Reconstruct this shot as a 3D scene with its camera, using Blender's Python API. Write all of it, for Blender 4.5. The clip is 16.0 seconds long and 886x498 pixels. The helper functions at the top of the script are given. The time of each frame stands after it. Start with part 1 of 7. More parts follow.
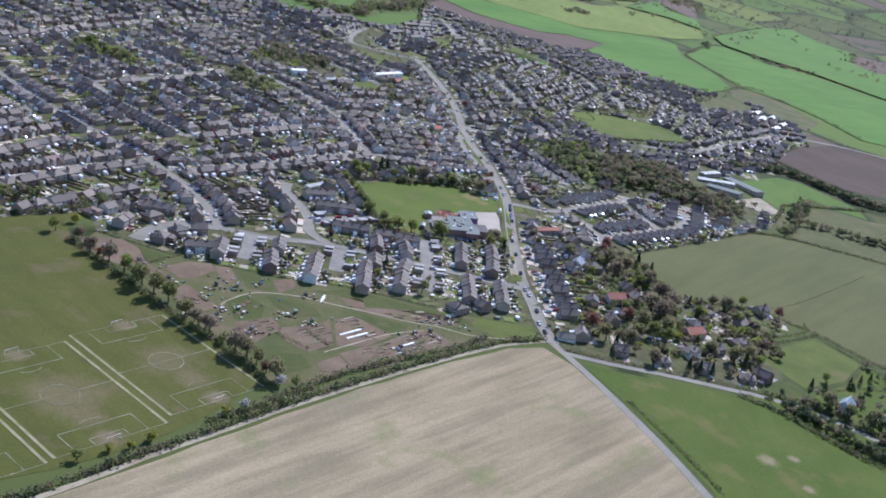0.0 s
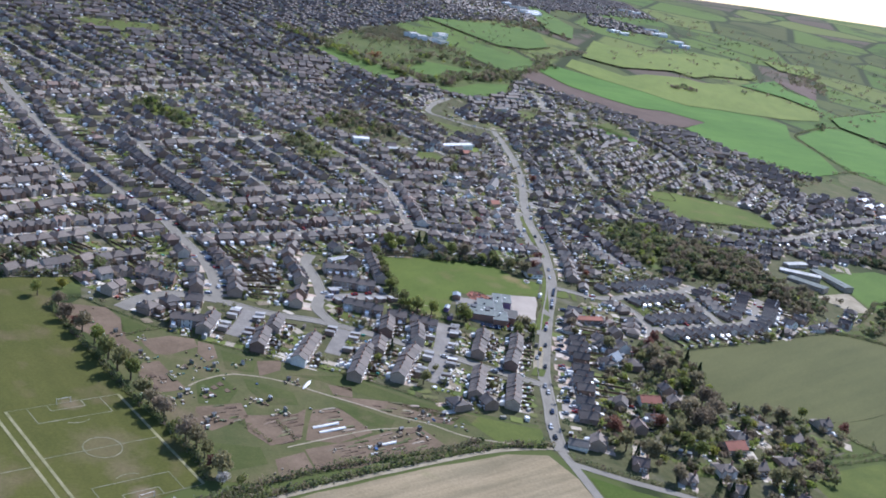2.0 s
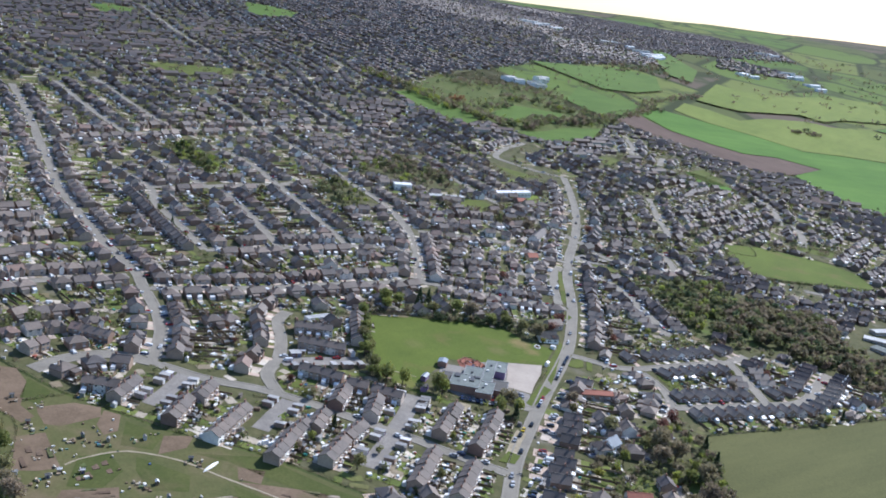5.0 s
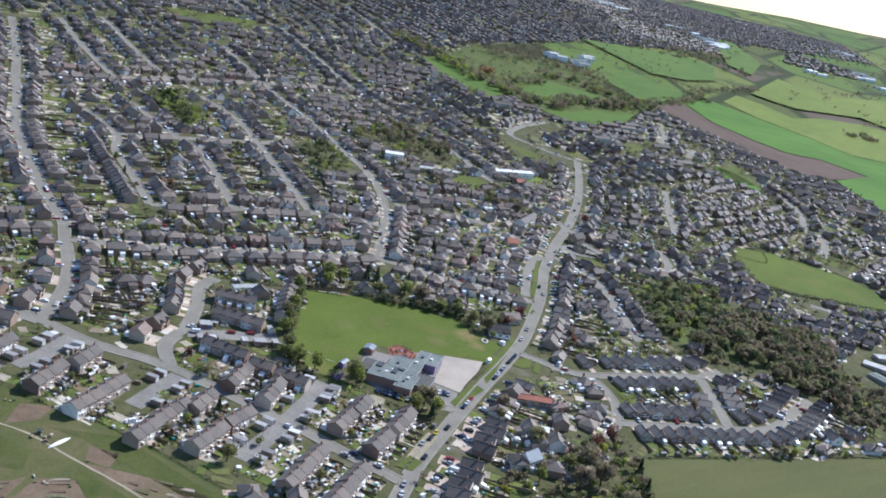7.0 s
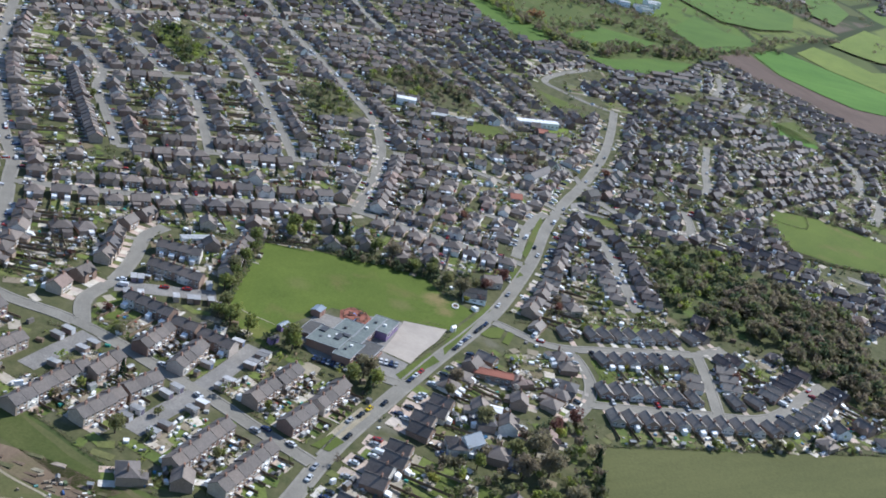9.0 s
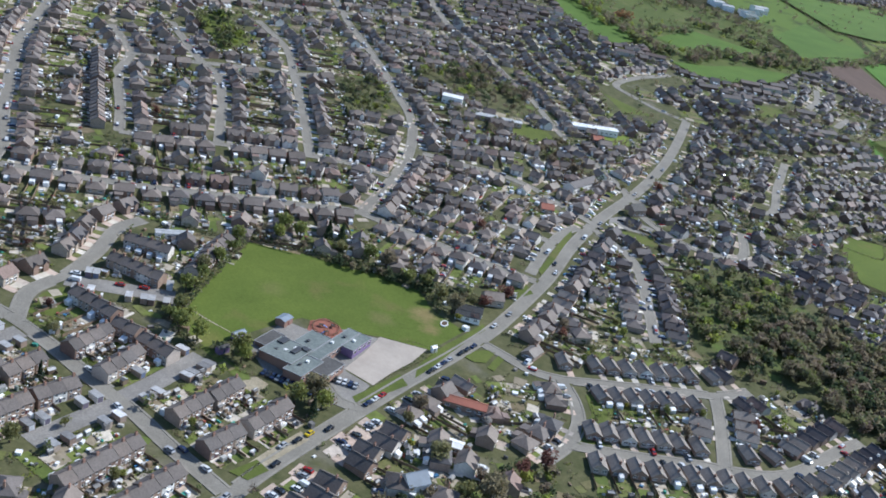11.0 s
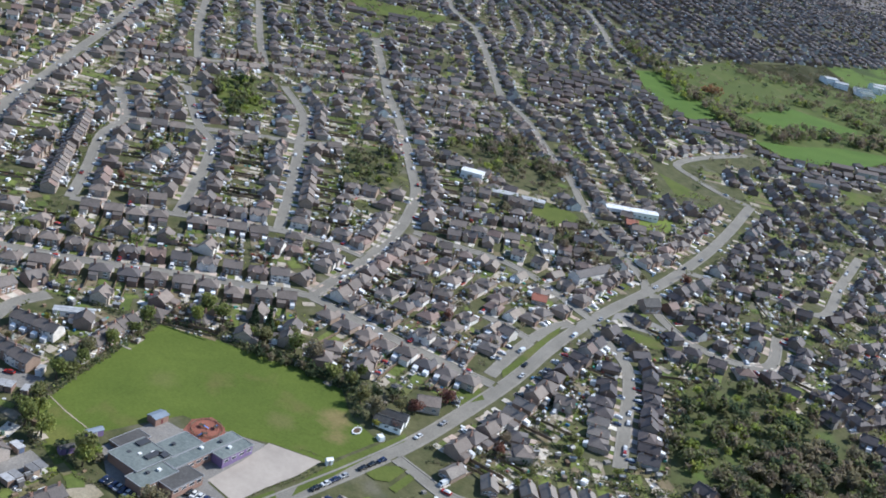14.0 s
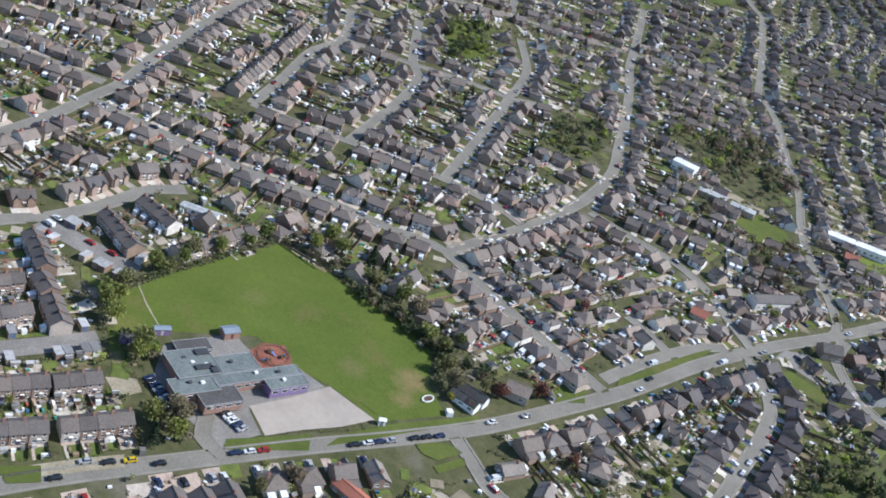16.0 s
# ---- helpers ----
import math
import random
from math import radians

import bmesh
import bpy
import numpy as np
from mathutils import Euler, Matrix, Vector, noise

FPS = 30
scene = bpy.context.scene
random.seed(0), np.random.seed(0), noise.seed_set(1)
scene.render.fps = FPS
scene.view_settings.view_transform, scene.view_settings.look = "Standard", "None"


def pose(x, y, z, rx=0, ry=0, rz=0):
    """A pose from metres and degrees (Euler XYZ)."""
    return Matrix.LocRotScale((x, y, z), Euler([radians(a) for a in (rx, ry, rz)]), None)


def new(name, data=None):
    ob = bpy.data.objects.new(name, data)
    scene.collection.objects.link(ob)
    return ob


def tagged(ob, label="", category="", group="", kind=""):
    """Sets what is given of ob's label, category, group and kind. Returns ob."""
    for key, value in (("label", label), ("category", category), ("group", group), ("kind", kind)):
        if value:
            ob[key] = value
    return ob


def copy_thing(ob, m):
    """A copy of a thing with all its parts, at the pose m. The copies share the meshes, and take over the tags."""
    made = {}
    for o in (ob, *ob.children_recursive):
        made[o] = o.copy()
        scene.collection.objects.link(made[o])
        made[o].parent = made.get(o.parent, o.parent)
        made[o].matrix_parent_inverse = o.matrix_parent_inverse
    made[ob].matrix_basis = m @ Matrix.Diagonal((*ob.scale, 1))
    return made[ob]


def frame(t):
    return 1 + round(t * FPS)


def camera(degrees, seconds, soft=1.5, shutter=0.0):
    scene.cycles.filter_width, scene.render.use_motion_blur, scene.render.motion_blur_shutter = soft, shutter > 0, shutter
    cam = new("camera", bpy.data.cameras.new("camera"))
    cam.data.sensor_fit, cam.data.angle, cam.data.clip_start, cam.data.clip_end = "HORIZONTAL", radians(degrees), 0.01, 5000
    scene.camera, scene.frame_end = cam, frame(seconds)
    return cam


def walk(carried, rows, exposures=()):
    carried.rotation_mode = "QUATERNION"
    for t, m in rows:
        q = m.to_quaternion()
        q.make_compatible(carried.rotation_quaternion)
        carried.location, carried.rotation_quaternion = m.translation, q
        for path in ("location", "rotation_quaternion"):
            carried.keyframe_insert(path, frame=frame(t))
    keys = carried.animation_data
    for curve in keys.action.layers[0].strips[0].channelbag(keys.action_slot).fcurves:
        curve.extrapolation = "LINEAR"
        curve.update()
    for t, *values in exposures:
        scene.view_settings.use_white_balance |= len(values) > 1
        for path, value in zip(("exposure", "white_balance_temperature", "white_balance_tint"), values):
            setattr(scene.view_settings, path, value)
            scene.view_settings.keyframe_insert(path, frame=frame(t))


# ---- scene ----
cam = camera(46.00, 16.0, soft=1.8)
PATH = [
    (0, pose(-113.52, -76.08, 225.78, 70.475, -7.290, -11.501)),
    (0.5, pose(-97.03, -65.62, 224.88, 71.048, -8.024, -8.327)),
    (1, pose(-80.54, -55.10, 224.09, 70.924, -7.706, -7.021)),
    (1.5, pose(-64.08, -44.50, 223.46, 73.709, -8.838, -4.555)),
    (2, pose(-47.79, -33.72, 222.96, 73.450, -7.899, -4.176)),
    (2.5, pose(-31.68, -22.71, 222.47, 73.901, -7.938, -2.790)),
    (3, pose(-15.69, -11.55, 222.04, 75.190, -6.196, -1.423)),
    (3.5, pose(0.07, 0.10, 221.60, 75.926, -7.685, -0.001)),
    (4, pose(15.41, 12.47, 220.67, 75.890, -7.375, 1.564)),
    (6.5, pose(89.44, 77.70, 218.96, 73.170, -8.778, 8.239)),
    (7, pose(103.30, 91.81, 218.88, 72.853, -10.499, 8.904)),
    (7.5, pose(116.32, 106.48, 218.77, 70.823, -10.362, 9.085)),
    (8, pose(128.53, 121.16, 218.50, 70.070, -10.641, 10.616)),
    (10.5, pose(184.71, 193.43, 218.18, 67.638, -11.326, 19.239)),
    (11, pose(195.43, 207.90, 218.57, 67.642, -11.631, 21.506)),
    (11.5, pose(206.04, 222.87, 219.26, 68.238, -10.925, 23.295)),
    (12, pose(216.15, 238.19, 219.86, 68.260, -11.392, 25.139)),
    (12.5, pose(225.69, 253.68, 220.49, 67.784, -10.419, 26.452)),
    (13, pose(235.11, 269.30, 221.29, 67.794, -11.144, 28.446)),
    (13.5, pose(244.70, 285.15, 222.21, 68.499, -10.548, 29.490)),
    (14, pose(253.75, 300.94, 223.06, 69.821, -11.169, 30.223)),
    (14.5, pose(261.89, 316.81, 223.83, 69.061, -11.654, 33.213)),
    (15, pose(269.28, 332.49, 224.48, 65.999, -11.318, 40.030)),
    (15.5, pose(277.00, 348.30, 225.14, 64.693, -14.690, 45.997)),
    (16, pose(284.89, 364.39, 226.08, 63.316, -16.887, 50.163)),
]
walk(cam, PATH, [(0, 0.44, 5600, 16), (6, 0.50, 5850, 11), (11, 0.38, 5850, 8), (16, 0.42, 5950, 9)])

# ---------------------------------------------------------------- sky and sun
SUN_DIR = Vector((0.62, 0.76, 0.80)).normalized()
world = bpy.data.worlds.new("sky")
scene.world = world
world.use_nodes = True
wn = world.node_tree
sky = wn.nodes.new("ShaderNodeTexSky")
sky.sky_type = "NISHITA"
sky.sun_disc = False
sky.sun_elevation = math.asin(SUN_DIR.z)
sky.sun_rotation = math.atan2(SUN_DIR.x, SUN_DIR.y)
sky.air_density, sky.dust_density, sky.ozone_density = 1.0, 0.2, 2.0
wn.links.new(sky.outputs[0], wn.nodes["Background"].inputs[0])
wn.nodes["Background"].inputs[1].default_value = 0.118
sun = new("sun", bpy.data.lights.new("sun", "SUN"))
sun.data.energy, sun.data.angle, sun.data.color = 4.6, radians(0.6), (1.0, 0.94, 0.865)
sun.rotation_euler = SUN_DIR.to_track_quat("Z", "Y").to_euler()

# ---------------------------------------------------------------- lie of the land
SLOPE_X, SLOPE_Y = -0.0816, 0.0391


def smooth(a, b, v):
    v = min(1.0, max(0.0, (v - a) / (b - a)))
    return v * v * (3 - 2 * v)


def gz(x, y):
    """Height of the ground: one even slope that levels out into low far hills."""
    p = SLOPE_X * x + SLOPE_Y * y
    r = math.hypot(x - 60, y - 600)
    if r < 2000:
        return p
    k = smooth(2000, 4500, r)
    far = 112 + 14 * noise.noise(Vector((x / 900, y / 900, 0.3))) + 10 * noise.noise(Vector((x / 350, y / 350, 2.3)))
    return p * (1 - k) + far * k


# ---------------------------------------------------------------- materials
def nodes_of(name):
    m = bpy.data.materials.new(name)
    m.use_nodes = True
    nt = m.node_tree
    return m, nt, nt.nodes["Principled BSDF"]


def ramp_node(nt, fac, stops, constant=False):
    r = nt.nodes.new("ShaderNodeValToRGB")
    r.color_ramp.interpolation = "CONSTANT" if constant else "LINEAR"
    el = r.color_ramp.elements
    while len(el) < len(stops):
        el.new(0.5)
    for e, (p, c) in zip(el, stops):
        e.position, e.color = p, (*c, 1)
    nt.links.new(fac, r.inputs[0])
    return r.outputs[0]


def noise_node(nt, scale, detail=4, rough=0.6, stretch=None):
    g = nt.nodes.new("ShaderNodeNewGeometry")
    src = g.outputs["Position"]
    if stretch:
        mp = nt.nodes.new("ShaderNodeMapping")
        mp.vector_type = "TEXTURE"
        mp.inputs["Scale"].default_value = [1 / v for v in stretch[:3]]
        mp.inputs["Rotation"].default_value = (0, 0, radians(stretch[3]))
        nt.links.new(src, mp.inputs[0])
        src = mp.outputs[0]
    n = nt.nodes.new("ShaderNodeTexNoise")
    n.inputs["Scale"].default_value, n.inputs["Detail"].default_value, n.inputs["Roughness"].default_value = scale, detail, rough
    nt.links.new(src, n.inputs[0])
    return n.outputs[0]


def mix(nt, fac, a, b, mode="MIX"):
    m = nt.nodes.new("ShaderNodeMix")
    m.data_type, m.blend_type = "RGBA", mode
    for i, v in ((0, fac), (6, a), (7, b)):
        if hasattr(v, "is_linked"):
            nt.links.new(v, m.inputs[i])
        else:
            m.inputs[i].default_value = v if i == 0 else (*v, 1)
    return m.outputs[2]


def bump(nt, bsdf, height, strength, dist):
    b = nt.nodes.new("ShaderNodeBump")
    b.inputs["Strength"].default_value, b.inputs["Distance"].default_value = strength, dist
    nt.links.new(height, b.inputs["Height"])
    nt.links.new(b.outputs[0], bsdf.inputs["Normal"])


def grain(name, dark, light, big=0.05, fine=1.5, rough=0.9, bumps=0.3, bump_size=0.1, stretch=None, spec=0.3):
    """A surface of two tones, mottled at two scales."""
    m, nt, b = nodes_of(name)
    n1, n2 = noise_node(nt, big, 5, 0.65, stretch), noise_node(nt, fine, 3, 0.7)
    c1 = ramp_node(nt, n1, [(0.32, dark), (0.68, light)])
    c2 = ramp_node(nt, n2, [(0.3, (0.72, 0.72, 0.72)), (0.7, (1.2, 1.2, 1.2))])
    nt.links.new(mix(nt, 1.0, c1, c2, "MULTIPLY"), b.inputs["Base Color"])
    b.inputs["Roughness"].default_value = rough
    b.inputs["Specular IOR Level"].default_value = spec
    bump(nt, b, n2, bumps, bump_size)
    return m


def varied(name, stops, rough=0.85, island=False, fine=0.8, lo=0.75, hi=1.2, spec=0.3, metal=0.0, constant=False):
    """Many like things of several tones, each with stains and grain."""
    m, nt, b = nodes_of(name)
    if isinstance(island, float):
        src = noise_node(nt, island, 2, 0.5)
    elif island:
        src = nt.nodes.new("ShaderNodeNewGeometry").outputs["Random Per Island"]
    else:
        src = nt.nodes.new("ShaderNodeObjectInfo").outputs["Random"]
    c1 = ramp_node(nt, src, stops, constant)
    n = noise_node(nt, fine, 4, 0.7)
    n2 = noise_node(nt, fine * 0.12, 3, 0.6)
    c2 = ramp_node(nt, n, [(0.3, (lo,) * 3), (0.7, (hi,) * 3)])
    c3 = ramp_node(nt, n2, [(0.3, (0.85,) * 3), (0.7, (1.12,) * 3)])
    nt.links.new(mix(nt, 1.0, mix(nt, 1.0, c1, c2, "MULTIPLY"), c3, "MULTIPLY"), b.inputs["Base Color"])
    b.inputs["Roughness"].default_value, b.inputs["Metallic"].default_value = rough, metal
    b.inputs["Specular IOR Level"].default_value = spec
    bump(nt, b, n, 0.25, 0.06)
    return m


def leafy(name, stops, island=False, fine=1.2):
    """Leaves: matt, and part of the light shines through."""
    m = varied(name, stops, 0.8, island, fine, 0.65, 1.35)
    nt = m.node_tree
    p = nt.nodes["Principled BSDF"]
    t, x = nt.nodes.new("ShaderNodeBsdfTranslucent"), nt.nodes.new("ShaderNodeMixShader")
    nt.links.new(p.inputs["Base Color"].links[0].from_socket, t.inputs[0])
    x.inputs[0].default_value = 0.5
    nt.links.new(p.outputs[0], x.inputs[1])
    nt.links.new(t.outputs[0], x.inputs[2])
    nt.links.new(x.outputs[0], nt.nodes["Material Output"].inputs[0])
    return m


def plain(name, c, rough=0.6, metal=0.0, spec=0.5):
    return varied(name, [(0, c), (1, c)], rough, lo=0.9, hi=1.08, spec=spec, metal=metal)


ROOF_TONES = [(0.0, (0.11, 0.093, 0.084)), (0.3, (0.205, 0.17, 0.147)), (0.5, (0.14, 0.123, 0.115)), (0.72, (0.25, 0.203, 0.17)), (0.86, (0.092, 0.087, 0.09)), (1.0, (0.26, 0.178, 0.145))]
WALL_TONES = [(0.0, (0.25, 0.165, 0.125)), (0.25, (0.34, 0.26, 0.205)), (0.45, (0.20, 0.13, 0.105)), (0.62, (0.46, 0.39, 0.32)), (0.75, (0.28, 0.195, 0.15)), (0.88, (0.62, 0.58, 0.53)), (1.0, (0.78, 0.77, 0.74))]
# darker than ROOF_TONES: far dark tiles, and the eastern district's shade as colour
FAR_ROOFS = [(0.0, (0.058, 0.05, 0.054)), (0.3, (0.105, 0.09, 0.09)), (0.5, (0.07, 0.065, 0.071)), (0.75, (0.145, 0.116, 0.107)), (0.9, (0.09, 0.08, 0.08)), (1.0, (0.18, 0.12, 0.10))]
M = dict(
    roof=varied("roof_tiles", ROOF_TONES, 0.72, fine=1.6),
    roof_old=varied("old_concrete_tiles", [(0, (0.095, 0.083, 0.078)), (0.4, (0.145, 0.125, 0.114)), (0.7, (0.12, 0.107, 0.102)), (1, (0.17, 0.14, 0.122))], 0.75, fine=1.6),
    roof_light=varied("light_brown_tiles", [(0, (0.19, 0.165, 0.145)), (0.35, (0.26, 0.222, 0.185)), (0.6, (0.22, 0.195, 0.175)), (0.85, (0.29, 0.235, 0.19)), (1, (0.16, 0.145, 0.138))], 0.75, True, fine=1.4),
    roof_dim=varied("roof_tiles_dim", FAR_ROOFS, 0.7, True, fine=0.7),
    roof_mid=varied("roof_tiles_mixed", ROOF_TONES, 0.72, True, fine=1.2),
    wall_mid=varied("brick_and_render_mixed", WALL_TONES, 0.9, True, fine=1.0),
    pane_far=varied("window_panes_far", [(0, (0.10, 0.11, 0.13)), (0.6, (0.22, 0.23, 0.25)), (1, (0.6, 0.6, 0.6))], 0.2, True, spec=0.8),
    roof_red=plain("red_clay_tiles", (0.36, 0.13, 0.085), 0.8),
    roof_blue=plain("slate", (0.20, 0.24, 0.29), 0.55),
    wall=varied("brick_and_render", WALL_TONES, 0.9, fine=2.0),
    # dimmed copy of WALL_TONES; the eastern district's shade is put into its colour
    wall_dimmed=varied("brick_and_render_dimmed", [(p, tuple(0.62 * v for v in c)) for p, c in WALL_TONES], 0.9, True, fine=0.5),
    white=plain("white_paint", (0.80, 0.80, 0.79), 0.45),
    # white of sheds and conservatories, also of the boxes that paint far glints
    white_far=varied("white_sheds_and_glints", [(0, (0.55, 0.56, 0.57)), (0.4, (0.82, 0.82, 0.82)), (1, (0.85, 0.86, 0.88))], 0.35, True),
    glass=plain("dark_glass", (0.035, 0.045, 0.06), 0.06, spec=1.0),
    door=varied("door_paint", [(0, (0.16, 0.04, 0.03)), (0.4, (0.05, 0.08, 0.16)), (0.7, (0.65, 0.65, 0.63)), (1, (0.1, 0.06, 0.03))], 0.5),
    chimney=plain("chimney_brick", (0.28, 0.17, 0.13), 0.9),
    pot=plain("clay_pot", (0.36, 0.18, 0.11), 0.9),
    gutter=plain("gutter", (0.06, 0.06, 0.065), 0.5),
    asphalt=grain("asphalt", (0.182, 0.17, 0.145), (0.244, 0.228, 0.196), 0.06, 2.0, 0.85, 0.15, 0.03),
    pavement=grain("paving", (0.20, 0.188, 0.162), (0.285, 0.265, 0.228), 0.12, 2.5, 0.9, 0.15, 0.03),
    court=grain("yard_surface", (0.18, 0.17, 0.157), (0.26, 0.245, 0.225), 0.09, 1.5, 0.88, 0.15, 0.03),
    playground=varied("playground_surface", [(0, (0.36, 0.315, 0.27)), (1, (0.37, 0.325, 0.28))], 0.9, False, 0.5, 0.93, 1.06),
    redplay=grain("red_play_surface", (0.20, 0.075, 0.05), (0.30, 0.12, 0.085), 0.2, 2.0, 0.9, 0.1, 0.02),
    path=grain("worn_path", (0.25, 0.215, 0.145), (0.38, 0.335, 0.25), 0.1, 1.5, 0.95, 0.3, 0.05),
    lawn=varied("lawns", [(0, (0.085, 0.118, 0.027)), (0.3, (0.145, 0.175, 0.042)), (0.48, (0.13, 0.13, 0.05)), (0.6, (0.19, 0.15, 0.09)), (0.74, (0.31, 0.275, 0.215)), (0.88, (0.45, 0.395, 0.32)), (1, (0.60, 0.55, 0.47))], 0.95, True, fine=0.5),
    drive=varied("drives", [(0, (0.30, 0.275, 0.25)), (0.3, (0.43, 0.35, 0.29)), (0.6, (0.50, 0.385, 0.315)), (0.8, (0.47, 0.44, 0.39)), (1, (0.70, 0.65, 0.57))], 0.9, True),
    plot=varied("dug_plots", [(0, (0.105, 0.072, 0.05)), (0.3, (0.17, 0.12, 0.085)), (0.5, (0.135, 0.10, 0.068)), (0.64, (0.075, 0.10, 0.03)), (0.78, (0.22, 0.165, 0.125)), (0.9, (0.10, 0.125, 0.04)), (1, (0.30, 0.25, 0.20))], 0.95, False, fine=0.7, lo=0.6, hi=1.3),
    clutter=varied("garden_clutter", [(0, (0.7, 0.7, 0.7)), (0.22, (0.25, 0.18, 0.12)), (0.45, (0.45, 0.44, 0.42)), (0.6, (0.08, 0.08, 0.085)), (0.72, (0.80, 0.80, 0.80)), (0.86, (0.05, 0.16, 0.30)), (0.9, (0.06, 0.28, 0.22)), (0.94, (0.34, 0.10, 0.07)), (0.97, (0.55, 0.53, 0.5))], 0.6, True, constant=True),
    bits=varied("weathered_bits", [(0, (0.30, 0.24, 0.17)), (0.2, (0.16, 0.115, 0.075)), (0.4, (0.52, 0.48, 0.40)), (0.58, (0.75, 0.73, 0.68)), (0.7, (0.12, 0.16, 0.08)), (0.82, (0.40, 0.33, 0.25)), (0.92, (0.10, 0.24, 0.22)), (0.95, (0.07, 0.13, 0.28)), (0.97, (0.62, 0.58, 0.52))], 0.85, True, constant=True),
    fence=varied("fence_timber", [(0, (0.09, 0.065, 0.045)), (0.5, (0.17, 0.12, 0.08)), (1, (0.25, 0.19, 0.13))], 0.9, True),
    shed=varied("shed_timber", [(0, (0.13, 0.085, 0.055)), (0.35, (0.22, 0.17, 0.12)), (0.6, (0.12, 0.12, 0.125)), (0.8, (0.30, 0.27, 0.24)), (0.9, (0.10, 0.16, 0.12)), (1, (0.42, 0.42, 0.42))], 0.85, True),
    shed_roof=varied("felt_and_sheet_roofs", [(0, (0.10, 0.10, 0.105)), (0.35, (0.17, 0.165, 0.16)), (0.6, (0.28, 0.28, 0.28)), (0.85, (0.42, 0.42, 0.42)), (1, (0.72, 0.72, 0.72))], 0.7, True),
    leaf=leafy("leaves_spring", [(0, (0.18, 0.21, 0.07)), (0.3, (0.24, 0.265, 0.085)), (0.5, (0.23, 0.21, 0.11)), (0.75, (0.23, 0.265, 0.075)), (1, (0.31, 0.33, 0.095))]),
    twig=leafy("bare_twigs", [(0, (0.23, 0.185, 0.135)), (0.4, (0.29, 0.24, 0.165)), (0.7, (0.27, 0.265, 0.13)), (1, (0.33, 0.27, 0.20))]),
    leaf_stuff=leafy("leaves_massed", [(0.3, (0.13, 0.155, 0.07)), (0.4, (0.20, 0.225, 0.085)), (0.47, (0.21, 0.19, 0.125)), (0.55, (0.18, 0.225, 0.075)), (0.62, (0.22, 0.205, 0.135)), (0.7, (0.28, 0.31, 0.09))], 0.13, 0.5),
    twig_stuff=leafy("bare_twigs_massed", [(0.3, (0.185, 0.145, 0.115)), (0.45, (0.25, 0.205, 0.15)), (0.55, (0.22, 0.205, 0.12)), (0.7, (0.28, 0.23, 0.175))], 0.09, 0.5),
    dark_stuff=leafy("evergreens_massed", [(0.3, (0.06, 0.085, 0.05)), (0.5, (0.085, 0.115, 0.06)), (0.7, (0.115, 0.13, 0.065))], 0.1, 0.5),
    bright_stuff=leafy("fresh_leaves_massed", [(0.3, (0.22, 0.29, 0.07)), (0.5, (0.29, 0.34, 0.08)), (0.7, (0.34, 0.34, 0.09))], 0.1, 0.5),
    rust_stuff=leafy("rust_leaves_massed", [(0.3, (0.24, 0.14, 0.075)), (0.7, (0.33, 0.19, 0.10))], 0.1, 0.5),
    conifer=leafy("conifer_needles", [(0, (0.045, 0.07, 0.038)), (1, (0.08, 0.115, 0.055))]),
    copper=leafy("copper_leaves", [(0, (0.17, 0.085, 0.075)), (1, (0.25, 0.12, 0.085))]),
    gorse=leafy("yellow_leaves", [(0, (0.27, 0.28, 0.06)), (1, (0.34, 0.32, 0.07))]),
    blossom=leafy("white_blossom", [(0, (0.42, 0.40, 0.37)), (1, (0.55, 0.52, 0.49))]),
    bark=grain("bark", (0.05, 0.038, 0.028), (0.11, 0.09, 0.07), 0.8, 6.0, 0.95, 0.4, 0.05),
    chalk=grain("worn_line_paint", (0.10, 0.115, 0.04), (0.34, 0.33, 0.25), 0.10, 2.0, 0.95),
    straw=grain("bleached_turf", (0.16, 0.165, 0.07), (0.33, 0.31, 0.19), 0.12, 2.0, 0.95),
    tyre=plain("rubber", (0.02, 0.02, 0.02), 0.9),
    flat_roof=grain("grey_blue_roof_sheet", (0.13, 0.155, 0.15), (0.19, 0.215, 0.205), 0.08, 0.9, 0.85, 0.1, 0.02),
    pale_roof=grain("pale_roof_sheet", (0.30, 0.31, 0.32), (0.52, 0.53, 0.54), 0.1, 0.9, 0.7, 0.1, 0.02),
    dark_roof=grain("dark_roof_felt", (0.075, 0.072, 0.07), (0.115, 0.11, 0.105), 0.1, 0.9, 0.8, 0.1, 0.02),
    purple=plain("purple_panels", (0.20, 0.14, 0.27), 0.6),
    grey=plain("grey_metal", (0.28, 0.28, 0.29), 0.5),
    blue=plain("blue_plastic", (0.04, 0.19, 0.52), 0.5),
)


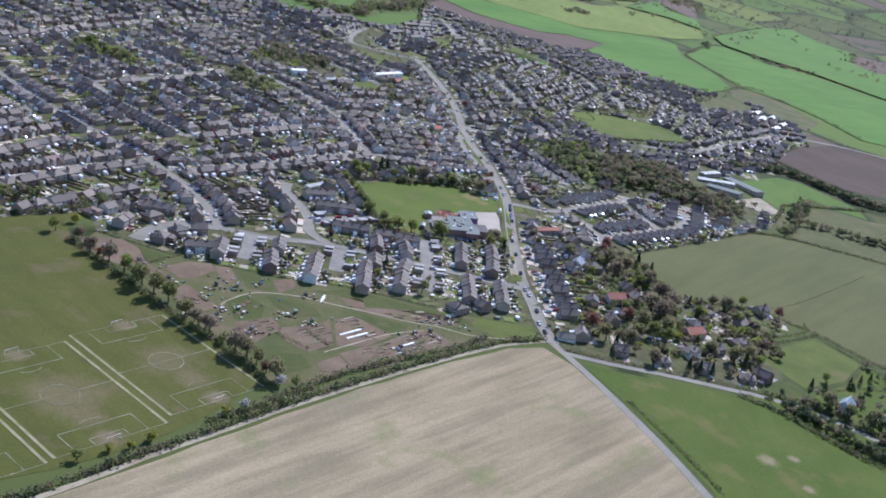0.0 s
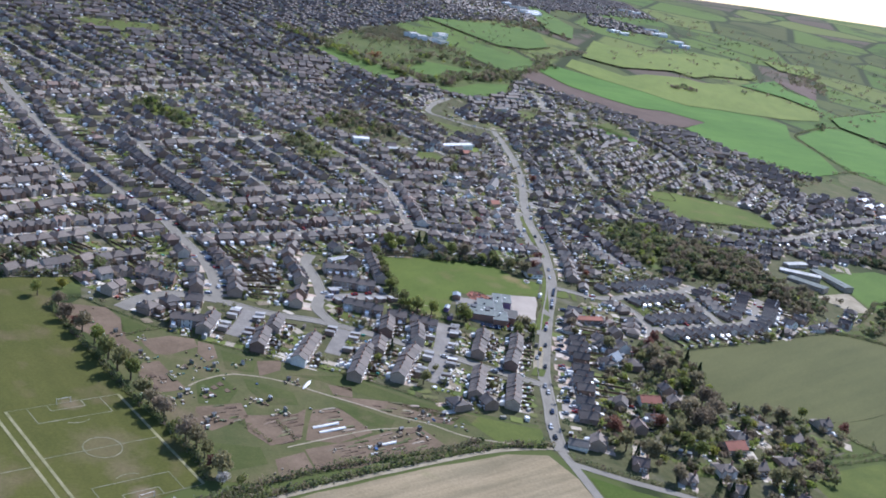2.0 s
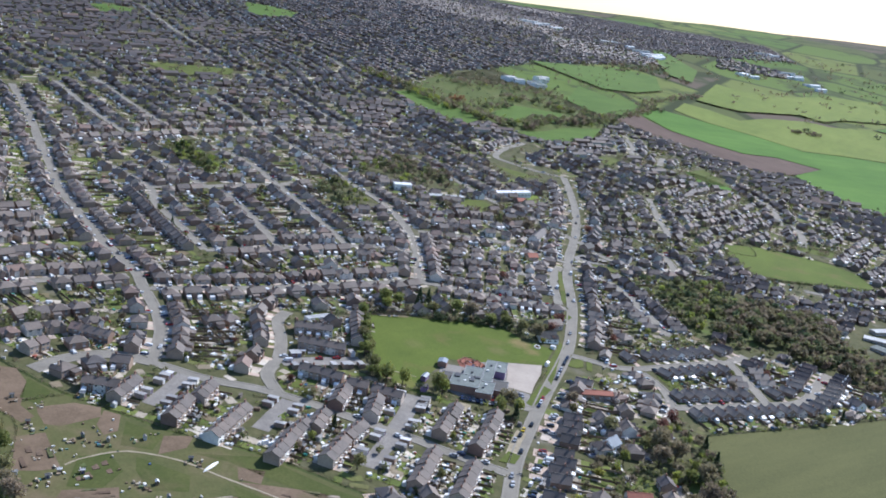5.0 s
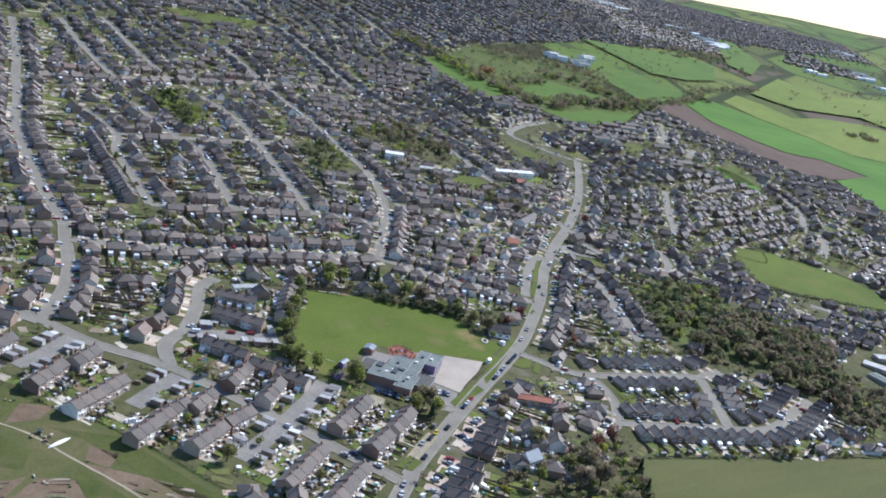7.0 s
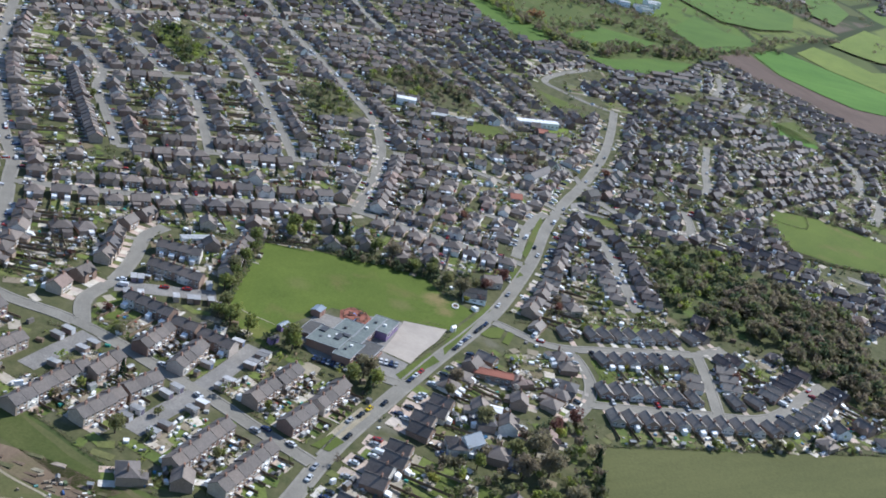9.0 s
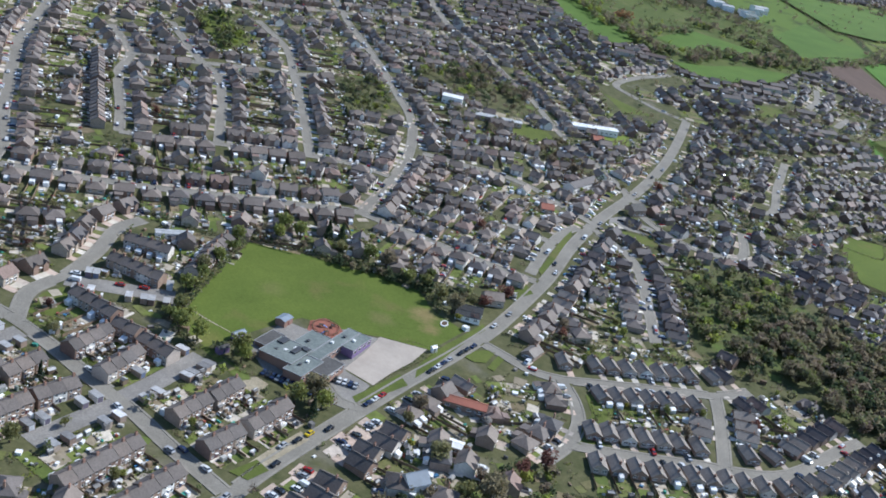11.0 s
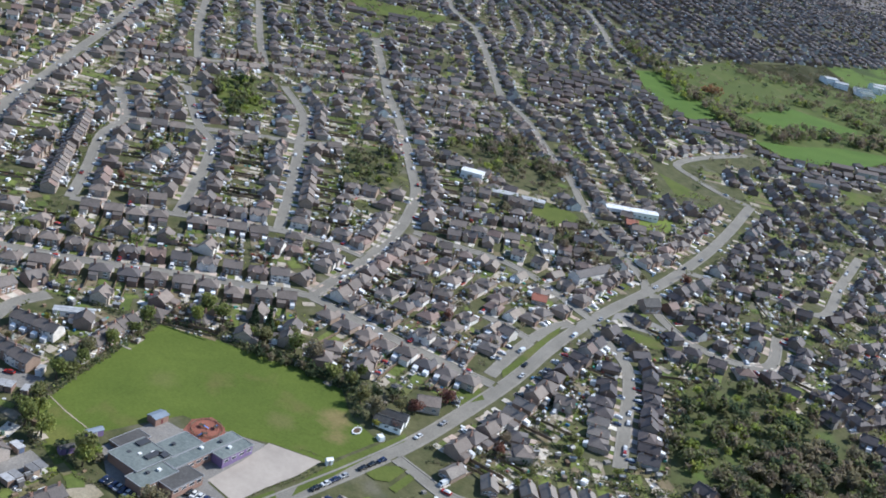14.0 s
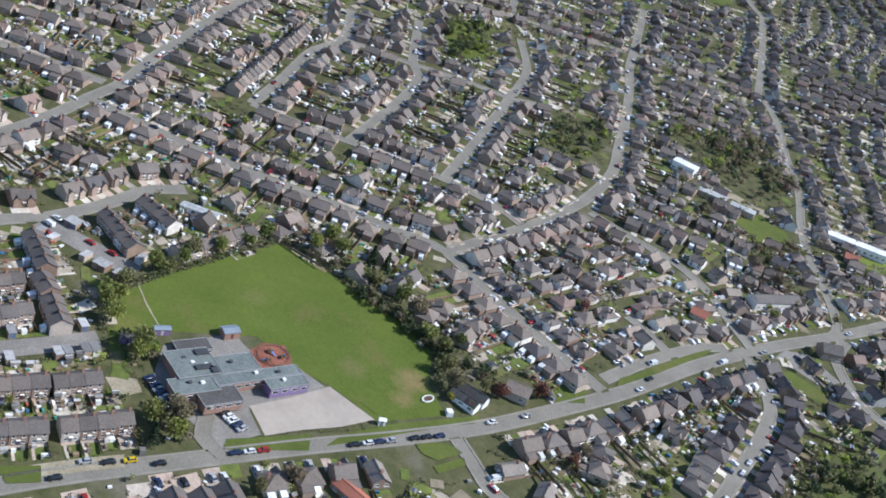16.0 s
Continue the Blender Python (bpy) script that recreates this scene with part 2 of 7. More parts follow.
def field(name, dark, light, stretch=None, big=0.02, worn=None, spots=(), lines=0.08):
    """Grass or soil with broad drifts of tone, drill lines and worn spots."""
    m, nt, b = nodes_of(name)
    n1 = noise_node(nt, big, 6, 0.65)
    n2 = noise_node(nt, 0.9, 4, 0.75)
    c = ramp_node(nt, n1, [(0.3, dark), (0.7, light)])
    if stretch:
        n3 = noise_node(nt, 1.0, 4, 0.6, stretch)
        c = mix(nt, 1.0, c, ramp_node(nt, n3, [(0.36, (1 - lines, 1 - 0.9 * lines, 1 - lines)), (0.64, (1 + lines, 1 + 0.9 * lines, 1 + 0.8 * lines))]), "MULTIPLY")
    if worn:
        n4 = noise_node(nt, 0.045, 3, 0.5)
        c = mix(nt, ramp_node(nt, n4, [(0.58, (0, 0, 0)), (0.72, (0.7, 0.7, 0.7))]), c, worn)
    for sx, sy, size, much, tone in spots:
        g = nt.nodes.new("ShaderNodeNewGeometry").outputs["Position"]
        flat = nt.nodes.new("ShaderNodeVectorMath")
        flat.operation = "MULTIPLY"
        flat.inputs[1].default_value = (1, 1, 0)
        nt.links.new(g, flat.inputs[0])
        far_off = nt.nodes.new("ShaderNodeVectorMath")
        far_off.operation = "DISTANCE"
        far_off.inputs[1].default_value = (sx, sy, 0)
        nt.links.new(flat.outputs[0], far_off.inputs[0])
        wob = nt.nodes.new("ShaderNodeMath")
        wob.operation = "MULTIPLY_ADD"
        wob.inputs[1].default_value, wob.inputs[2].default_value = 1.6 * size, -0.8 * size
        nt.links.new(noise_node(nt, 1.6 / size, 5, 0.7), wob.inputs[0])
        total = nt.nodes.new("ShaderNodeMath")
        total.operation = "ADD"
        nt.links.new(far_off.outputs["Value"], total.inputs[0])
        nt.links.new(wob.outputs[0], total.inputs[1])
        unit = nt.nodes.new("ShaderNodeMath")
        unit.operation = "DIVIDE"
        unit.inputs[1].default_value = size * 1.6
        nt.links.new(total.outputs[0], unit.inputs[0])
        c = mix(nt, ramp_node(nt, unit.outputs[0], [(0.25, (much,) * 3), (0.75, (0, 0, 0))]), c, tone)
    c = mix(nt, 1.0, c, ramp_node(nt, n2, [(0.3, (0.82,) * 3), (0.7, (1.15,) * 3)]), "MULTIPLY")
    nt.links.new(c, b.inputs["Base Color"])
    b.inputs["Roughness"].default_value, b.inputs["Specular IOR Level"].default_value = 0.95, 0.15
    bump(nt, b, n2, 0.35, 0.15)
    return m


MUD = (0.185, 0.145, 0.09)
WORN = [(-161, 295, 15, 0.6, MUD), (-123, 330, 14, 0.5, MUD), (-141, 268, 5.5, 0.95, MUD), (-181, 322, 5, 0.8, MUD), (-103, 303, 5.5, 0.95, MUD), (-143, 357, 5, 0.8, MUD), (-177, 236, 5, 0.8, MUD), (-150, 281, 8, 0.5, MUD), (-112, 316, 8, 0.5, MUD), (-197, 263, 12, 0.5, MUD)]
F = dict(
    school=field("school_grass", (0.078, 0.11, 0.021), (0.112, 0.146, 0.029), (0.01, 0.03, 0.1, 60), 0.02, (0.15, 0.128, 0.05), [(73, 608, 7, 0.75, (0.23, 0.175, 0.085)), (80, 599, 5, 0.6, (0.23, 0.175, 0.085)), (60, 590, 6, 0.35, (0.2, 0.16, 0.08)), (14, 575, 6, 0.25, (0.2, 0.17, 0.08)), (16, 523, 7, 0.4, (0.19, 0.165, 0.06))]),
    sport=field("sports_turf", (0.066, 0.077, 0.0175), (0.102, 0.102, 0.028), (0.012, 0.10, 0.1, -54), 0.012, (0.15, 0.115, 0.066), WORN),
    tan=field("bare_field_soil", (0.23, 0.188, 0.118), (0.315, 0.262, 0.175), (0.012, 0.14, 0.1, 36), 0.013, (0.185, 0.19, 0.085), lines=0.2),
    bright=field("young_crop", (0.066, 0.145, 0.022), (0.095, 0.19, 0.032), (0.012, 0.05, 0.1, 20), 0.008),
    lime=field("fresh_grass", (0.12, 0.165, 0.032), (0.165, 0.205, 0.045), (0.012, 0.05, 0.1, 70), 0.008),
    green=field("open_green", (0.07, 0.128, 0.024), (0.10, 0.16, 0.033), (0.012, 0.04, 0.1, 50), 0.01),
    olive=field("olive_crop", (0.092, 0.098, 0.038), (0.112, 0.115, 0.046), (0.012, 0.10, 0.1, 40), 0.01),
    brown=field("ploughed_soil", (0.092, 0.064, 0.052), (0.14, 0.10, 0.082), (0.012, 0.10, 0.1, 120), 0.012),
    plough=field("dark_ploughed_soil", (0.066, 0.045, 0.037), (0.098, 0.069, 0.057), (0.012, 0.10, 0.1, 120), 0.012),
    rough=field("rough_grass", (0.07, 0.085, 0.03), (0.125, 0.118, 0.052), None, 0.045, (0.155, 0.12, 0.078)),
    meadow=field("meadow_grass", (0.06, 0.097, 0.016), (0.094, 0.118, 0.025), (0.012, 0.03, 0.1, 60), 0.02, (0.15, 0.13, 0.05), [(141, 291, 5, 0.9, (0.24, 0.2, 0.12)), (156, 294, 3, 0.8, (0.26, 0.22, 0.14)), (150, 270, 3, 0.8, (0.25, 0.21, 0.13))]),
    weedy=field("weedy_grass", (0.054, 0.073, 0.02), (0.092, 0.102, 0.034), None, 0.06, (0.125, 0.105, 0.055)),
    soil=field("dug_allotment_soil", (0.125, 0.092, 0.062), (0.20, 0.148, 0.105), None, 0.07, (0.125, 0.115, 0.055)),
    park=field("park_grass", (0.066, 0.092, 0.024), (0.10, 0.122, 0.034), None, 0.02, (0.16, 0.15, 0.07)),
    litter=field("wood_floor", (0.07, 0.085, 0.03), (0.105, 0.105, 0.05), None, 0.05, (0.095, 0.15, 0.035)),
    verge=field("verge_grass", (0.076, 0.10, 0.024), (0.115, 0.138, 0.034), None, 0.06, (0.145, 0.125, 0.055)),
)


def far_land():
    """Open country: a patchwork of crops with dark hedges."""
    m, nt, b = nodes_of("open_country")
    g = nt.nodes.new("ShaderNodeNewGeometry").outputs["Position"]
    w = nt.nodes.new("ShaderNodeMapping")
    w.inputs["Scale"].default_value = (0.0042, 0.0026, 0.0)
    w.inputs["Rotation"].default_value = (0, 0, 0.5)
    nt.links.new(g, w.inputs[0])
    v = nt.nodes.new("ShaderNodeTexVoronoi")
    v.inputs["Scale"].default_value = 1.0
    nt.links.new(w.outputs[0], v.inputs[0])
    e = nt.nodes.new("ShaderNodeTexVoronoi")
    e.feature = "DISTANCE_TO_EDGE"
    e.inputs["Scale"].default_value = 1.0
    nt.links.new(w.outputs[0], e.inputs[0])
    s = nt.nodes.new("ShaderNodeSeparateColor")
    nt.links.new(v.outputs["Color"], s.inputs[0])
    c = ramp_node(nt, s.outputs[0], [(0.0, (0.10, 0.15, 0.034)), (0.25, (0.085, 0.105, 0.034)), (0.45, (0.135, 0.165, 0.045)), (0.6, (0.11, 0.088, 0.066)), (0.75, (0.08, 0.135, 0.03)), (0.9, (0.085, 0.095, 0.036))], True)
    n = noise_node(nt, 0.006, 6, 0.7)
    c = mix(nt, ramp_node(nt, n, [(0.52, (0, 0, 0)), (0.6, (0.85,) * 3)]), c, (0.045, 0.06, 0.025))
    c = mix(nt, ramp_node(nt, e.outputs["Distance"], [(0.02, (1, 1, 1)), (0.045, (0, 0, 0))]), c, (0.035, 0.048, 0.018))
    nt.links.new(c, b.inputs["Base Color"])
    b.inputs["Roughness"].default_value, b.inputs["Specular IOR Level"].default_value = 0.95, 0.1
    return m


M["country"] = far_land()
M["gardens"] = field("garden_ground", (0.055, 0.066, 0.026), (0.125, 0.118, 0.06), None, 0.16, (0.19, 0.17, 0.14))


# ---------------------------------------------------------------- mesh helpers
class Acc:
    """Collects faces of one mesh."""

    def __init__(self):
        self.v, self.f, self.m = [], [], []

    def face(self, pts, mat=0):
        n = len(self.v)
        self.v.extend(pts)
        self.f.append(tuple(range(n, n + len(pts))))
        self.m.append(mat)

    def solid(self, pts, faces, mat=0):
        n = len(self.v)
        self.v.extend(pts)
        for q in faces:
            self.f.append(tuple(n + i for i in q))
            self.m.append(mat)

    def mesh(self, name, mats):
        me = bpy.data.meshes.new(name)
        me.from_pydata(self.v, [], self.f)
        for k in mats:
            me.materials.append(k)
        if len(mats) > 1:
            me.polygons.foreach_set("material_index", self.m)
        me.update()
        return me


BOX = [(0, 3, 2, 1), (4, 5, 6, 7), (0, 1, 5, 4), (1, 2, 6, 5), (2, 3, 7, 6), (3, 0, 4, 7)]


def box_pts(x0, x1, y0, y1, z0, z1):
    return [(x0, y0, z0), (x1, y0, z0), (x1, y1, z0), (x0, y1, z0), (x0, y0, z1), (x1, y0, z1), (x1, y1, z1), (x0, y1, z1)]


def abox(a, x0, x1, y0, y1, z0, z1, mat=0):
    a.solid(box_pts(x0, x1, y0, y1, z0, z1), BOX, mat)


def place(pts, x, y, ang, z=None):
    """Local points turned by ang and set on the ground at x, y."""
    c, s = math.cos(ang), math.sin(ang)
    z = gz(x, y) if z is None else z
    return [(x + c * px - s * py, y + s * px + c * py, z + pz) for px, py, pz in pts]


def part(name, acc, mats, parent, label=""):
    """One mesh object under a thing or under a part."""
    me = acc if isinstance(acc, bpy.types.Mesh) else acc.mesh(name, mats if isinstance(mats, (list, tuple)) else [mats])
    ob = new(name, me)
    ob.parent = parent
    return tagged(ob, label)


def whole(name, acc, mats, label, category, kind="", group=""):
    ob = new(name, acc.mesh(name, mats if isinstance(mats, (list, tuple)) else [mats]))
    return tagged(ob, label, category, group, kind)


def inside(x, y, poly):
    hit = False
    x1, y1 = poly[-1]
    for x2, y2 in poly:
        if (y1 > y) != (y2 > y) and x < (x2 - x1) * (y - y1) / (y2 - y1) + x1:
            hit = not hit
        x1, y1 = x2, y2
    return hit


def curve_points(pts, step=4.0):
    """A smooth line through the given points, with even steps."""
    p = [Vector(q) for q in pts]
    p = [2 * p[0] - p[1], *p, 2 * p[-1] - p[-2]]
    out = []
    for i in range(1, len(p) - 2):
        a, b, c, d = p[i - 1:i + 3]
        n = max(1, int((c - b).length / step))
        for k in range(n):
            t = k / n
            out.append(0.5 * (2 * b + (c - a) * t + (2 * a - 5 * b + 4 * c - d) * t * t + (3 * b - a - 3 * c + d) * t ** 3))
    out.append(p[-2])
    return out


def tangents(line):
    return [(line[min(i + 1, len(line) - 1)] - line[max(i - 1, 0)]).normalized() for i in range(len(line))]


def sheet(name, poly, mat, lift, label, category="field", cell=40.0):
    """A patch of ground that follows the lie of the land, with a ragged rim."""
    bm = bmesh.new()
    line = []
    for (x1, y1), (x2, y2) in zip(poly, poly[1:] + poly[:1]):
        n = max(1, int(math.hypot(x2 - x1, y2 - y1) / 12))
        for k in range(n):
            x, y = x1 + (x2 - x1) * k / n, y1 + (y2 - y1) * k / n
            line.append((x + 1.2 * noise.noise(Vector((x / 9, y / 9, 0))), y + 1.2 * noise.noise(Vector((x / 9, y / 9, 7)))))
    fc = bm.faces.new([bm.verts.new((x, y, 0)) for x, y in line])
    size = max(max(p[i] for p in poly) - min(p[i] for p in poly) for i in (0, 1))
    bmesh.ops.triangulate(bm, faces=[fc])
    if max(math.hypot(x - 60, y - 600) for x, y in poly) > 1900:
        bmesh.ops.subdivide_edges(bm, edges=[e for e in bm.edges if e.calc_length() > cell], cuts=max(1, int(size / 120)), use_grid_fill=True)
        bmesh.ops.triangulate(bm, faces=bm.faces[:])
    for v in bm.verts:
        v.co.z = gz(v.co.x, v.co.y) + lift
    if sum(f.normal.z for f in bm.faces) < 0 or (bm.faces.ensure_lookup_table() or bm.faces[0].normal.z < 0):
        bmesh.ops.recalc_face_normals(bm, faces=bm.faces)
    me = bpy.data.meshes.new(name)
    bm.to_mesh(me)
    bm.free()
    me.materials.append(mat)
    return tagged(new(name, me), label, category, "", "structure")


# ---------------------------------------------------------------- ground
def ground():
    a = Acc()
    rings = [0, 60, 150, 300, 500, 750, 1000, 1300, 1600, 1900, 2100] + [2100 + 130 * i for i in range(1, 22)]
    n = 96
    pts = []
    for r in rings:
        for k in range(n):
            t = 2 * math.pi * k / n
            x, y = 60 + r * math.sin(t), 600 + r * math.cos(t)
            pts.append((x, y, gz(x, y)))
    faces = [(i * n + k, (i + 1) * n + k, (i + 1) * n + (k + 1) % n, i * n + (k + 1) % n) for i in range(1, len(rings) - 1) for k in range(n)]
    faces += [(0, n + k, n + (k + 1) % n) for k in range(n)]
    faces = [tuple(reversed(q)) for q in faces]
    a.solid(pts, faces)
    whole("ground", a, M["country"], "rolling open farmland that reaches the horizon", "ground", "structure")


ground()
TOWN_SOUTH = [(-2600, 560), (-700, 400), (-330, 430), (-215, 462), (-172, 488), (-165, 461), (-127, 443), (-75, 430), (-34, 427), (26, 409), (60, 408), (58, 392), (66, 380),
              (93, 371), (122, 365), (156, 357), (194, 372), (208, 418), (238, 444), (236, 462), (174, 468), (165, 533), (305, 622), (335, 640), (345, 690), (322, 735)]
TOWN_EAST = [(350, 775), (420, 820), (452, 860), (377, 887), (297, 859), (253, 846), (254, 946), (300, 965), (346, 955), (374, 932), (377, 892), (455, 862), (478, 895), (545, 965), (590, 1005), (600, 1055), (586, 1102), (593, 1171), (533, 1192), (482, 1224), (453, 1281), (410, 1350), (379, 1340), (343, 1363)]
TOWN_NORTH = [(309, 1401), (276, 1432), (246, 1458), (205, 1512), (158, 1325), (89, 1243), (19, 1308), (-95, 1371), (-60, 1600), (90, 2020), (385, 2480), (500, 2920), (900, 3300), (900, 4200), (-2600, 4200)]
TOWN = TOWN_SOUTH + TOWN_EAST + TOWN_NORTH
TOWN_NEAR = TOWN[:TOWN.index((-60, 1600)) + 1] + [(90, 2020), (40, 2450), (-1050, 2150), (-1400, 1700), (-1500, 480)]
TOWN_NEAR = TOWN_NEAR[1:]
sheet("town_ground", TOWN_NEAR, M["gardens"], 0.05, "garden soil and worn grass between the houses", "ground", 400)
FIELDS = dict(
    football=[(-172, 239), (-156, 247), (-129, 265), (-110, 285), (-85, 317), (-89, 331), (-104, 351), (-121, 369), (-138, 397), (-158, 421), (-174, 441), (-179, 462), (-169, 487), (-212, 462), (-330, 428), (-420, 330), (-330, 180), (-230, 190)],
    allotments=[(-171, 442), (-165, 459), (-127, 441), (-75, 428), (-34, 425), (26, 407), (60, 406), (57, 390), (33, 382), (-22, 350), (-61, 322), (-83, 318), (-89, 333), (-104, 354), (-124, 380), (-145, 413)],
    tan=[(60, 381), (40, 375), (-6, 347), (-41, 321), (-77, 294), (-99, 276), (-129, 252), (-156, 231), (-240, 165), (-200, 60), (60, 60), (98, 180), (96, 240), (89, 290), (80, 332), (71, 364)],
    east_green=[(76, 368), (89, 363), (123, 356), (156, 350), (171, 336), (188, 310), (204, 288), (260, 220), (200, 120), (106, 180), (100, 262), (94, 297), (86, 333)],
    olive=[(165, 532), (305, 621), (337, 619), (405, 590), (520, 540), (470, 330), (312, 330), (277, 401), (253, 441), (242, 450), (232, 467), (175, 469)],
    paddock=[(194, 395), (206, 409), (247, 431), (262, 404), (236, 379), (203, 366)],
    dark_brown=[(468, 884), (541, 963), (612, 1003), (667, 979), (760, 930), (620, 730), (544, 796), (506, 803), (487, 833), (469, 857)],
    school_east=[(371, 772), (430, 808), (449, 801), (464, 769), (474, 739), (466, 708), (442, 724), (431, 748), (388, 705), (371, 694), (369, 720), (371, 745)],
    east_park=[(253, 942), (289, 957), (346, 951), (370, 932), (374, 880), (340, 873), (293, 865), (265, 865), (250, 905)],
    crop_north=[(262, 1677), (299, 1732), (364, 1694), (431, 1653), (492, 1596), (566, 1632), (638, 1656), (676, 1626), (632, 1499), (633, 1394), (613, 1284), (600, 1262), (533, 1196), (506, 1206), (482, 1228), (453, 1285), (430, 1340), (424, 1373), (483, 1465), (427, 1489), (376, 1464), (336, 1490), (286, 1534), (256, 1625)],
    brown_strip=[(205, 1530), (248, 1622), (284, 1530), (334, 1486), (374, 1460), (427, 1485), (481, 1461), (420, 1369), (379, 1344), (343, 1367), (309, 1405), (276, 1436), (246, 1462), (213, 1507)],
    lime_north=[(439, 1802), (504, 1901), (600, 1982), (634, 1968), (745, 2051), (820, 2007), (856, 1907), (845, 1881), (798, 1769), (702, 1693), (638, 1662), (566, 1636), (492, 1600), (431, 1657), (364, 1698), (323, 1764), (357, 1883), (397, 1860)],
    lime_far=[(389, 1947), (488, 2306), (523, 2264), (615, 2290), (810, 2559), (928, 2592), (884, 2329), (838, 2224), (710, 2116), (638, 2016), (602, 2048), (464, 1917), (422, 1925)],
    green_far=[(138, 1623), (167, 1817), (216, 1750), (263, 1760), (244, 1633), (180, 1516), (176, 1560)],
    golf=[(-96, 1378), (-74, 1421), (-41, 1383), (5, 1339), (19, 1305), (14, 1259), (-22, 1274), (-59, 1311)],
    park_green=[(65, 1274), (96, 1310), (125, 1368), (177, 1421), (160, 1330), (115, 1262), (92, 1256)],
    river_meadow=[(85, 2029), (181, 2109), (272, 2231), (344, 2194), (328, 1979), (270, 1873), (210, 1833), (147, 1933)],
    far_meadow=[(417, 2845), (450, 2815), (481, 2516), (425, 2235), (383, 2294), (388, 2584)],
    green_nook=[(262, 1238), (291, 1284), (312, 1215), (287, 1191)],
    far_green=[(-462, 2035), (-422, 2053), (-364, 2034), (-355, 1959), (-383, 1892), (-415, 1878)],
    school=[(-15, 603), (-3, 611), (22, 617), (44, 624), (62, 626), (76, 614), (92, 609), (87, 583), (67, 577), (54, 570), (35, 564), (23, 532), (19, 517), (2, 524), (-5, 546), (-10, 572)],
    pub_green=[(20, 887), (19, 914), (40, 916), (50, 905), (43, 881)],
    park_glade=[(30, 1361), (56, 1470), (128, 1481), (126, 1420), (83, 1346)],
    garden_green=[(123, 781), (125, 794), (150, 800), (149, 789)],
    close_green=[(263, 1252), (287, 1239), (315, 1193), (275, 1183)],
    rise_green=[(155, 1224), (180, 1240), (192, 1219), (168, 1186)],
    band_green=[(43, 1070), (75, 1060), (92, 1057), (70, 1032)],
    hill_green=[(-585, 1589), (-572, 1635), (-533, 1635), (-521, 1586), (-554, 1539)],
    west_green=[(-370, 1224), (-285, 1300), (-276, 1261), (-319, 1188)],
    far_plough=[(931, 2336), (1039, 2343), (923, 2072), (886, 2151)],
    hall_green=[(70, 950), (86, 982), (92, 954), (78, 941)],
    crop_east=[(651, 1521), (775, 1690), (809, 1704), (837, 1646), (844, 1594), (913, 1560), (962, 1457), (990, 1400), (760, 1050), (690, 1063), (690, 1159), (676, 1236), (637, 1302), (640, 1394)],
    crop_ridge=[(848, 1833), (1157, 2199), (1280, 2289), (1255, 2131), (1290, 2027), (1168, 1857), (1168, 1754), (1201, 1768), (1040, 1432), (974, 1436), (921, 1582), (848, 1670), (821, 1733)],
    crop_corner=[(1300, 2020), (1176, 1855), (1176, 1760), (1210, 1770), (1380, 1960)],
    waste_ground=[(600, 1257), (657, 1299), (670, 1234), (670, 1134), (612, 1062), (594, 1102), (600, 1171), (575, 1199)],
    grow_ground=[(493, 1157), (560, 1188), (585, 1160), (539, 1106), (477, 1084)],
    park_side=[(332, 999), (373, 1007), (358, 973), (327, 975)],
    crop_bank=[(749, 2055), (917, 2298), (919, 2070), (860, 1910), (824, 2010)],
    lime_bank=[(1055, 2738), (1236, 2818), (1129, 2558), (1043, 2591)],
    lane_strip=[(160, 353), (171, 338), (188, 312), (204, 290), (258, 224), (284, 246), (224, 316), (198, 342)],
    farm_ground=[(347, 662), (371, 688), (392, 709), (440, 720), (466, 704), (560, 700), (620, 640), (520, 547), (405, 594), (337, 624)],
    lane_ground=[(206, 360), (236, 375), (264, 400), (300, 338), (330, 300), (300, 238), (288, 246), (226, 318), (199, 346)],
    hill_grove=[(-232, 871), (-217, 897), (-173, 856), (-171, 823), (-201, 842)],
    park=[(20, 1309), (76, 1265), (158, 1327), (199, 1517), (134, 1563), (132, 1705), (-58, 1600), (-94, 1372), (-60, 1403)],
    wood_east=[(168, 767), (188, 800), (209, 797), (239, 788), (259, 765), (280, 769), (298, 759), (295, 713), (299, 672), (285, 662), (271, 670), (253, 677), (228, 692), (205, 687), (188, 683), (178, 716)],
)
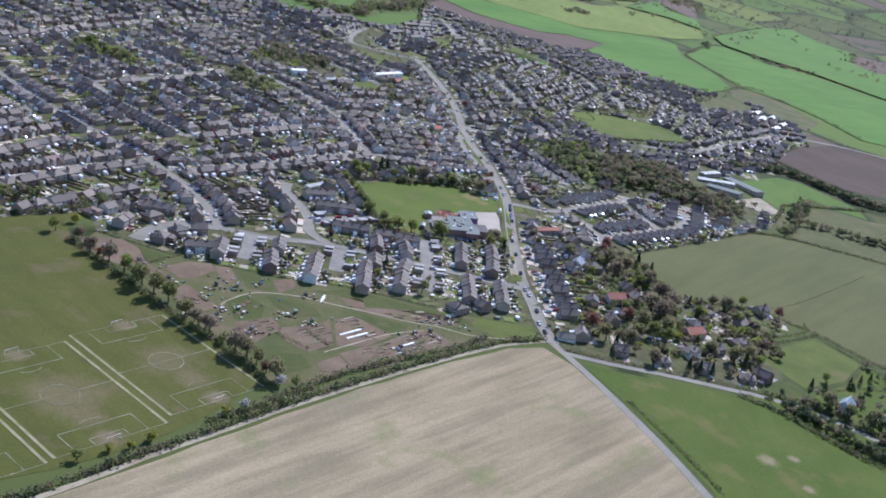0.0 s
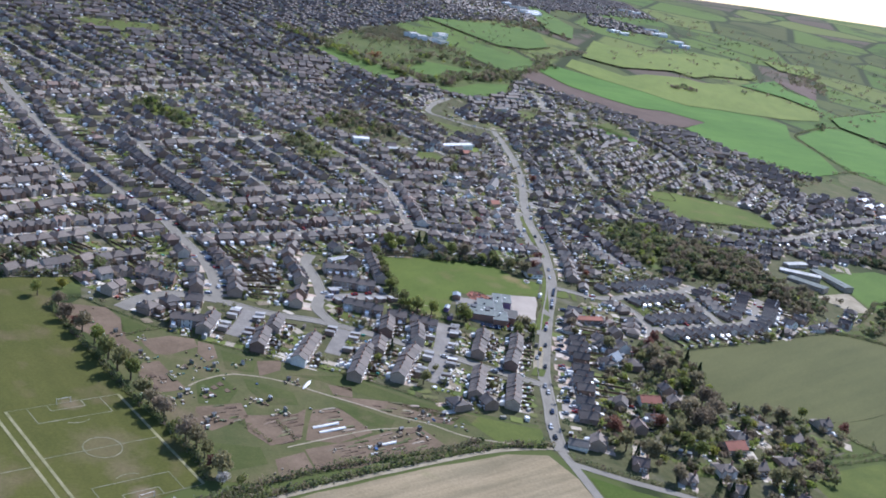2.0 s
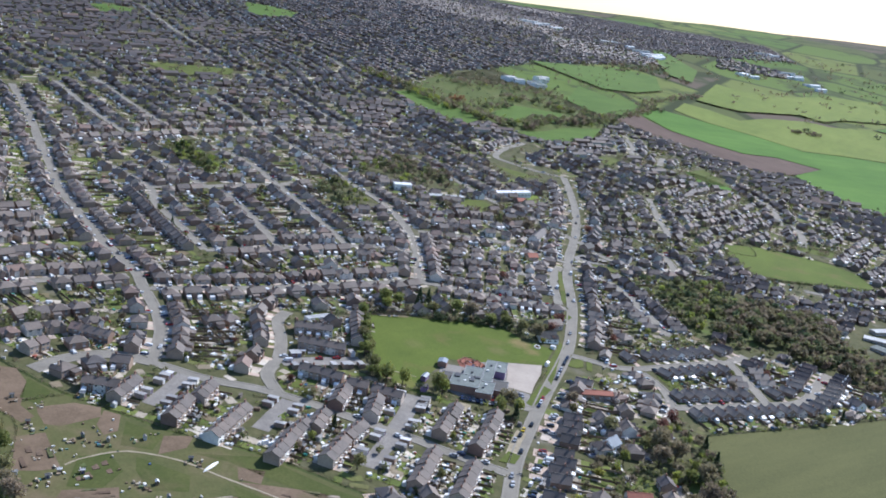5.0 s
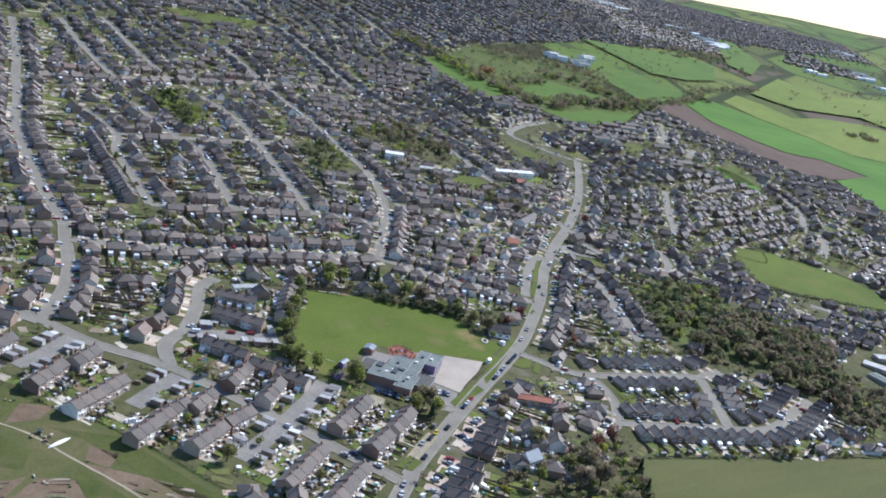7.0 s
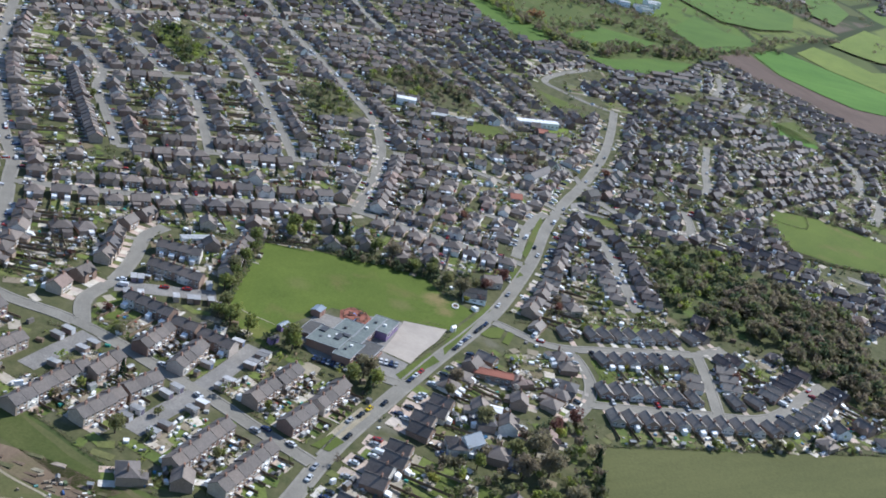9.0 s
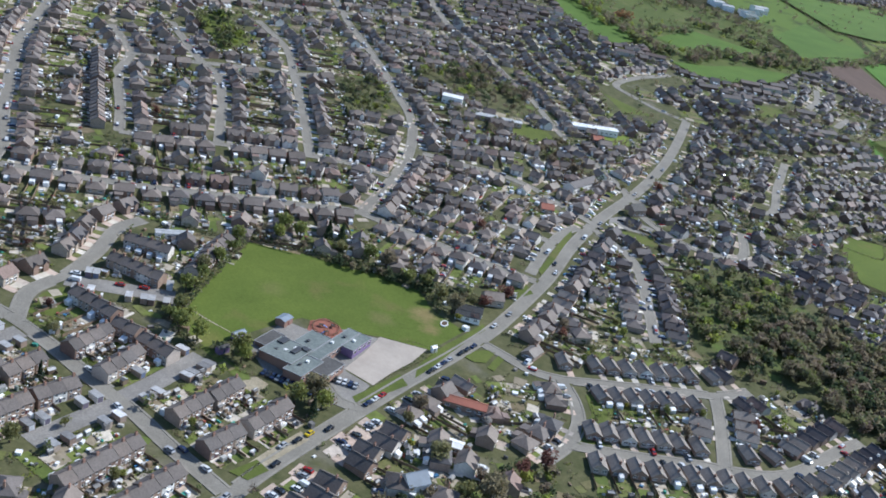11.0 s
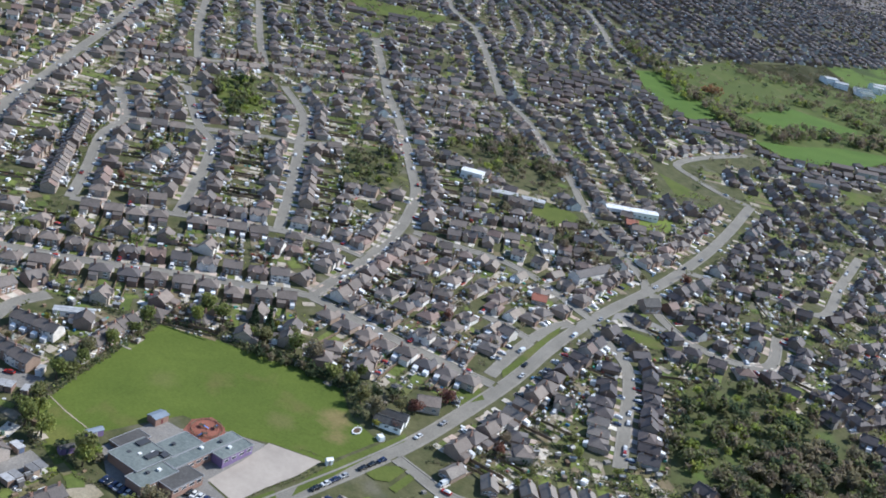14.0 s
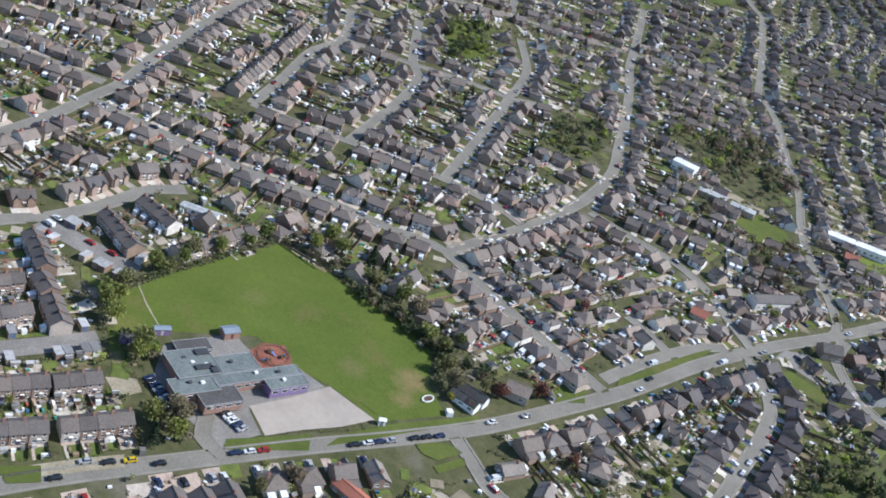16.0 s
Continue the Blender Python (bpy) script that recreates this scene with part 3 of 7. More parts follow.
FIELD_LOOK = dict(
    football=("sport", "mown sports turf with worn pitch markings"), allotments=("rough", "rough grass between allotment plots"), tan=("tan", "pale bare field with drill lines"),
    east_green=("meadow", "bright green meadow beside the lane"), olive=("olive", "dull olive-green crop field"), paddock=("verge", "green paddock with hedges"),
    dark_brown=("plough", "dark ploughed field"), school_east=("green", "green playing field beside flat-roofed buildings"), east_park=("school", "hedged green recreation field"),
    crop_north=("bright", "vivid green crop field"), brown_strip=("brown", "brown ploughed strip beside the houses"), lime_north=("lime", "yellow-green grass field"),
    lime_far=("lime", "far yellow-green field"), green_far=("green", "green meadow beside trees"), golf=("green", "pale green strip of open grass"), park_green=("green", "green open grass at the town edge"),
    river_meadow=("green", "far pale meadow"), far_meadow=("green", "far green meadow"), green_nook=("verge", "small green between houses"), far_green=("green", "far green sports ground"),
    school=("school", "mown green school playing field"), pub_green=("verge", "green yard among trees"), park_glade=("green", "pale green glade among park trees"), garden_green=("verge", "long green lawn beside a back street"), close_green=("bright", "green beside a street of houses"), rise_green=("verge", "small green among houses"), band_green=("verge", "green bank beside a curving road"), hill_green=("green", "far green sports ground among houses"), west_green=("verge", "long green among houses"), far_plough=("brown", "far ploughed field"), hall_green=("lime", "yellow-green lawn beside a long depot"), crop_east=("bright", "broad green crop field beside a hedge"), crop_ridge=("bright", "green crop field on a far rise"), crop_corner=("brown", "far ploughed corner of a field"), waste_ground=("rough", "brown waste ground at the edge of town"), grow_ground=("rough", "weedy plots at the edge of town"), park_side=("verge", "small green beside a recreation field"), crop_bank=("bright", "far green crop field"), lime_bank=("lime", "far pale green field"), lane_strip=("meadow", "rough grass under trees beside a lane"), farm_ground=("rough", "rough grass round a farmyard"), lane_ground=("meadow", "rough garden ground beside a lane"), hill_grove=("verge", "rough green among trees on a hillside"), park=("park", "open parkland grass with scattered trees"), wood_east=("litter", "rough grass and litter under bare trees"),
)
for key, poly in FIELDS.items():
    look_key, text = FIELD_LOOK[key]
    top = max(q[1] for q in poly)
    sheet("field", poly, F[look_key], 0.35 if key == "park" else (0.10 if top < 1100 else (0.3 if top < 1300 else (0.7 if top < 2200 else 3.0))), text)

# ---------------------------------------------------------------- roads
MAIN = [(67, 386), (67, 410), (69, 430), (72, 468), (80, 512), (88, 552), (96, 587), (102, 620), (105, 655), (107, 695), (106, 735), (107, 770), (110, 807), (115, 845), (119, 890), (121, 950), (119, 1016), (115, 1078)]
ROADS = dict(
    main=(MAIN, 5.3), lane_south=([(112, 150), (101, 220), (95, 263), (90, 295), (82, 332), (73, 366), (67, 386)], 4.5),
    winding=([(115, 1078), (90, 1080), (65, 1092), (45, 1108), (52, 1155), (75, 1216)], 4.9), lane_east=([(69, 377), (93, 370), (122, 364), (156, 355), (168, 352), (196, 338), (222, 310), (280, 240)], 4.2),
    terrace_loop=([(68, 454), (43, 461), (22, 468), (-3, 474), (-22, 479), (-48, 483), (-74, 482), (-102, 487)], 4.9),
    west=([(-102, 487), (-109, 520), (-121, 547), (-138, 575), (-150, 595), (-174, 621), (-198, 651), (-230, 691), (-248, 716), (-272, 759), (-305, 813), (-349, 889), (-410, 985)], 5.0),
    cross=([(-136, 572), (-104, 592), (-77, 611), (-56, 628), (-36, 645), (-13, 662), (5, 676), (37, 678), (65, 680), (103, 684)], 4.5),
    cross_west=([(-330, 440), (-260, 480), (-209, 528), (-188, 551), (-150, 585)], 4.5),
    north=([(7, 676), (2, 715), (-6, 760), (-18, 800), (-36, 838), (-60, 870), (-86, 904), (-122, 948), (-158, 988), (-190, 1030), (-260, 1120)], 4.9),
    second=([(-126, 652), (-106, 667), (-86, 686), (-66, 702), (-46, 719), (-24, 731), (-4, 735)], 4.3),
    spur_a=([(-126, 652), (-150, 684), (-181, 722), (-199, 757), (-239, 790)], 4.3), spur_b=([(-87, 687), (-106, 718), (-124, 747), (-148, 778), (-172, 792), (-226, 838)], 4.3),
    spur_c=([(-47, 719), (-65, 747), (-84, 776), (-120, 829), (-154, 876), (-200, 912)], 4.3), spur_top=([(-199, 757), (-172, 780), (-146, 810), (-122, 832), (-112, 850)], 4.5),
    hill=([(-307, 812), (-296, 846), (-264, 892), (-236, 938), (-189, 1000), (-143, 1066), (-108, 1096)], 4.5), upper_b=([(-264, 890), (-298, 926), (-332, 964), (-390, 1035)], 4.3), upper_c=([(-238, 936), (-280, 980), (-318, 1023), (-375, 1090)], 4.3), north_branch=([(116, 843), (113, 854), (105, 866), (84, 887), (56, 912), (34, 939), (6, 978), (-32, 1019), (-70, 1063), (-104, 1093)], 4.0), hill_top=([(-254, 1300), (-177, 1192), (-112, 1095)], 4.5),
    middle=([(-5, 787), (20, 795), (43, 803), (66, 802), (86, 794), (107, 786)], 4.5), service=([(98, 690), (96, 721), (97, 755), (102, 772)], 4.2), small_close=([(98, 736), (81, 738), (69, 737)], 4.0),
    east_close=([(118, 900), (152, 914), (175, 923), (201, 929), (200, 990), (200, 1062)], 4.5), bend_street=([(169, 673), (159, 704), (147, 740), (136, 760), (110, 778)], 4.5),
    back_street=([(120, 852), (126, 834), (136, 822), (155, 812), (176, 813), (193, 828), (188, 868)], 4.8), loop_north=([(103, 606), (115, 604), (127, 602), (140, 606), (156, 617), (177, 632), (192, 642), (204, 651), (216, 666)], 4.5),
    loop_west=([(140, 606), (149, 594), (155, 579), (155, 562), (150, 543)], 4.5), loop_south=([(155, 562), (171, 570), (189, 580), (204, 589), (220, 597), (234, 606), (244, 619), (253, 637), (262, 655), (268, 664)], 4.3),
    loop_link=([(202, 649), (208, 626), (214, 595)], 4.8), culdesac=([(-40, 482), (-50, 500), (-49, 520), (-53, 543), (-60, 566), (-58, 582)], 4.9), west_end=([(-102, 487), (-121, 486), (-136, 474), (-145, 456)], 6.5),
    school_drive=([(83, 525), (73, 523), (66, 528), (58, 527)], 4.3), court_a=([(16, 471), (19, 490), (21, 511)], 8.0), court_b=([(17, 468), (13, 453), (9, 434)], 8.0), court_c=([(-47, 517), (-31, 526), (-10, 538)], 9.0),
    court_d=([(-34, 478), (-37, 463), (-40, 446)], 8.0), court_e=([(-84, 481), (-86, 463), (-89, 447)], 8.0), church_road=([(288, 1249), (313, 1214), (334, 1165), (340, 1123), (335, 1074), (349, 1054), (337, 992)], 5.0), close_north=([(207, 1387), (211, 1336), (205, 1286)], 5.0), close_mid=([(245, 1302), (234, 1249)], 5.0), far_east=([(300, 845), (345, 848), (372, 866), (460, 940), (530, 999), (555, 1010)], 4.5), east_road=([(530, 999), (556, 1010), (578, 1008), (627, 1003), (669, 984), (780, 935)], 5.0),
    far_ne=([(-260, 1620), (-196, 1524), (-152, 1447), (-104, 1391)], 5.0), far_up=([(-542, 1693), (-406, 1481), (-306, 1343), (-254, 1300)], 5.0), 
)
LINES = {k: curve_points(p) for k, (p, w) in ROADS.items()}
ROAD_HASH = {}
for key, line in LINES.items():
    for q in line:
        ROAD_HASH.setdefault((int(q.x // 12), int(q.y // 12)), []).append((q.x, q.y, ROADS[key][1] / 2, key))


def road_gap(x, y, skip=""):
    """How far a point lies from the nearest road's edge (negative: on it)."""
    best = 99.0
    i, j = int(x // 12), int(y // 12)
    for a in (i - 1, i, i + 1):
        for b in (j - 1, j, j + 1):
            for rx, ry, hw, key in ROAD_HASH.get((a, b), ()):
                if key != skip:
                    best = min(best, math.hypot(x - rx, y - ry) - hw)
    return best


def road(key):
    line, w = LINES[key], ROADS[key][1]
    tan = tangents(line)
    lift = 0.14 + 0.012 * (list(ROADS).index(key) % 8)
    a = Acc()
    rows = []
    for q, t in zip(line, tan):
        n = Vector((-t.y, t.x))
        rows.append([(q + n * o, lift) for o in (w / 2, 0, -w / 2)])
    for r, s in zip(rows, rows[1:]):
        for i in (0, 1):
            a.face([(p.x, p.y, gz(p.x, p.y) + h) for p, h in (r[i], r[i + 1], s[i + 1], s[i])][::-1])
    name = "road"
    town = key not in ("lane_south", "lane_east") and not key.startswith("court")
    look_mat = M["court"] if key.startswith("court") else M["asphalt"]
    whole(name, a, look_mat, "narrow country lane of worn grey asphalt" if not town else "worn grey asphalt street between houses", "road", "structure")
    if not town:
        return
    k = Acc()
    for side in (1, -1):
        for i in range(len(line) - 1):
            c = []
            for j in (i, i + 1):
                n = Vector((-tan[j].y, tan[j].x)) * side
                c.append((line[j] + n * (w / 2), line[j] + n * (w / 2 + 0.9)))
            m = (c[0][0] + c[1][1]) / 2
            if road_gap(m.x, m.y, key) < 0.6:
                continue
            pts = [(p.x, p.y, gz(p.x, p.y) + h) for h in (0.0, 0.30) for p in (c[0][0], c[1][0], c[1][1], c[0][1])]
            k.solid(pts, BOX if side < 0 else [tuple(reversed(f)) for f in BOX])
    whole("pavement", k, M["pavement"], "raised pale concrete pavement with kerb along the street", "pavement", "structure")


for key in ROADS:
    road(key)


def ribbon(name, pts, w, mat, lift, label, category="path"):
    line = curve_points(pts, 3)
    tan = tangents(line)
    a = Acc()
    for i in range(len(line) - 1):
        q = []
        for j, sides in ((i, (1, -1)), (i + 1, (-1, 1))):
            n = Vector((-tan[j].y, tan[j].x))
            for s in sides:
                p = line[j] + n * s * (w / 2 + 0.3 * noise.noise(Vector((line[j].x / 5, line[j].y / 5, s))))
                q.append((p.x, p.y, gz(p.x, p.y) + lift))
        a.face(q)
    return whole(name, a, mat, label, category, "structure")


TRACK = [(63, 388), (34, 376), (-6, 350), (-41, 325), (-77, 298), (-99, 280), (-129, 256), (-156, 233), (-240, 168)]
ribbon("field_track", TRACK, 2.6, M["path"], 0.16, "pale trodden track along the field hedge")
ribbon("allotment_path", [(-101, 388), (-98, 394), (-87, 405), (-77, 408), (-62, 408), (-41, 402), (-25, 398), (-9, 393), (6, 391), (24, 385), (50, 386)], 1.0, M["path"], 0.18, "pale grass path through the allotments")
ribbon("allotment_path", [(-55, 351), (-33, 368), (-20, 377), (-2, 385)], 0.8, M["path"], 0.19, "pale grass path through the allotments")
ribbon("field_path", [(-205, 468), (-188, 478), (-172, 486)], 1.2, M["path"], 0.18, "thin trodden path over the grass")
ribbon("field_path", [(-4, 536), (8, 534), (20, 533)], 0.5, M["path"], 0.18, "thin trodden path over the school grass")


def patch(name, poly, mat, lift, label, category="ground"):
    return sheet(name, poly, mat, lift, label, category)


patch("playground", [(79, 542), (66, 544), (66, 576), (86, 582)], M["playground"], 0.16, "pale sandy-pink asphalt school playground", "playground")
patch("school_yard", [(48, 517), (78, 526), (78, 541), (67, 543), (66, 574), (52, 570), (40, 558), (31, 557), (30, 530), (40, 522)], M["court"], 0.13, "grey asphalt yard round the school", "yard")
patch("play_area", [(41, 558), (38.5, 565), (42, 571), (50, 571), (54, 566), (54, 557)], M["redplay"], 0.20, "red rubber play area with a low fence", "play area")
patch("verge", [(80, 526), (76, 529), (79, 540), (84, 557), (90, 552)], F["verge"], 0.17, "mown green verge beside the main road", "verge")
patch("verge", [(90, 559), (87, 567), (90, 592), (97, 622), (99, 618)], F["verge"], 0.17, "mown green verge beside the main road", "verge")
patch("verge", [(103.2, 693), (100.5, 698), (99, 752), (100.5, 764), (102, 755), (103, 720)], F["verge"], 0.33, "long green island between two roads", "verge")
patch("verge", [(100.5, 589), (102, 598), (106, 603), (110, 603), (109, 592), (105, 588)], F["verge"], 0.30, "small green verge at a road mouth", "verge")
patch("lawn", [(16, 516), (20, 518), (37, 514), (37, 509)], F["verge"], 0.16, "narrow green lawn beside garages", "lawn")
patch("verge", [(110.5, 589), (112, 602), (115, 601), (113.5, 589)], F["verge"], 0.30, "small green verge at a road mouth", "verge")
patch("verge", [(64, 463), (68, 474), (74, 472), (71, 464)], F["verge"], 0.30, "small green verge at a road mouth", "verge")
patch("verge", [(71, 470), (76, 496), (72, 498), (66, 470)], M["path"], 0.20, "worn sandy verge beside the road", "verge")
patch("verge", [(158, 566), (157, 590), (152, 602), (160, 613), (166, 611), (163, 588), (167, 572)], F["verge"], 0.20, "open green verge round bungalows", "verge")
patch("yard", [(39, 506), (42, 515), (49, 513), (49, 505)], M["path"], 0.16, "pale gravel yard behind terraced houses", "yard")
patch("yard", [(587, 1160), (584, 1102), (588, 1057), (560, 1022), (549, 1048), (541, 1094)], M["redplay"], 0.16, "reddish bare ground of a building site", "yard")
patch("yard", [(-5, 906), (-2, 916), (24, 926), (24, 916)], M["path"], 0.16, "pale hard-surfaced yard", "yard")
patch("yard", [(327, 702), (366, 726), (368, 685), (346, 679)], M["path"], 0.16, "pale gravel yard beside flat-roofed buildings", "yard")
patch("verge", [(-41, 489), (-46, 503), (-44, 512), (-34, 507), (-32, 492)], F["verge"], 0.20, "green at a road corner", "verge")
patch("verge", [(60, 386), (40, 381), (26, 398), (30, 406), (60, 404)], F["verge"], 0.17, "green corner beside the road", "verge")
patch("meadow", [(-60, 415), (-33, 424), (0, 411), (26, 405), (56, 404), (54, 392), (20, 397), (-22, 407), (-44, 415)], F["weedy"], 0.14, "rough green strip beside allotments", "verge")

patch("forecourt", [(115, 794), (113, 806), (120, 816), (140, 815), (138, 802)], M["court"], 0.13, "grey asphalt forecourt beside an inn", "yard")
patch("verge", [(99, 806), (104, 818), (107, 848), (103, 850), (97, 825)], F["verge"], 0.20, "green bank beside the main road", "verge")
patch("verge", [(92, 664), (100, 677), (106, 670), (100, 656)], F["verge"], 0.20, "green lawn at a road corner", "verge")
for q in ([(111, 472), (118, 477), (115, 456), (109, 453)], [(146, 426), (154, 427), (144, 407), (140, 409)], [(205, 447), (222, 448), (236, 440), (201, 423)], [(126, 478), (136, 476), (133, 462), (124, 462)], [(170, 450), (182, 452), (180, 436), (170, 434)], [(150, 488), (162, 484), (160, 470), (150, 472)], [(176, 420), (190, 422), (188, 400), (174, 404)], [(122, 398), (140, 398), (146, 386), (126, 384)]):
    patch("lawn", q, F["verge"], 0.16, "bright green lawn among trees", "lawn")
DEBRIS_PLOT = [(-174, 450), (-151, 454), (-142, 444), (-135, 424), (-127, 418), (-129, 411), (-145, 419), (-160, 426), (-170, 435)]
RED_PLOT = [(-129, 426), (-117, 435), (-106, 436), (-103, 428), (-114, 415), (-120, 413), (-127, 421)]
DARK_PLOT = [(-126, 400), (-117, 407), (-101, 385), (-108, 380), (-117, 377)]
NORTH_BEDS = [(-47, 386), (-35, 392), (-20, 375), (-34, 361), (-48, 359)]
SOUTH_BEDS = [(-48, 352), (-25, 367), (-12, 379), (1, 387), (13, 374), (-10, 359), (-25, 344), (-43, 338)]
WEST_BEDS = [(-95, 372), (-77, 381), (-73, 370), (-85, 354), (-94, 353)]
MID_BEDS = [(-75, 371), (-54, 379), (-50, 386), (-50, 359), (-62, 350), (-72, 358)]
LONG_STRIP = [(-38, 402), (-9, 407), (23, 405), (17, 393), (-9, 394), (-25, 397)]
SOIL_PLOTS = [DEBRIS_PLOT, RED_PLOT, DARK_PLOT, NORTH_BEDS, SOUTH_BEDS, WEST_BEDS, MID_BEDS, LONG_STRIP, [(-104, 434), (-96, 433), (-93, 420), (-96, 415), (-102, 422)], [(-75, 424), (-63, 429), (-64, 419), (-72, 409)], [(-41, 413), (-30, 414), (-29, 404), (-38, 404)], [(-60, 340), (-48, 350), (-44, 338), (-56, 328)]]
GREEN_PLOTS = [[(-99, 396), (-89, 402), (-80, 393), (-83, 378), (-95, 375)], [(-93, 429), (-75, 424), (-75, 412), (-88, 410)], [(-79, 404), (-56, 399), (-53, 388), (-67, 383), (-76, 395)], [(-38, 399), (-25, 394), (-10, 389), (-12, 381), (-22, 380), (-35, 391)], [(-143, 447), (-128, 440), (-130, 428), (-138, 430)], [(-88, 345), (-66, 348), (-62, 336), (-76, 326), (-84, 332)]]
for q in SOIL_PLOTS:
    patch("dug_plot", q, F["soil"], 0.14, "large patch of bare brown dug soil", "allotment plot")
for q in GREEN_PLOTS:
    patch("grass_plot", q, F["weedy"], 0.14, "rough green grass plot on allotments", "allotment plot")

# markings of the pitches, thin worn paint on the turf
def stroke(a, p, q, w=0.34, lift=0.19):
    d = (Vector(q) - Vector(p)).normalized() * (w / 2)
    n = Vector((-d.y, d.x))
    a.face([(v.x, v.y, gz(v.x, v.y) + lift) for v in (Vector(p) + n, Vector(p) - n, Vector(q) - n, Vector(q) + n)])


def pitch(cx, cy, ang, half_l=43.0, half_w=29.0, r=7.6):
    a = Acc()
    c, s = math.cos(ang), math.sin(ang)

    def w(u, v):
        return (cx + c * u - s * v, cy + s * u + c * v)
    corners = [w(-half_l, -half_w), w(half_l, -half_w), w(half_l, half_w), w(-half_l, half_w)]
    for i in (1, 3):
        stroke(a, corners[i], corners[(i + 1) % 4], 0.3)
    for i in (0, 2):
        t = Acc()
        stroke(t, corners[i], corners[(i + 1) % 4], 1.25, 0.2)
        whole("pitch_touchline", t, M["straw"], "broad pale touchline burnt into the turf", "markings", "structure")
    stroke(a, w(0, -half_w), w(0, half_w))
    for i in range(28):
        t0, t1 = 2 * math.pi * i / 28, 2 * math.pi * (i + 1) / 28
        stroke(a, w(r * math.cos(t0), r * math.sin(t0)), w(r * math.cos(t1), r * math.sin(t1)))
    for e in (-1, 1):
        for b, d in ((15, 12), (7, 4.5)):
            stroke(a, w(e * half_l, -b), w(e * (half_l - d), -b))
            stroke(a, w(e * half_l, b), w(e * (half_l - d), b))
            stroke(a, w(e * (half_l - d), -b), w(e * (half_l - d), b))
        for i in range(8):
            t0, t1 = [math.pi * (0.3 + 0.4 * k / 8) for k in (i, i + 1)]
            f = [w(e * (half_l - 9 - 7.0 * math.sin(t)), 7.6 * math.cos(t)) for t in (t0, t1)]
            stroke(a, f[0], f[1])
    whole("pitch_markings", a, M["chalk"], "worn white football pitch lines on turf", "markings", "structure")
    for e in (-1, 1):
        g = Acc()
        for v in (-2.9, 2.9):
            abox(g, -0.06, 0.06, v - 0.06, v + 0.06, -0.2, 2.0)
        abox(g, -0.06, 0.06, -2.9, 2.9, 1.9, 2.02)
        for v in (-2.9, 2.9):
            abox(g, -0.9, 0, v - 0.03, v + 0.03, 0.0, 0.06)
        x, y = w(e * (half_l + 0.3), 0)
        o = whole("goal", g, M["white"], "white metal goal frame on a pitch", "goal", group="pitch goals")
        o.matrix_basis = Matrix.Translation((x, y, gz(x, y) + 0.1)) @ Matrix.Rotation(ang + (math.pi if e > 0 else 0) + math.pi, 4, "Z")


for cx, cy in ((-161, 295), (-123.5, 329), (-199.5, 263.5)):
    pitch(cx, cy, radians(-52.0), 35.5, 23.0, 7.2)

# ---------------------------------------------------------------- houses
def slab(a, p0, p1, p2, p3, th, mat=0):
    """A sloping slab between four points of its underside."""
    top = [(x, y, z + th) for x, y, z in (p0, p1, p2, p3)]
    a.solid([p0, p1, p2, p3, *top], BOX, mat)


def walls_gable(a, lx, ly, h, rise, mat=0):
    x, y = lx / 2, ly / 2
    pts = [(-x, -y, -1.2), (x, -y, -1.2), (x, y, -1.2), (-x, y, -1.2), (-x, -y, h), (x, -y, h), (x, y, h), (-x, y, h), (-x, 0, h + rise), (x, 0, h + rise)]
    a.solid(pts, [(0, 1, 5, 4), (2, 3, 7, 6), (3, 0, 4, 8, 7), (1, 2, 6, 9, 5), (4, 5, 9, 8), (6, 7, 8, 9), (0, 3, 2, 1)], mat)


def roof_gable(a, lx, ly, h, rise, mat=0, ov=0.35, th=0.2):
    x, y = lx / 2 + (0.22 if ov else 0), ly / 2
    k = ov / y * rise
    slab(a, (-x, -y - ov, h - k), (x, -y - ov, h - k), (x, 0, h + rise), (-x, 0, h + rise), th, mat)
    slab(a, (x, y + ov, h - k), (-x, y + ov, h - k), (-x, 0, h + rise), (x, 0, h + rise), th, mat)
    abox(a, -x, x, -0.13, 0.13, h + rise + th - 0.06, h + rise + th + 0.08, mat)


def roof_hip(a, lx, ly, h, rise, mat=0, ov=0.4):
    x, y = lx / 2 + ov, ly / 2 + ov
    r = max(0.3, x - y)
    pts = [(-x, -y, h - 0.1), (x, -y, h - 0.1), (x, y, h - 0.1), (-x, y, h - 0.1), (-x, -y, h + 0.12), (x, -y, h + 0.12), (x, y, h + 0.12), (-x, y, h + 0.12), (-r, 0, h + rise), (r, 0, h + rise)]
    a.solid(pts, [(0, 3, 2, 1), (0, 1, 5, 4), (1, 2, 6, 5), (2, 3, 7, 6), (3, 0, 4, 7), (4, 5, 9, 8), (6, 7, 8, 9), (5, 6, 9), (7, 4, 8)], mat)


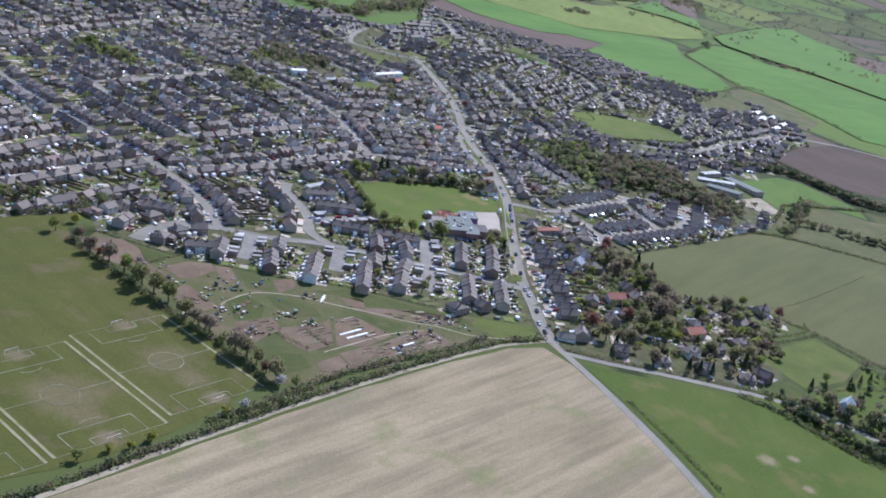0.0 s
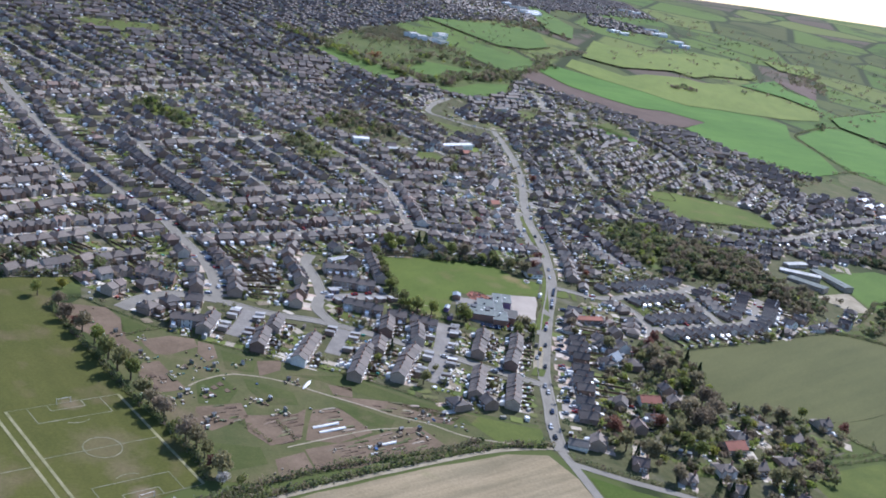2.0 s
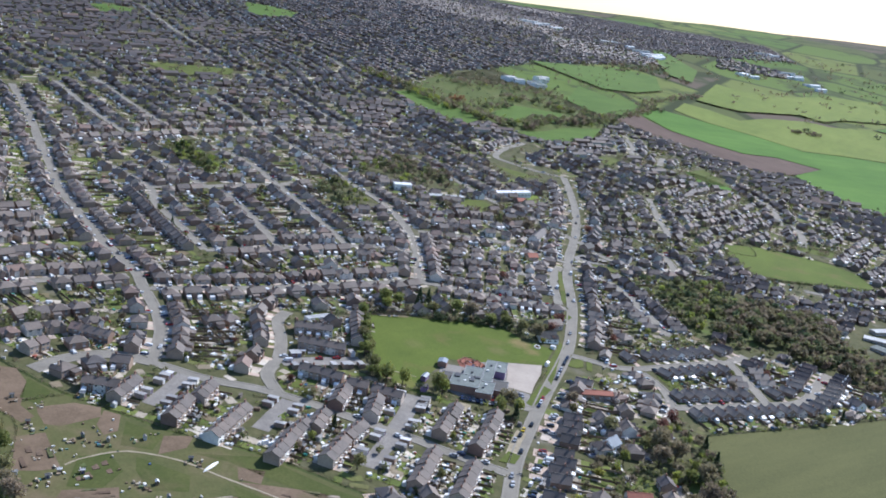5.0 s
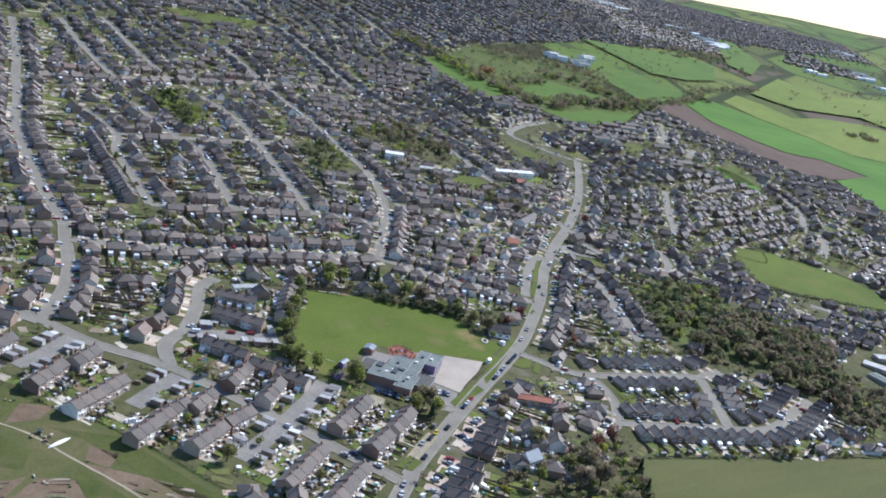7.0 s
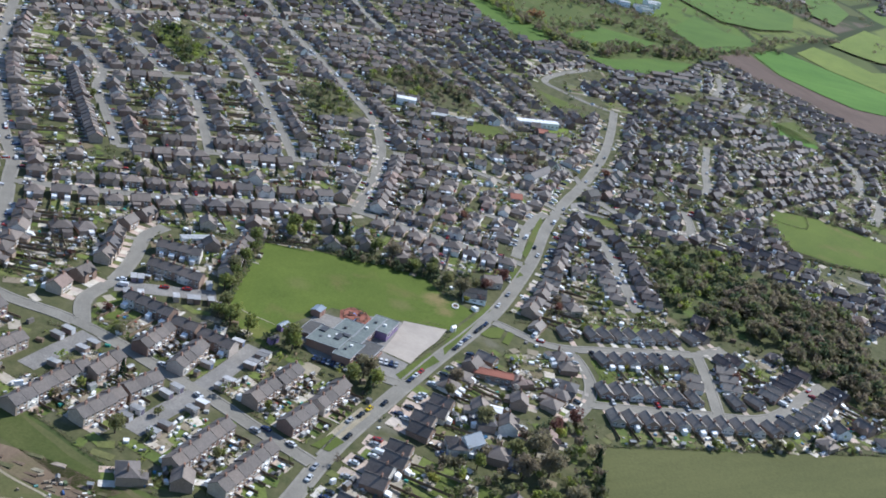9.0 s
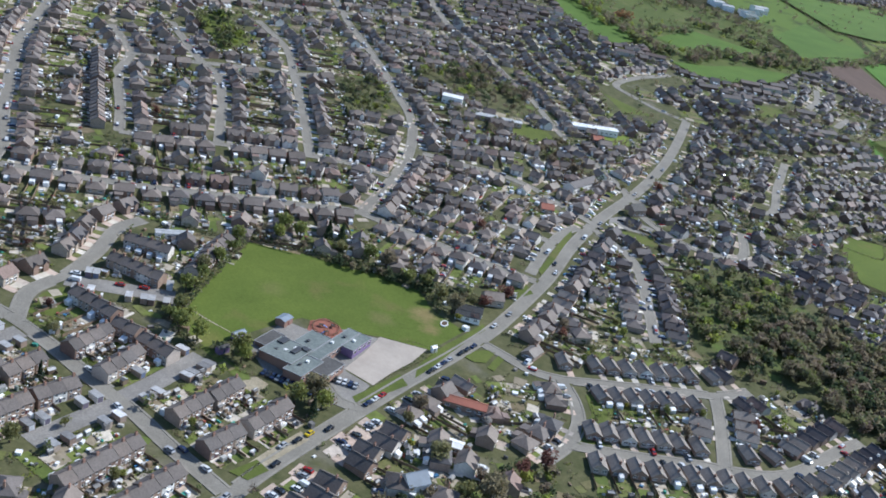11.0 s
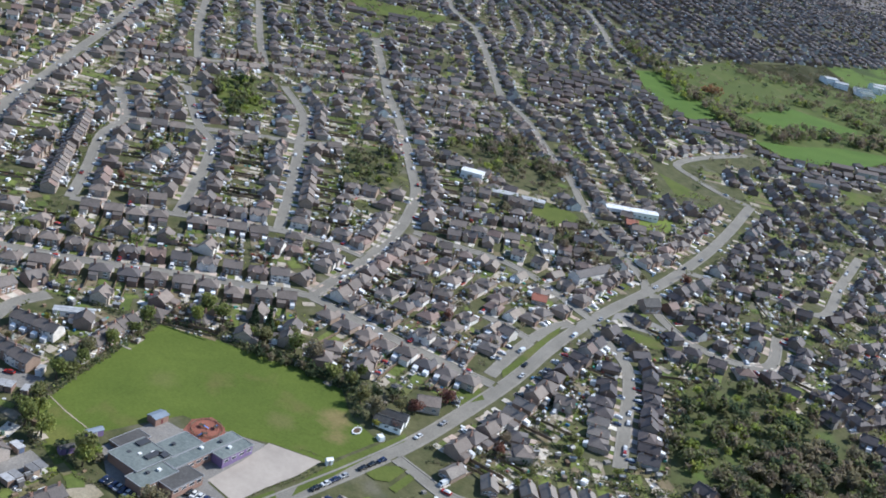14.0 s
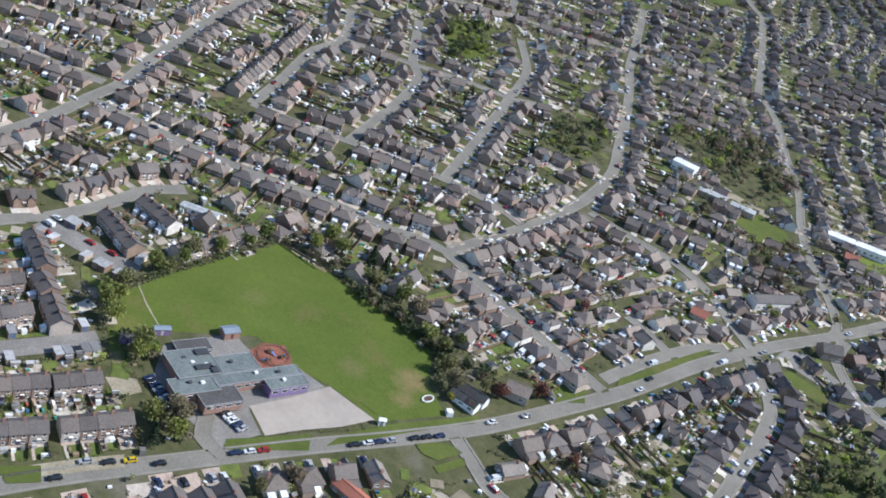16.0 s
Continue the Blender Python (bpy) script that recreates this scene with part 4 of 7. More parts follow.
def front_bay(w, r, x, ly, h, wide=2.5, out=0.7, rise=1.25):
    """A gabled bay on the front: its walls, and its small roof that runs back into the main one."""
    y0, y1 = -ly / 2 - out, -ly / 2 + 1.9
    a, b = x - wide / 2, x + wide / 2
    w.solid([(a, y0, -1.2), (b, y0, -1.2), (b, y1, -1.2), (a, y1, -1.2), (a, y0, h), (b, y0, h), (b, y1, h), (a, y1, h), (x, y0, h + rise), (x, y1, h + rise)],
            [(0, 1, 5, 8, 4), (1, 2, 6, 5), (3, 0, 4, 7), (2, 3, 7, 9, 6)])
    for q in (((a - 0.2, y0 - 0.25), (a - 0.2, y1)), ((b + 0.2, y1), (b + 0.2, y0 - 0.25))):
        (xa, ya), (xb, yb) = q
        slab(r, (xa, ya, h - 0.15), (x, ya, h + rise + 0.04), (x, yb, h + rise + 0.04), (xb, yb, h - 0.15), 0.12)


def rear_room(w, r, x, ly, wide=3.4, deep=2.6, h=2.2):
    """A low lean-to room at the back."""
    abox(w, x - wide / 2, x + wide / 2, ly / 2 - 0.1, ly / 2 + deep, -1.2, h)
    slab(r, (x - wide / 2 - 0.15, ly / 2, h + 0.55), (x + wide / 2 + 0.15, ly / 2, h + 0.55), (x + wide / 2 + 0.15, ly / 2 + deep + 0.2, h + 0.02), (x - wide / 2 - 0.15, ly / 2 + deep + 0.2, h + 0.02), 0.12)


def extras(w, r, kind, style, lx, ly, h):
    """What sets one house of a kind apart from the next."""
    if kind in ("semi", "semi_gable") and style != 1:
        for x in (-lx * 0.29, lx * 0.29):
            front_bay(w, r, x, ly, h * (0.94 if style else 1.0), 2.3 + 0.4 * (style == 2))
    if kind == "hip_bungalow" and style != 1:
        front_bay(w, r, lx * (0.24 if style else -0.24), ly, h, 2.9, 1.1, 1.5)
    if kind == "detached" and style == 2:
        front_bay(w, r, -lx * 0.25, ly, h, 2.8, 0.9, 1.4)
    if kind in ("semi", "semi_gable", "detached", "hip_bungalow") and style:
        rear_room(w, r, lx * (0.26 if style == 1 else -0.24), ly, 3.2 + 0.5 * style, 2.2 + 0.6 * style)


def walls_box(a, lx, ly, h, mat=0):
    abox(a, -lx / 2, lx / 2, -ly / 2, ly / 2, -1.2, h, mat)


def window_mesh(w, h):
    a = Acc()
    abox(a, -w / 2, w / 2, -0.06, 0.02, 0, h, 0)
    n = 2 if w > 1.0 else 1
    for i in range(n):
        x0, x1 = -w / 2 + i * w / n + 0.08, -w / 2 + (i + 1) * w / n - 0.08
        a.face([(x0, -0.065, 0.08), (x1, -0.065, 0.08), (x1, -0.065, h - 0.08), (x0, -0.065, h - 0.08)], 1)
    abox(a, -w / 2 - 0.08, w / 2 + 0.08, -0.14, 0.0, -0.08, 0.0, 0)
    return a.mesh("window", [M["white"], M["glass"]])


def door_mesh():
    a = Acc()
    abox(a, -0.45, 0.45, -0.06, 0.02, 0, 1.8, 0)
    abox(a, -0.62, 0.62, -0.7, 0.02, 1.85, 1.93, 1)
    a.face([(-0.25, -0.065, 1.15), (0.25, -0.065, 1.15), (0.25, -0.065, 1.6), (-0.25, -0.065, 1.6)], 2)
    return a.mesh("door", [M["door"], M["white"], M["glass"]])


WIN_L, WIN_S, DOOR = window_mesh(1.7, 1.0), window_mesh(0.9, 0.95), door_mesh()


def chimney_mesh():
    a = Acc()
    abox(a, -0.45, 0.45, -0.3, 0.3, -1.0, 1.3, 0)
    abox(a, -0.52, 0.52, -0.37, 0.37, 1.1, 1.25, 0)
    return a.mesh("chimney", [M["chimney"]])


def pot_mesh():
    a = Acc()
    for x in (0.0,):
        pts = [(x + 0.12 * math.cos(t * math.pi / 3), 0.12 * math.sin(t * math.pi / 3), z) for z in (1.3, 1.65) for t in range(6)]
        a.solid(pts, [(i, (i + 1) % 6, 6 + (i + 1) % 6, 6 + i) for i in range(6)] + [(6, 7, 8, 9, 10, 11)])
    return a.mesh("chimney_pot", [M["pot"]])


CHIMNEY, POTS = chimney_mesh(), pot_mesh()
KINDS = dict(  # length along the street, depth, eaves, rise, hipped
    terrace=(5.2, 7.2, 3.9, 2.0, False), row=(7.7, 9.0, 2.6, 2.6, False), semi=(9.0, 7.2, 3.2, 2.4, True), semi_gable=(8.8, 7.0, 3.3, 2.4, False), bungalow=(6.2, 9.2, 2.1, 2.0, False),
    hip_bungalow=(8.2, 7.6, 2.2, 2.3, True), detached=(7.4, 7.2, 3.2, 2.4, False), long=(20.0, 7.2, 3.6, 2.0, False))
HOUSE_WORDS = dict(
    terrace=("terraced_house", "brick terraced house with a brown tiled gable roof"), semi=("semi_detached_house", "pair of semi-detached houses with a hipped dark tiled roof"),
    row=("terraced_house", "dark-roofed house in a close row behind a paved forecourt"),
    semi_gable=("semi_detached_house", "pair of semi-detached houses with a gabled brown tiled roof"), bungalow=("bungalow", "low brick bungalow with a steep brown gable roof"),
    hip_bungalow=("bungalow", "low bungalow with a hipped dark tiled roof"), detached=("detached_house", "detached brick house with a gabled tiled roof"))


def make_house(kind, style=0):
    """One house with its parts, at the origin; its front looks to -y."""
    lx, ly, h, rise, hip = KINDS[kind]
    turn = kind in ("bungalow", "row")
    name, text = HOUSE_WORDS[kind]
    root = new(name)
    root.empty_display_size = 1
    w, r = Acc(), Acc()
    if turn:
        lx, ly = ly, lx
    if hip:
        walls_box(w, lx, ly, h)
        roof_hip(r, lx, ly, h, rise)
    else:
        walls_gable(w, lx, ly, h, rise)
        roof_gable(r, lx, ly, h, rise, ov=0.35)
    if turn:
        for q in (w, r):
            q.v = [(-y, x, z) for x, y, z in q.v]
        lx, ly = ly, lx
    extras(w, r, kind, style, lx, ly, h)
    part("wall", w, M["wall"], root)
    part("roof", r, M["roof_old"] if kind in ("terrace", "row") else (M["roof_light"] if kind == "bungalow" else M["roof"]), root)
    ch = part("chimney", CHIMNEY, None, root)
    ch.location = (lx * 0.30, 0, h + rise) if not turn else (0, ly * 0.22, h + rise - 0.1)
    for px in (-0.22, 0.22):
        part("chimney_pot", POTS, None, ch, "clay chimney pot").location = (px, 0, 0)
    up = h > 3
    span = [-lx * 0.27, lx * 0.27] if lx > 4 else [0]
    for z in ((0.6, h - 1.25) if up else (0.75,)):
        for x in span:
            for face in (-1, 1):
                o = part("window", WIN_L if lx / len(span) > 3 else WIN_S, None, root)
                o.location = (x, face * ly / 2, z)
                o.rotation_euler.z = 0 if face < 0 else math.pi
    d = part("door", DOOR, None, root)
    d.location = (0, -ly / 2, 0.05)
    return tagged(root, text, "house")


PROTO = {}
FAR = dict(roof_light=Acc(), wall=Acc(), roof=Acc(), wall_mid=Acc(), roof_mid=Acc(), white=Acc(), lawn=Acc(), drive=Acc(), fence=Acc(), shed=Acc(), shed_roof=Acc(), clutter=Acc(), pane=Acc())
CELLS = set()
HOUSES = []


def cells_of(x, y, ang, lx, ly, pad=0.0):
    c, s = math.cos(ang), math.sin(ang)
    nx, ny = max(2, int(lx / 1.8) + 1), max(2, int(ly / 1.8) + 1)
    out = []
    for i in range(nx):
        for j in range(ny):
            u, v = (lx + pad) * (i / (nx - 1) - 0.5), (ly + pad) * (j / (ny - 1) - 0.5)
            out.append((x + c * u - s * v, y + s * u + c * v))
    return out


KEEP_OUT = [FIELDS[k] for k in FIELDS] + [[(26, 516), (84, 522), (92, 584), (60, 580), (26, 566)], [(-5, 906), (-2, 916), (24, 926), (24, 916)], [(39, 505), (42, 516), (50, 514), (50, 504)], [(-74, 930), (-65, 974), (-6, 979), (19, 944), (4, 918), (-34, 924)],
                                          [(-94, 844), (-91, 882), (-63, 866), (-47, 832), (-64, 800)], [(38, 1100), (118, 1074), (112, 1045), (60, 1020), (36, 1075)], [(98, 580), (97, 640), (111, 640), (118, 606), (116, 584)], [(78, 612), (98, 612), (101, 655), (84, 655)], [(295, 640), (350, 680), (372, 720), (362, 780), (330, 790), (300, 740)]]
KEEP_BOX = [(min(p[0] for p in q), max(p[0] for p in q), min(p[1] for p in q), max(p[1] for p in q), q) for q in KEEP_OUT]


def blocked(x, y):
    for x0, x1, y0, y1, q in KEEP_BOX:
        if x0 <= x <= x1 and y0 <= y <= y1 and inside(x, y, q):
            return True
    return False


def try_house(kind, x, y, ang, force=False, far=False):
    lx, ly = KINDS[kind][:2]
    pts = cells_of(x, y, ang, lx - 0.8, ly - 0.6)
    keys = [(int(a // 1.8), int(b // 1.8)) for a, b in pts]
    if not force:
        if not inside(x, y, TOWN) or blocked(x, y):
            return False
        if any(k in CELLS for k in keys):
            return False
        rim = cells_of(x, y, ang, lx, ly)
        if any(road_gap(*p) < 1.5 for p in (rim[0], rim[-1], rim[len(rim) // 2], rim[len(rim) // 3])):
            return False
        if any(blocked(*p) for p in (rim[0], rim[-1])):
            return False
    CELLS.update(keys)
    HOUSES.append((kind, x, y, ang, far))
    return True


# terraces: middle line of each row from end to end
TERRACES = [((30, 422), (36, 453), 1), ((48, 419), (54, 450), 1), ((-8, 427), (-3, 447), 1), ((-3, 449), (2, 464), 1), ((-18, 451), (-16, 468), 1), ((4, 474), (5, 494), 1), ((-13, 478), (-11, 497), 1), ((36, 471), (39, 487), 1), ((40, 488), (42, 502), 1), ((53, 464), (57, 480), 1), ((58, 483), (62, 504), 1), ((1, 502), (16, 500), -1), ((-36, 509), (-14, 507), -1), ((-12, 503), (-1, 503), -1), ((-43, 540), (-19, 542), -1), ((-49, 558), (-30, 563), -1)]
TERRACES += [((-14, 555), (-21, 593), 1), ((-103, 442), (-100, 461), 1), ((-76, 433), (-74, 454), 1), ((-71, 456), (-69, 472), 1), ((-29, 420), (-22, 455), 1), ((-56, 426), (-49, 457), 1), ((-120, 450), (-104, 452), -1), ((-155, 468), (-150, 480), 1), ((-146, 500), (-126, 498), 1), ((-206, 734), (-174, 694), 1), ((-171, 690), (-135, 645), 1)]
for (x0, y0), (x1, y1), side in TERRACES:
    length = math.hypot(x1 - x0, y1 - y0)
    n = max(2, round(length / 5.2))
    ang = math.atan2(y1 - y0, x1 - x0) + (0 if side > 0 else math.pi)
    step = 0.0
    for i in range(n):
        t = (i + 0.5) / n
        off = 0.45 * ((i // 3) % 2)
        x, y = x0 + (x1 - x0) * t - math.sin(ang) * off, y0 + (y1 - y0) * t + math.cos(ang) * off
        try_house("terrace", x, y, ang, True)


for i in range(13):
    t = (i + 0.5) / 13
    if i not in (4, 9):
        try_house("row", 100 - 13.5 * t + 1.2 * math.sin(i * 2.4), 522 - 104 * t, radians(-97.4 + 4 * math.sin(i * 1.7)), True)


def street_row(key, side, kind, step, setback, s0=0.0, s1=9999.0, mixed=()):
    """Houses along one side of a street (1: to the left of its line)."""
    line, w = LINES[key], ROADS[key][1]
    s, nxt = 0.0, s0 + step * 0.5
    rnd = random.Random(key + str(side))
    for i in range(len(line) - 1):
        d = (line[i + 1] - line[i])
        while s + d.length > nxt and nxt < s1:
            t = d.normalized()
            n = Vector((-t.y, t.x)) * side
            k = rnd.choice(mixed) if mixed else kind
            loose = line[i].y > 790 or line[i].x > 300
            if loose and rnd.random() < 0.16:
                nxt += step * 0.6
            off = w / 2 + setback + KINDS[k][1] / 2 + (rnd.uniform(-1, 5.0) if loose else rnd.uniform(-0.5, 0.8))
            p = line[i] + t * (nxt - s) + n * off
            ang = math.atan2(t.y, t.x) + (math.pi if side < 0 else 0)
            try_house(k, p.x, p.y, ang + math.radians(rnd.uniform(-14, 14) if loose else rnd.uniform(-2.5, 2.5)))
            nxt += step * rnd.uniform(0.97, 1.06)
        s += d.length


SEMI = ("semi", "semi", "semi_gable")
for args in (("loop_north", 1, "bungalow", 7.7, 5.0, 14), ("loop_north", -1, "bungalow", 7.7, 4.0, 48), ("loop_south", 1, "bungalow", 7.7, 3.5, 8), ("loop_south", -1, "bungalow", 7.7, 3.0, 6),
             ("loop_west", -1, "hip_bungalow", 11.0, 4.0, 4), ("loop_link", 1, "bungalow", 7.8, 3.0, 10), ("loop_link", -1, "bungalow", 7.8, 3.0, 10)):
    street_row(*args)
street_row("main", -1, "detached", 11.5, 8.0, 146, 215, ("detached", "hip_bungalow", "semi_gable", "bungalow"))
for side in (-1, 1):
    street_row("cross", side, "semi", 11.6, 5.0, 6, 178, ("semi", "semi", "hip_bungalow", "semi_gable"))
    street_row("cross", side, "hip_bungalow", 9.8, 4.5, 190, 9999, ("hip_bungalow", "hip_bungalow", "semi"))
street_row("main", -1, "semi", 9.8, 8.0, 232, 9999, ("semi", "semi_gable", "bungalow", "detached"))
street_row("main", 1, "semi", 10.6, 6.5, 300, 9999, SEMI)
street_row("culdesac", 1, "semi_gable", 11.4, 5.0, 16)
for key in ("second", "spur_a", "spur_b", "spur_c", "spur_top"):
    for side in (1, -1):
        street_row(key, side, "semi", 10.0 if key == "second" else 9.3, 4.5, 7, 9999, ("semi", "semi_gable", "semi_gable") if key != "spur_a" or side < 0 else ("semi_gable",))
for key in ("west", "cross_west", "north", "middle", "small_close", "service", "bend_street", "east_close", "back_street", "winding", "hill", "hill_top", "church_road", "north_branch", "upper_b", "upper_c", "east_road", "far_ne", "far_up", "close_north", "close_mid", "far_east", "west_end"):
    for side in (1, -1):
        if key == "winding" and side < 0:
            continue
        street_row(key, side, "semi", 8.6 if key in ("bend_street", "service", "small_close") else 10.0, 4.0, 6, 9999, ("bungalow", "hip_bungalow", "detached") if key in ("bend_street", "small_close", "middle", "service") else SEMI)
street_row("lane_east", 1, "detached", 21, 9, 22, 130, ("detached", "hip_bungalow", "semi"))

for i in range(5):
    for y0, a in ((708, 180), (722, 0), (754, 180), (766, 0)):
        try_house("hip_bungalow", 16 + 12.5 * i, y0 + 3 * math.sin(i * 2.1), radians(a + 6 * math.sin(i)))
for x, y, a, k in ((108, 443, 75, "semi_gable"), (86, 397, 78, "semi_gable"), (76, 393, 78, "bungalow"), (227, 461, 15, "detached"), (183, 449, 20, "hip_bungalow"), (186, 409, 15, "semi"), (141, 456, 95, "detached"), (128, 497, 95, "semi"), (127, 520, 100, "semi_gable"), (128, 540, 100, "detached"), (112, 420, 95, "detached"), (166, 398, 15, "detached"),
                   (147, 391, 10, "semi"), (130, 380, 10, "detached"), (112, 386, 10, "semi"), (200, 436, 30, "detached"), (168, 430, 15, "hip_bungalow"), (140, 470, 100, "detached"), (144, 520, 100, "detached"), (124, 434, 95, "hip_bungalow")):
    try_house(k, x, y, radians(a))
# further districts, each with its own lie of streets
SEEDS = []
rnd = random.Random(11)
for i in range(-9, 6):
    for j in range(1, 16):
        sx, sy = i * 250 + rnd.uniform(-80, 80) + 60, j * 250 + rnd.uniform(-80, 80) + 300
        base = radians(129 + 90 * rnd.choice((0, 0, 1)))
        if sx > 110:
            base = radians(rnd.choice((157, 166, 140, 70)))
        SEEDS.append((sx, sy, base + rnd.uniform(-0.25, 0.25)))


STREET_HASH = {}
for key, line in LINES.items():
    for q in line[::2]:
        STREET_HASH.setdefault((int(q.x // 40), int(q.y // 40)), []).append((q.x, q.y))
GROVES = [[(62, 378), (160, 352), (245, 445), (236, 465), (174, 470), (165, 533), (150, 545), (125, 520), (100, 470), (85, 420)], [(86, 640), (64, 632), (40, 630), (-20, 606), (-16, 590), (90, 605)]]


def near_street(x, y, d):
    i, j = int(x // 40), int(y // 40)
    return any(math.hypot(x - a, y - b) < d for u in (i - 1, i, i + 1) for v in (j - 1, j, j + 1) for a, b in STREET_HASH.get((u, v), ()))


def seen_zone(x, y):
    return -0.62 * (y - 250) - 240 < x < 0.56 * y + 150 and y < 3800


for sx, sy, ang in SEEDS:
    if not seen_zone(sx, sy) and not seen_zone(sx + 150, sy) and not seen_zone(sx - 150, sy):
        continue
    c, s = math.cos(ang), math.sin(ang)
    far = math.hypot(sx - 100, sy - 300) > 900
    near_seeds = [q for q in SEEDS if abs(q[0] - sx) < 560 and abs(q[1] - sy) < 560 and q[0] != sx]
    for row in range(-6, 7):
        for side in (-1, 1):
            v = row * (31 if sx > 110 else 37) + side * (7.5 if sx > 110 else 9)
            u = -190.0
            while u < 190:
                kind = rnd.choice(("semi", "semi_gable", "semi", "hip_bungalow", "long")) if far else rnd.choice(("semi", "semi_gable", "hip_bungalow", "detached"))
                if kind == "long" and rnd.random() < 0.5:
                    kind = "semi"
                u += KINDS[kind][0] / 2 + 0.8
                x, y = sx + c * u - s * v, sy + s * u + c * v
                d0 = (x - sx) ** 2 + (y - sy) ** 2
                if seen_zone(x, y) and not near_street(x, y, 25) and rnd.random() > 0.05 and not any(inside(x, y, g) for g in GROVES) and all((x - q[0]) ** 2 + (y - q[1]) ** 2 > d0 for q in near_seeds):
                    odd = 0.35 if sx > 110 else 0.22
                    wave = 5.0 * math.sin(u / 38 + row)
                    try_house(kind, x - s * wave + rnd.uniform(-1.5, 1.5), y + c * wave + rnd.uniform(-1.5, 1.5), ang + (math.pi if side > 0 else 0) + rnd.uniform(-odd, odd), far=far)
                u += KINDS[kind][0] / 2 + 0.8 + rnd.uniform(0, 1.5)


def far_house(kind, x, y, ang, rich, style=0):
    lx, ly, h, rise, hip = KINDS[kind]
    turn = kind in ("bungalow", "row")
    a = ang + (math.pi / 2 if turn else 0)
    if turn:
        lx, ly = ly, lx
    w, r = Acc(), Acc()
    z = gz(x, y)
    if hip:
        walls_box(w, lx, ly, h)
        roof_hip(r, lx, ly, h, rise)
    else:
        walls_gable(w, lx, ly, h, rise)
        if rich:
            roof_gable(r, lx, ly, h, rise)
        else:
            x2, y2 = lx / 2 + 0.2, ly / 2 + 0.3
            r.solid([(-x2, -y2, h), (x2, -y2, h), (x2, y2, h), (-x2, y2, h), (-x2, 0, h + rise + 0.2), (x2, 0, h + rise + 0.2)], [(0, 1, 5, 4), (2, 3, 4, 5)])
    if rich:
        extras(w, r, kind, style, lx, ly, h)
    # houses in the east take the dimmed tones: shade there is put into colour
    full_tones = "_mid" if rich and not (x > 112 and y > 640) else ""
    FAR["wall" + full_tones].solid(place(w.v, x, y, a, z), w.f)
    FAR["roof_light" if full_tones and kind == "bungalow" else "roof" + full_tones].solid(place(r.v, x, y, a, z), r.f)
    if rich:
        for fx in (-0.27, 0.27):
            for f in (-1, 1):
                for zz in ((0.6, h - 1.25) if h > 3 else (0.75,)):
                    FAR["pane"].solid(place(box_pts(fx * lx - 0.7, fx * lx + 0.7, f * ly / 2 - 0.06, f * ly / 2 + 0.06, zz, zz + 1.0), x, y, a, z), BOX)
        FAR["wall_mid"].solid(place(box_pts(lx * 0.3 - 0.45, lx * 0.3 + 0.45, -0.3, 0.3, h + rise - 0.8, h + rise + 1.2), x, y, a, z), BOX)


BUSHES, CAR_SPOTS, TREE_SPOTS = [], [], []


